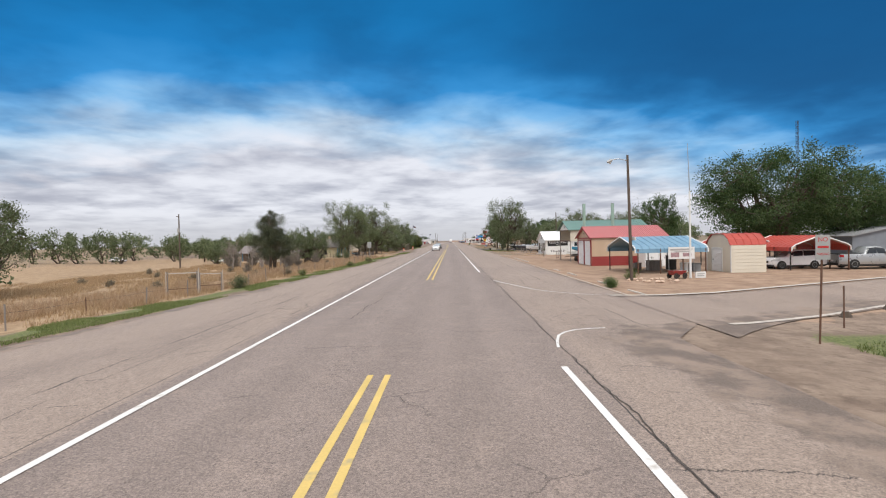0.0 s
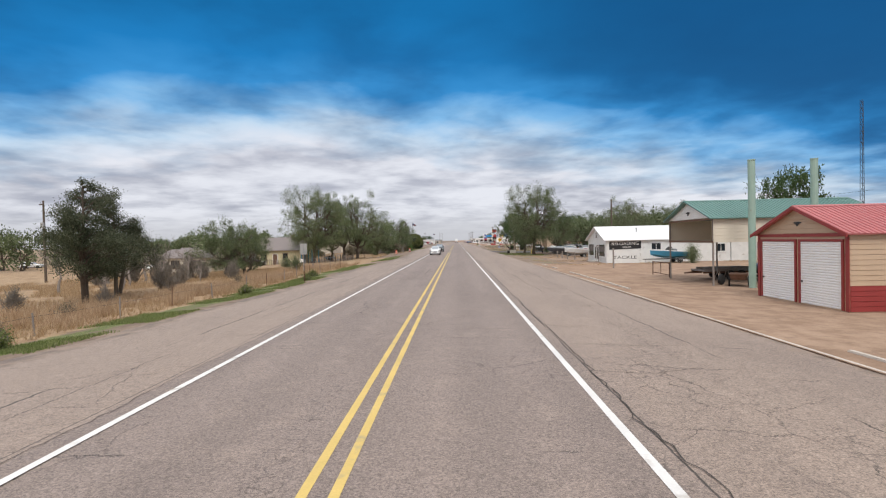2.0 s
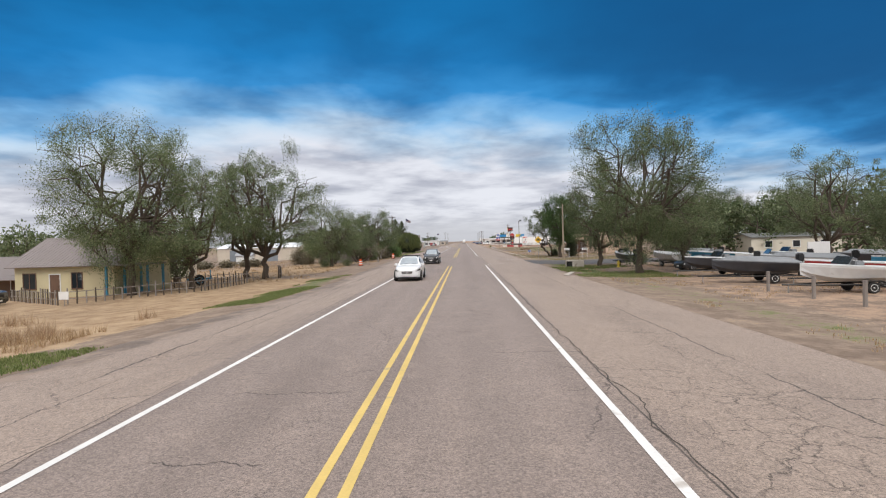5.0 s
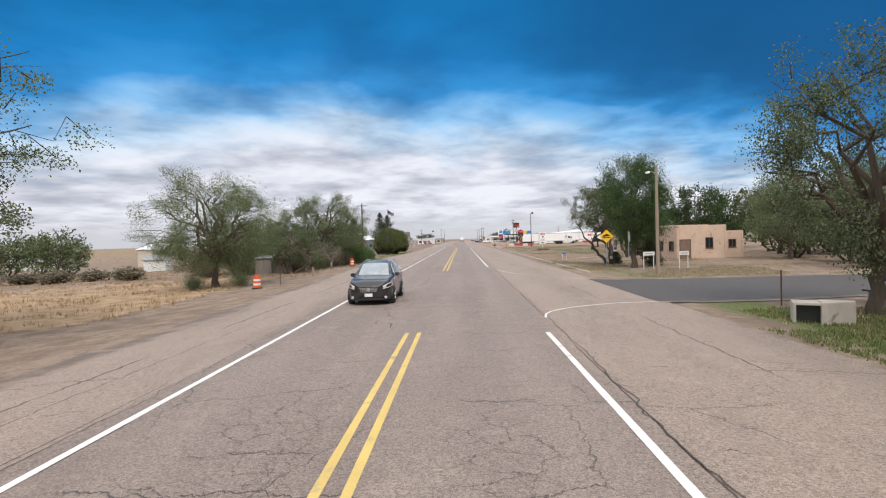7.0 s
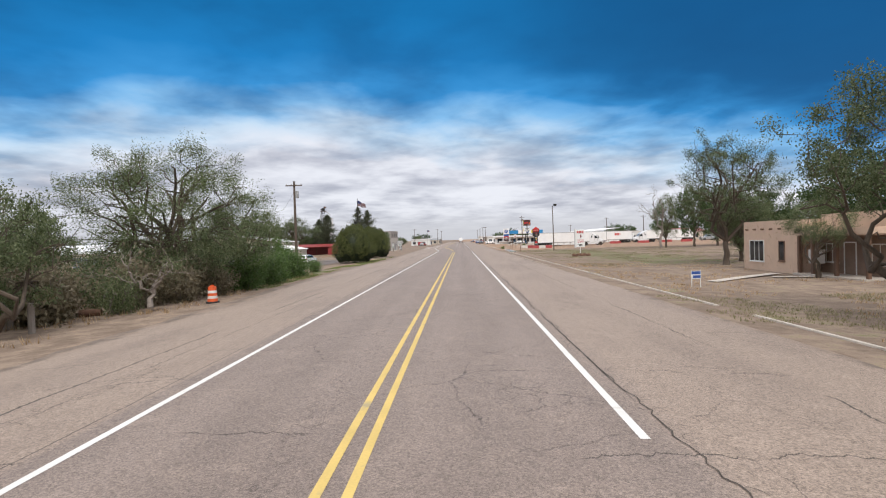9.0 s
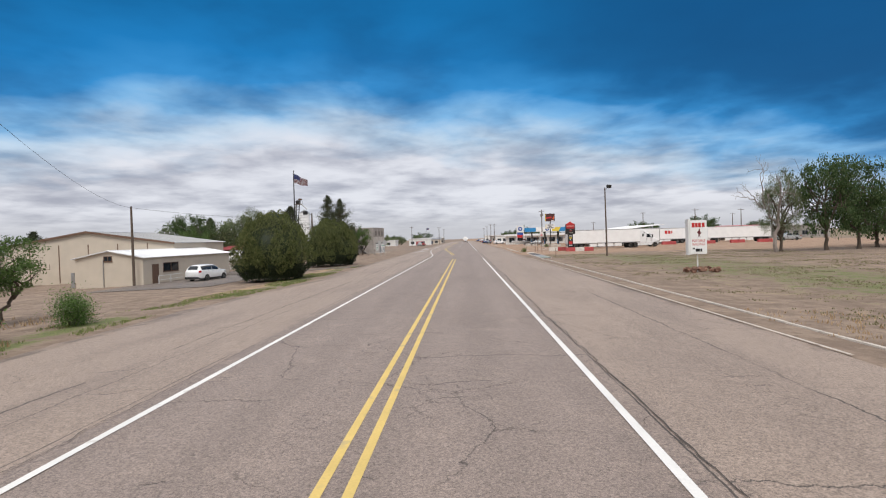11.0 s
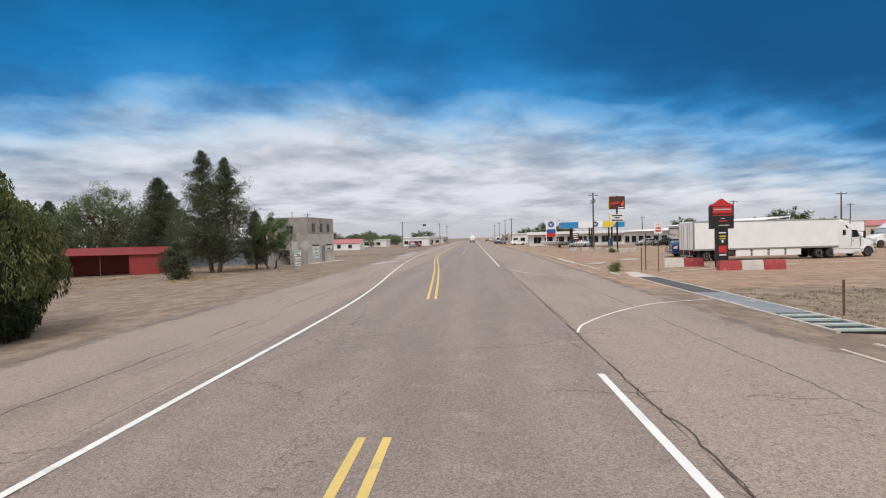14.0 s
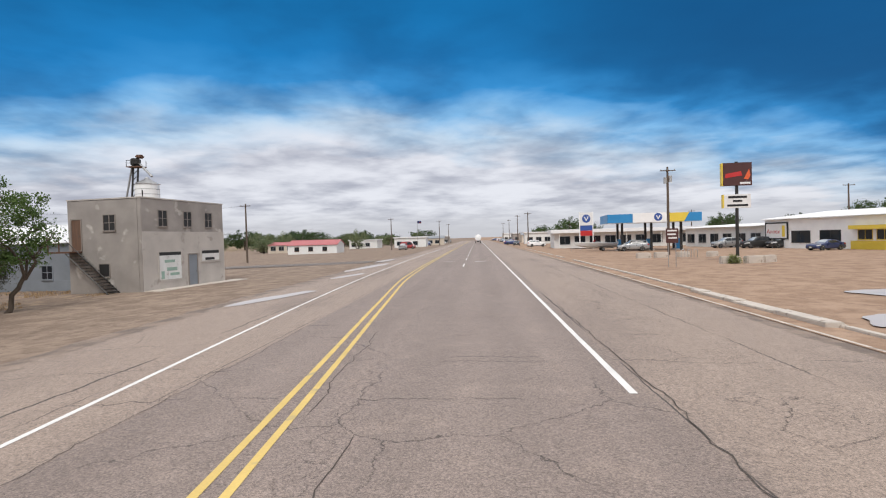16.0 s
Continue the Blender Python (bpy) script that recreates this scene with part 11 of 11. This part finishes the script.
def concrete_building():
    t = thing("concrete_building", -21.6, 340.2, "abandoned two-storey grey stucco building with boarded windows", "building", -9)
    # own x runs away from the road, y along it
    W, D, H = 8.6, 6.2, 6.45
    th = 0.3
    mk("front_wall", M["stucco"], t, box(-th, 0, 0, W, -0.3, H), bevel=0.03)
    mk("side_wall", M["stucco"], t, box(-D, -th - 0.002, 0.002, th, -0.3, H - 0.004), bevel=0.03)
    mk("side_wall", M["stucco"], t, box(-D, -th - 0.002, W - th, W - 0.002, -0.3, H - 0.004), bevel=0.03)
    mk("back_wall", M["stucco"], t, box(-D, -D + th, th + 0.002, W - th - 0.002, -0.3, H - 0.01))
    mk("roof", M["concrete"], t, box(-D + th + 0.002, -th - 0.004, th + 0.004, W - th - 0.004, H - 0.6, H - 0.5))
    mk("coping", M["stucco_pale"], t, box(-th - 0.03, 0.03, -0.03, W + 0.03, H + 0.002, H + 0.09), box(-D - 0.03, -th - 0.032, -0.03, th + 0.03, H + 0.002, H + 0.085))
    m = face(0, W / 2, 0, 0)
    mk("stucco_band", M["stucco_pale"], t, fbox(m, -W / 2, W / 2, -0.2, 4.15, 0.002, 0.03))
    for u in (-2.4, 0.1, 2.45):
        # black panes, here and on the side wall, stand in for unlit rooms
        w = window(t, m, u - 0.4, u + 0.4, 4.55, 5.65, "grey_wood", 1, 0.05, pane_mat="black", rows=1)
    for u0, u1, lo in ((-2.9, -0.75, 0.68), (1.5, 3.6, 1.85)):
        b = mk("boarded_window", M["stucco_pale"], t, fbox(m, u0 - 0.1, u1 + 0.1, lo - 0.13, lo - 0.03, 0.031, 0.08), fbox(m, u0 - 0.1, u0, lo - 0.03, 2.65, 0.031, 0.08), fbox(m, u1, u1 + 0.1, lo - 0.03, 2.65, 0.031, 0.08))
        n = 8
        for k in range(n):
            a = u0 + (u1 - u0) * k / n
            mk("board", M["white_peel"], b, fbox(m, a + 0.008, a + (u1 - u0) / n - 0.008, lo, 2.42, 0.032, 0.05 + 0.006 * (k % 2)))
        # black strip: the unlit opening above the boards, as colour
        mk("dark_gap", M["black"], b, fbox(m, u0, u1, 2.43, 2.66, 0.032, 0.042))
    for a, b_, c, d in ((-2.4, -1.4, 1.9, 2.1), (-2.2, -1.2, 1.3, 1.55), (-2.75, -2.45, 0.75, 1.3), (-1.9, -1.0, 0.95, 1.15), (1.9, 3.0, 1.9, 2.1)):
        mk("paint_mark", M["pale_green"] if a < 0 else M["sign_black"], t, fbox(m, a, b_, c, d, 0.06, 0.068), label="daubed dark paint mark")
    door(t, face(0.032, W / 2, 0, 0), 0.05, 0.95, 2.4, "grey_metal", "grey_wood", v0=0.08)
    mk("plinth", M["concrete"], t, fbox(m, -W / 2, W / 2 + 1.5, -0.3, 0.06, 0.031, 1.3), bevel=0.03)
    s = face(-D / 2, 0, 0, -90)
    window(t, s, 0.0, 0.95, 4.3, 5.35, "grey_wood", 1, 0.05, pane_mat="black", rows=1)
    window(t, s, -0.5, 0.35, 1.1, 1.95, "grey_wood", 0, 0.05, pane_mat="black")
    door(t, s, -D / 2 + 0.35, -D / 2 + 1.15, 5.1, "brown_wood", "grey_wood", v0=2.95)
    # outer stair: from the upper door down towards the road
    ld = mk("stair_landing", M["rust"], t, fbox(s, -D / 2 - 0.75, -D / 2 + 1.2, 2.78, 2.9, 0.03, 1.0))
    for u in (-D / 2 - 0.7, -D / 2 + 0.25):
        mk("landing_post", M["rust"], ld, fbox(s, u, u + 0.05, 2.91, 3.9, 0.92, 0.98))
    mk("landing_rail", M["rust"], ld, fbox(s, -D / 2 - 0.75, -D / 2 + 0.3, 3.85, 3.9, 0.92, 0.98), fbox(s, -D / 2 - 0.75, -D / 2 + 0.3, 3.4, 3.44, 0.92, 0.98))
    for k in range(14):
        q = k / 13
        mk("tread", M["dark_steel"], t, fbox(s, -D / 2 + 0.9 + 3.1 * q, -D / 2 + 1.16 + 3.1 * q, 2.72 - 2.66 * q, 2.77 - 2.66 * q, 0.06, 0.98))
    for w in (0.05, 0.99):
        a, b_ = s @ Vector((-D / 2 + 0.85, 2.75, w)), s @ Vector((-D / 2 + 4.25, -0.05, w))
        mk("stringer", M["dark_steel"], t, tube([tuple(a), tuple(b_)], 0.045, 4))
    for w in (0.99,):
        a, b_ = s @ Vector((-D / 2 + 0.85, 3.7, w)), s @ Vector((-D / 2 + 4.25, 0.9, w))
        mk("stair_rail", M["dark_steel"], t, tube([tuple(a), tuple(b_)], 0.03, 4))
    mk("roof_pipe", M["dark_steel"], t, cyl(-5.5, 6.0, H - 0.5, H + 1.3, 0.05, 6))


concrete_building()
t = thing("grey_shed", -43.6, 350.7, "blue-grey metal shed with a pale roof", "shed", -9)
gable(t, 9.5, 15.5, 3.9, 5.4, "grey_metal", "white_roof", rib=0.5)
sm = face(0, -4.75, 0, -90)
for u in (3, 7.5, 12.0):
    window(t, sm, u, u + 1.0, 1.1, 2.1, "grey_metal", 1, pane_mat="glass", rows=1)
boards(t, "wall_sheet", "grey_metal", face(7.75, -4.75, 0, -90), -7.7, 7.7, 0.0, 1.0, 1.0, 0.012)


def silo():
    t = thing("grain_bin", -55.2, 390.8, "white metal grain bin with a conical roof", "grain bin")
    mk("drum", M["white_metal"], t, cyl(0, 0, -0.2, 14.2, 1.9, 28))
    for k in range(16):
        mk("ring", M["galv"], t, lathe([(1.9, 0.85 * k + 0.5), (1.93, 0.85 * k + 0.53), (1.93, 0.85 * k + 0.57), (1.9, 0.85 * k + 0.6)], 28, "z"))
    mk("cone", M["galv"], t, tube([(0, 0, 14.2), (0, 0, 15.2), (0, 0, 15.4)], [2.05, 0.4, 0.3], 28))
    e = thing("elevator_leg", -57.5, 391.4, "dark leaning grain elevator leg with a tangled top", "elevator")
    for q in (-0.45, 0.45):
        mk("leg", M["dark_steel"], e, tube([(q - 1.6, 0, -0.2), (q, 0, 18.0)], 0.16, 6))
    for k in range(17):
        a, b = -1.6 * (1 - k / 18), -1.6 * (1 - (k + 0.9) / 18)
        mk("tie", M["dark_steel"], e, rod((a - 0.45, 0, k + 0.1), (b + 0.45, 0, k + 0.95), 0.07, 4))
    mk("platform", M["rust"], e, box(-1.2, 1.3, -0.9, 0.9, 17.3, 17.45))
    for x, y in ((-1.15, -0.85), (1.25, -0.85), (0.05, -0.85), (-1.15, 0.85), (1.25, 0.85)):
        mk("platform_post", M["dark_steel"], e, cyl(x, y, 17.45, 18.5, 0.05, 5))
    mk("platform_rail", M["dark_steel"], e, rod((-1.15, -0.85, 18.45), (1.25, -0.85, 18.45), 0.05, 5), rod((-1.15, -0.85, 18.0), (1.25, -0.85, 18.0), 0.04, 5))
    mk("head", M["dark_steel"], e, moved(box(-0.8, 0.7, -0.5, 0.5, 17.6, 18.9), pose(0, 0, 0, 0, 0, 12)), bevel=0.2)
    mk("cowl", M["rust"], e, moved(box(-0.5, 0.8, -0.45, 0.45, 18.85, 19.5), pose(-0.1, 0, 0, 0, 2, 0)), bevel=0.2)
    mk("spout", M["galv"], e, rod((0.6, 0, 18.0), (3.1, -0.4, 15.6), 0.2, 8))
    mk("back_spout", M["galv"], e, rod((-0.6, 0, 18.0), (-3.2, 0.4, 8.0), 0.16, 8))


silo()


def moved_face(m, out):
    """The same face, set out by a little."""
    return m @ Matrix.Translation((0, 0, out))


def town_board():
    t = thing("notice_board", -16.05, 320.4, "tall black board sign with stacked white panels", "sign", 4)
    for q in (-0.37, 0.37):
        mk("post", M["galv"], t, box(q - 0.03, q + 0.03, -0.03, 0.03, -0.3, 2.42))
    m = face(0, -0.031, 0, -90)
    panel(t, "backing", [(-0.335, 0.72), (0.335, 0.72), (0.335, 2.36), (-0.335, 2.36)], "sign_black", m, 0.001, 0.02)
    b = panel(t, "top_panel", [(-0.32, 1.74), (0.32, 1.74), (0.32, 2.34), (-0.32, 2.34)], "sign_white", m, 0.021, 0.03)
    mk("green_mark", M["pale_green"], b, moved(prism([(-0.3, 2.0), (0.05, 2.05), (0.3, 2.16), (0.3, 2.32), (-0.3, 2.32)], "z", 0.031, 0.035), m))
    bars(b, moved_face(m, 0.015), [(-0.25, 0.2, 1.9, 1.97), (-0.05, 0.25, 1.79, 1.85)], "sign_black")
    for k in range(4):
        z = 0.76 + 0.245 * k
        b = panel(t, "slat_panel", [(-0.3, z), (0.3, z), (0.3, z + 0.165), (-0.3, z + 0.165)], "sign_white", m, 0.021, 0.03)
        bars(b, moved_face(m, 0.015), [(-0.26, -0.18, z + 0.05, z + 0.115), (-0.12, 0.24, z + 0.055, z + 0.105)], "grey_metal")

    def two_backs(q):
        mm = face(0.0, -0.035, 0, -90)
        panel(q, "plate", [(0.12, 2.2), (0.72, 2.8), (0.12, 3.4), (-0.48, 2.8)], "sign_grey", mm)

    road_sign("warning_sign", "bare grey back of a diamond warning sign", -16.0, 322.3, 3.35, 0, two_backs)

    def one_back(q):
        mm = face(0.0, -0.035, 0, -90)
        panel(q, "plate", [(-0.3, 2.2), (0.3, 2.2), (0.3, 3.2), (-0.3, 3.2)], "sign_grey", mm)

    road_sign("road_sign", "bare grey back of a square road sign", -17.1, 322.6, 3.2, 0, one_back)
    for x, y in ((-18.9, 326.8), (-20.3, 326.4)):
        p = thing("old_post", x, y, "thick leaning grey wooden post", "post")
        mk("post", M["grey_wood"], p, tube([(0, 0, -0.3), (-0.15, 0, 1.3)], 0.13, 8))


town_board()

# ---- puddles ----


def puddle(cx, cy, rx, ry, rz, seed):
    pts = []
    for k in range(28):
        a = 2 * math.pi * k / 28
        r = 1 + 0.35 * noise.noise((math.cos(a) * 1.5, math.sin(a) * 1.5, seed))
        px, py = math.cos(a) * rx * r, math.sin(a) * ry * r
        c, s = math.cos(radians(rz)), math.sin(radians(rz))
        x, y = cx + px * c - py * s, cy + px * s + py * c
        pts.append((x, y, gz(x, y)))
    top = max(p[2] for p in pts)
    me = bpy.data.meshes.new("puddle")
    me.from_pydata([(x, y, z + 0.016) for x, y, z in pts] + [(cx, cy, gz(cx, cy) + 0.016)], [], [(k, (k + 1) % 28, 28) for k in range(28)])
    me.materials.append(M["water"])
    tagged(new("puddle", me), "shallow rain puddle with the grey sky's reflection put into its colour", "puddle", kind="structure")


puddle(-9.3, 332.4, 0.75, 3.0, -24, 1.0)
puddle(-9.0, 346.4, 0.6, 2.4, -16, 2.0)
puddle(-10.2, 360.0, 0.9, 6.0, -8, 3.0)
puddle(-11.5, 376.0, 0.8, 5.0, -4, 4.0)
puddle(14.2, 323.9, 0.75, 1.5, -40, 6.0)
puddle(19.5, 331.0, 1.4, 1.4, 10, 7.0)
kerb_run(322.6, 332.0, 11.3, 0.55, 0.12, "pale broken concrete kerb slab at the lot entrance", 8, 0.0)

# ---- the far end of town ----
t = thing("red_roofed_house", -52, 450, "long white house with a red roof", "house", 0)
gable(t, 8, 14, 2.6, 3.9, "white", "red_roof", rib=0.6)
for u in (2, 6, 10):
    window(t, face(0, -4, 0, -90), u, u + 1.2, 0.9, 2.0, "brown_wood", 1)
t = pole("utility_pole", "tall utility pole beside the vacant lot", -38.5, 392, 10.2, 0.15)
crossarm(t, 9.8, 1.8)
cable("power_cable", (-38.5, 392, 9.1), (-60, 372, 7.5), 0.6, "thin black power cable sagging from the pole")
for x, y, h in ((-24, 455, 9.5), (-13.5, 505, 10), (-13, 560, 10), (14.5, 440, 9), (15, 480, 10), (15, 525, 10), (15, 575, 10), (62, 455, 9)):
    t = pole("utility_pole", "distant utility pole along the highway", x, y, h, 0.14)
    crossarm(t, h - 0.4, 1.8)
t = thing("flagpole", -18, 470, "distant thin flagpole with a small flag", "flagpole")
mk("pole", M["galv"], t, cyl(0, 0, -0.2, 9, 0.06, 8))
mk("flag", M["flag_blue"], t, box(0.05, 1.3, -0.01, 0.01, 8.0, 8.8))
mk("flag_stripes", M["flag_red"], t, box(0.6, 1.3, -0.02, -0.011, 8.0, 8.4))
TOWN = random.Random(12)
SPOTS = ((-30, 500, 12, 7, 3.6), (-28, 540, 14, 9, 4.2), (-30, 590, 16, 9, 4.0), (-52, 520, 12, 8, 3.4), (-70, 480, 12, 8, 3.6), (-34, 640, 16, 9, 4.5), (18, 490, 14, 8, 3.8), (20, 530, 16, 9, 4.4), (20, 580, 18, 10, 4.2), (18, 640, 16, 9, 4.5), (48, 470, 16, 9, 4.0), (70, 500, 18, 10, 4.4), (90, 455, 16, 9, 4.2), (88, 392, 14, 9, 4.6), (112, 400, 16, 9, 4.2))
for k, (x, y, w, d, h) in enumerate(SPOTS):
    t = thing("town_building", x, y, ("white distant shop with a low roof", "tan distant shop with a metal roof", "grey distant store with dark windows")[k % 3], "building", TOWN.uniform(-6, 6))
    if k % 3 == 1:
        gable(t, d, w, h * 0.75, h, "tan_wall", "red_roof" if k in (13, 4) else "galv", rib=0.0)
        wf = face(0, -d / 2, 0, -90)
    else:
        mk("wall", M["white" if k % 3 == 0 else "stucco"], t, box(0, w, -d / 2, d / 2, -0.2, h))
        mk("roof", M["white_roof"], t, box(-0.4, w + 0.4, -d / 2 - 0.4, d / 2 + 0.4, h + 0.004, h + 0.4))
        wf = face(0, -d / 2, 0, -90)
    for j in range(int(w / 3.2)):
        window(t, wf, 1 + 3.0 * j, 2.8 + 3.0 * j, 0.9, 2.3, "galv", 1)
for k in range(26):
    side = -1 if k % 2 else 1
    y = 440 + 9 * k
    x = side * TOWN.uniform(12.5, 17) if side > 0 else -TOWN.uniform(14, 24)
    paint = ("car_white", "car_silver", "car_dark", "car_red", "car_blue")[k % 5]
    kind = ("suv", "pickup", "sedan", "van")[k % 4]
    what = {"car_white": "white", "car_silver": "silver", "car_dark": "charcoal", "car_red": "red", "car_blue": "dark blue"}[paint]
    car("distant_car", f"{what} {kind} parked along the far street", x, y, TOWN.choice((0, 90, 85, 180, 270)), 4.8, 1.9, {"suv": 1.75, "pickup": 1.85, "sedan": 1.45, "van": 2.3}[kind], paint, kind)
t = thing("tank_truck", 1.6, 520, "far white tank truck on the highway", "truck", 90)
mk("tank", M["white_metal"], t, moved(lathe([(0.3, -4), (1.3, -3.8), (1.3, 3.8), (0.3, 4)], 18, "x"), Matrix.Translation((0, 0, 2.4))))
for s in (-1, 1):
    for x in (-3, -1.8, 3):
        wheel(t, x, s * 1.0, 0.5, 0.3, "galv", s)
mk("underframe", M["dark_steel"], t, box(-4, 4, -0.5, 0.5, 0.6, 1.15))

# ---- vehicles met on the road ----
car("estate_car", "white estate car with black roof rails on the road", -2.36, 133.1, -90, 4.7, 1.8, 1.62, "car_white", "suv", rack=True, z=0.0, near=True)
car("oncoming_car", "dark grey crossover car on the road", -2.4, 158.3, -90, 4.55, 1.85, 1.72, "car_dark", "suv", z=0.0, near=True, trim="dark_steel")
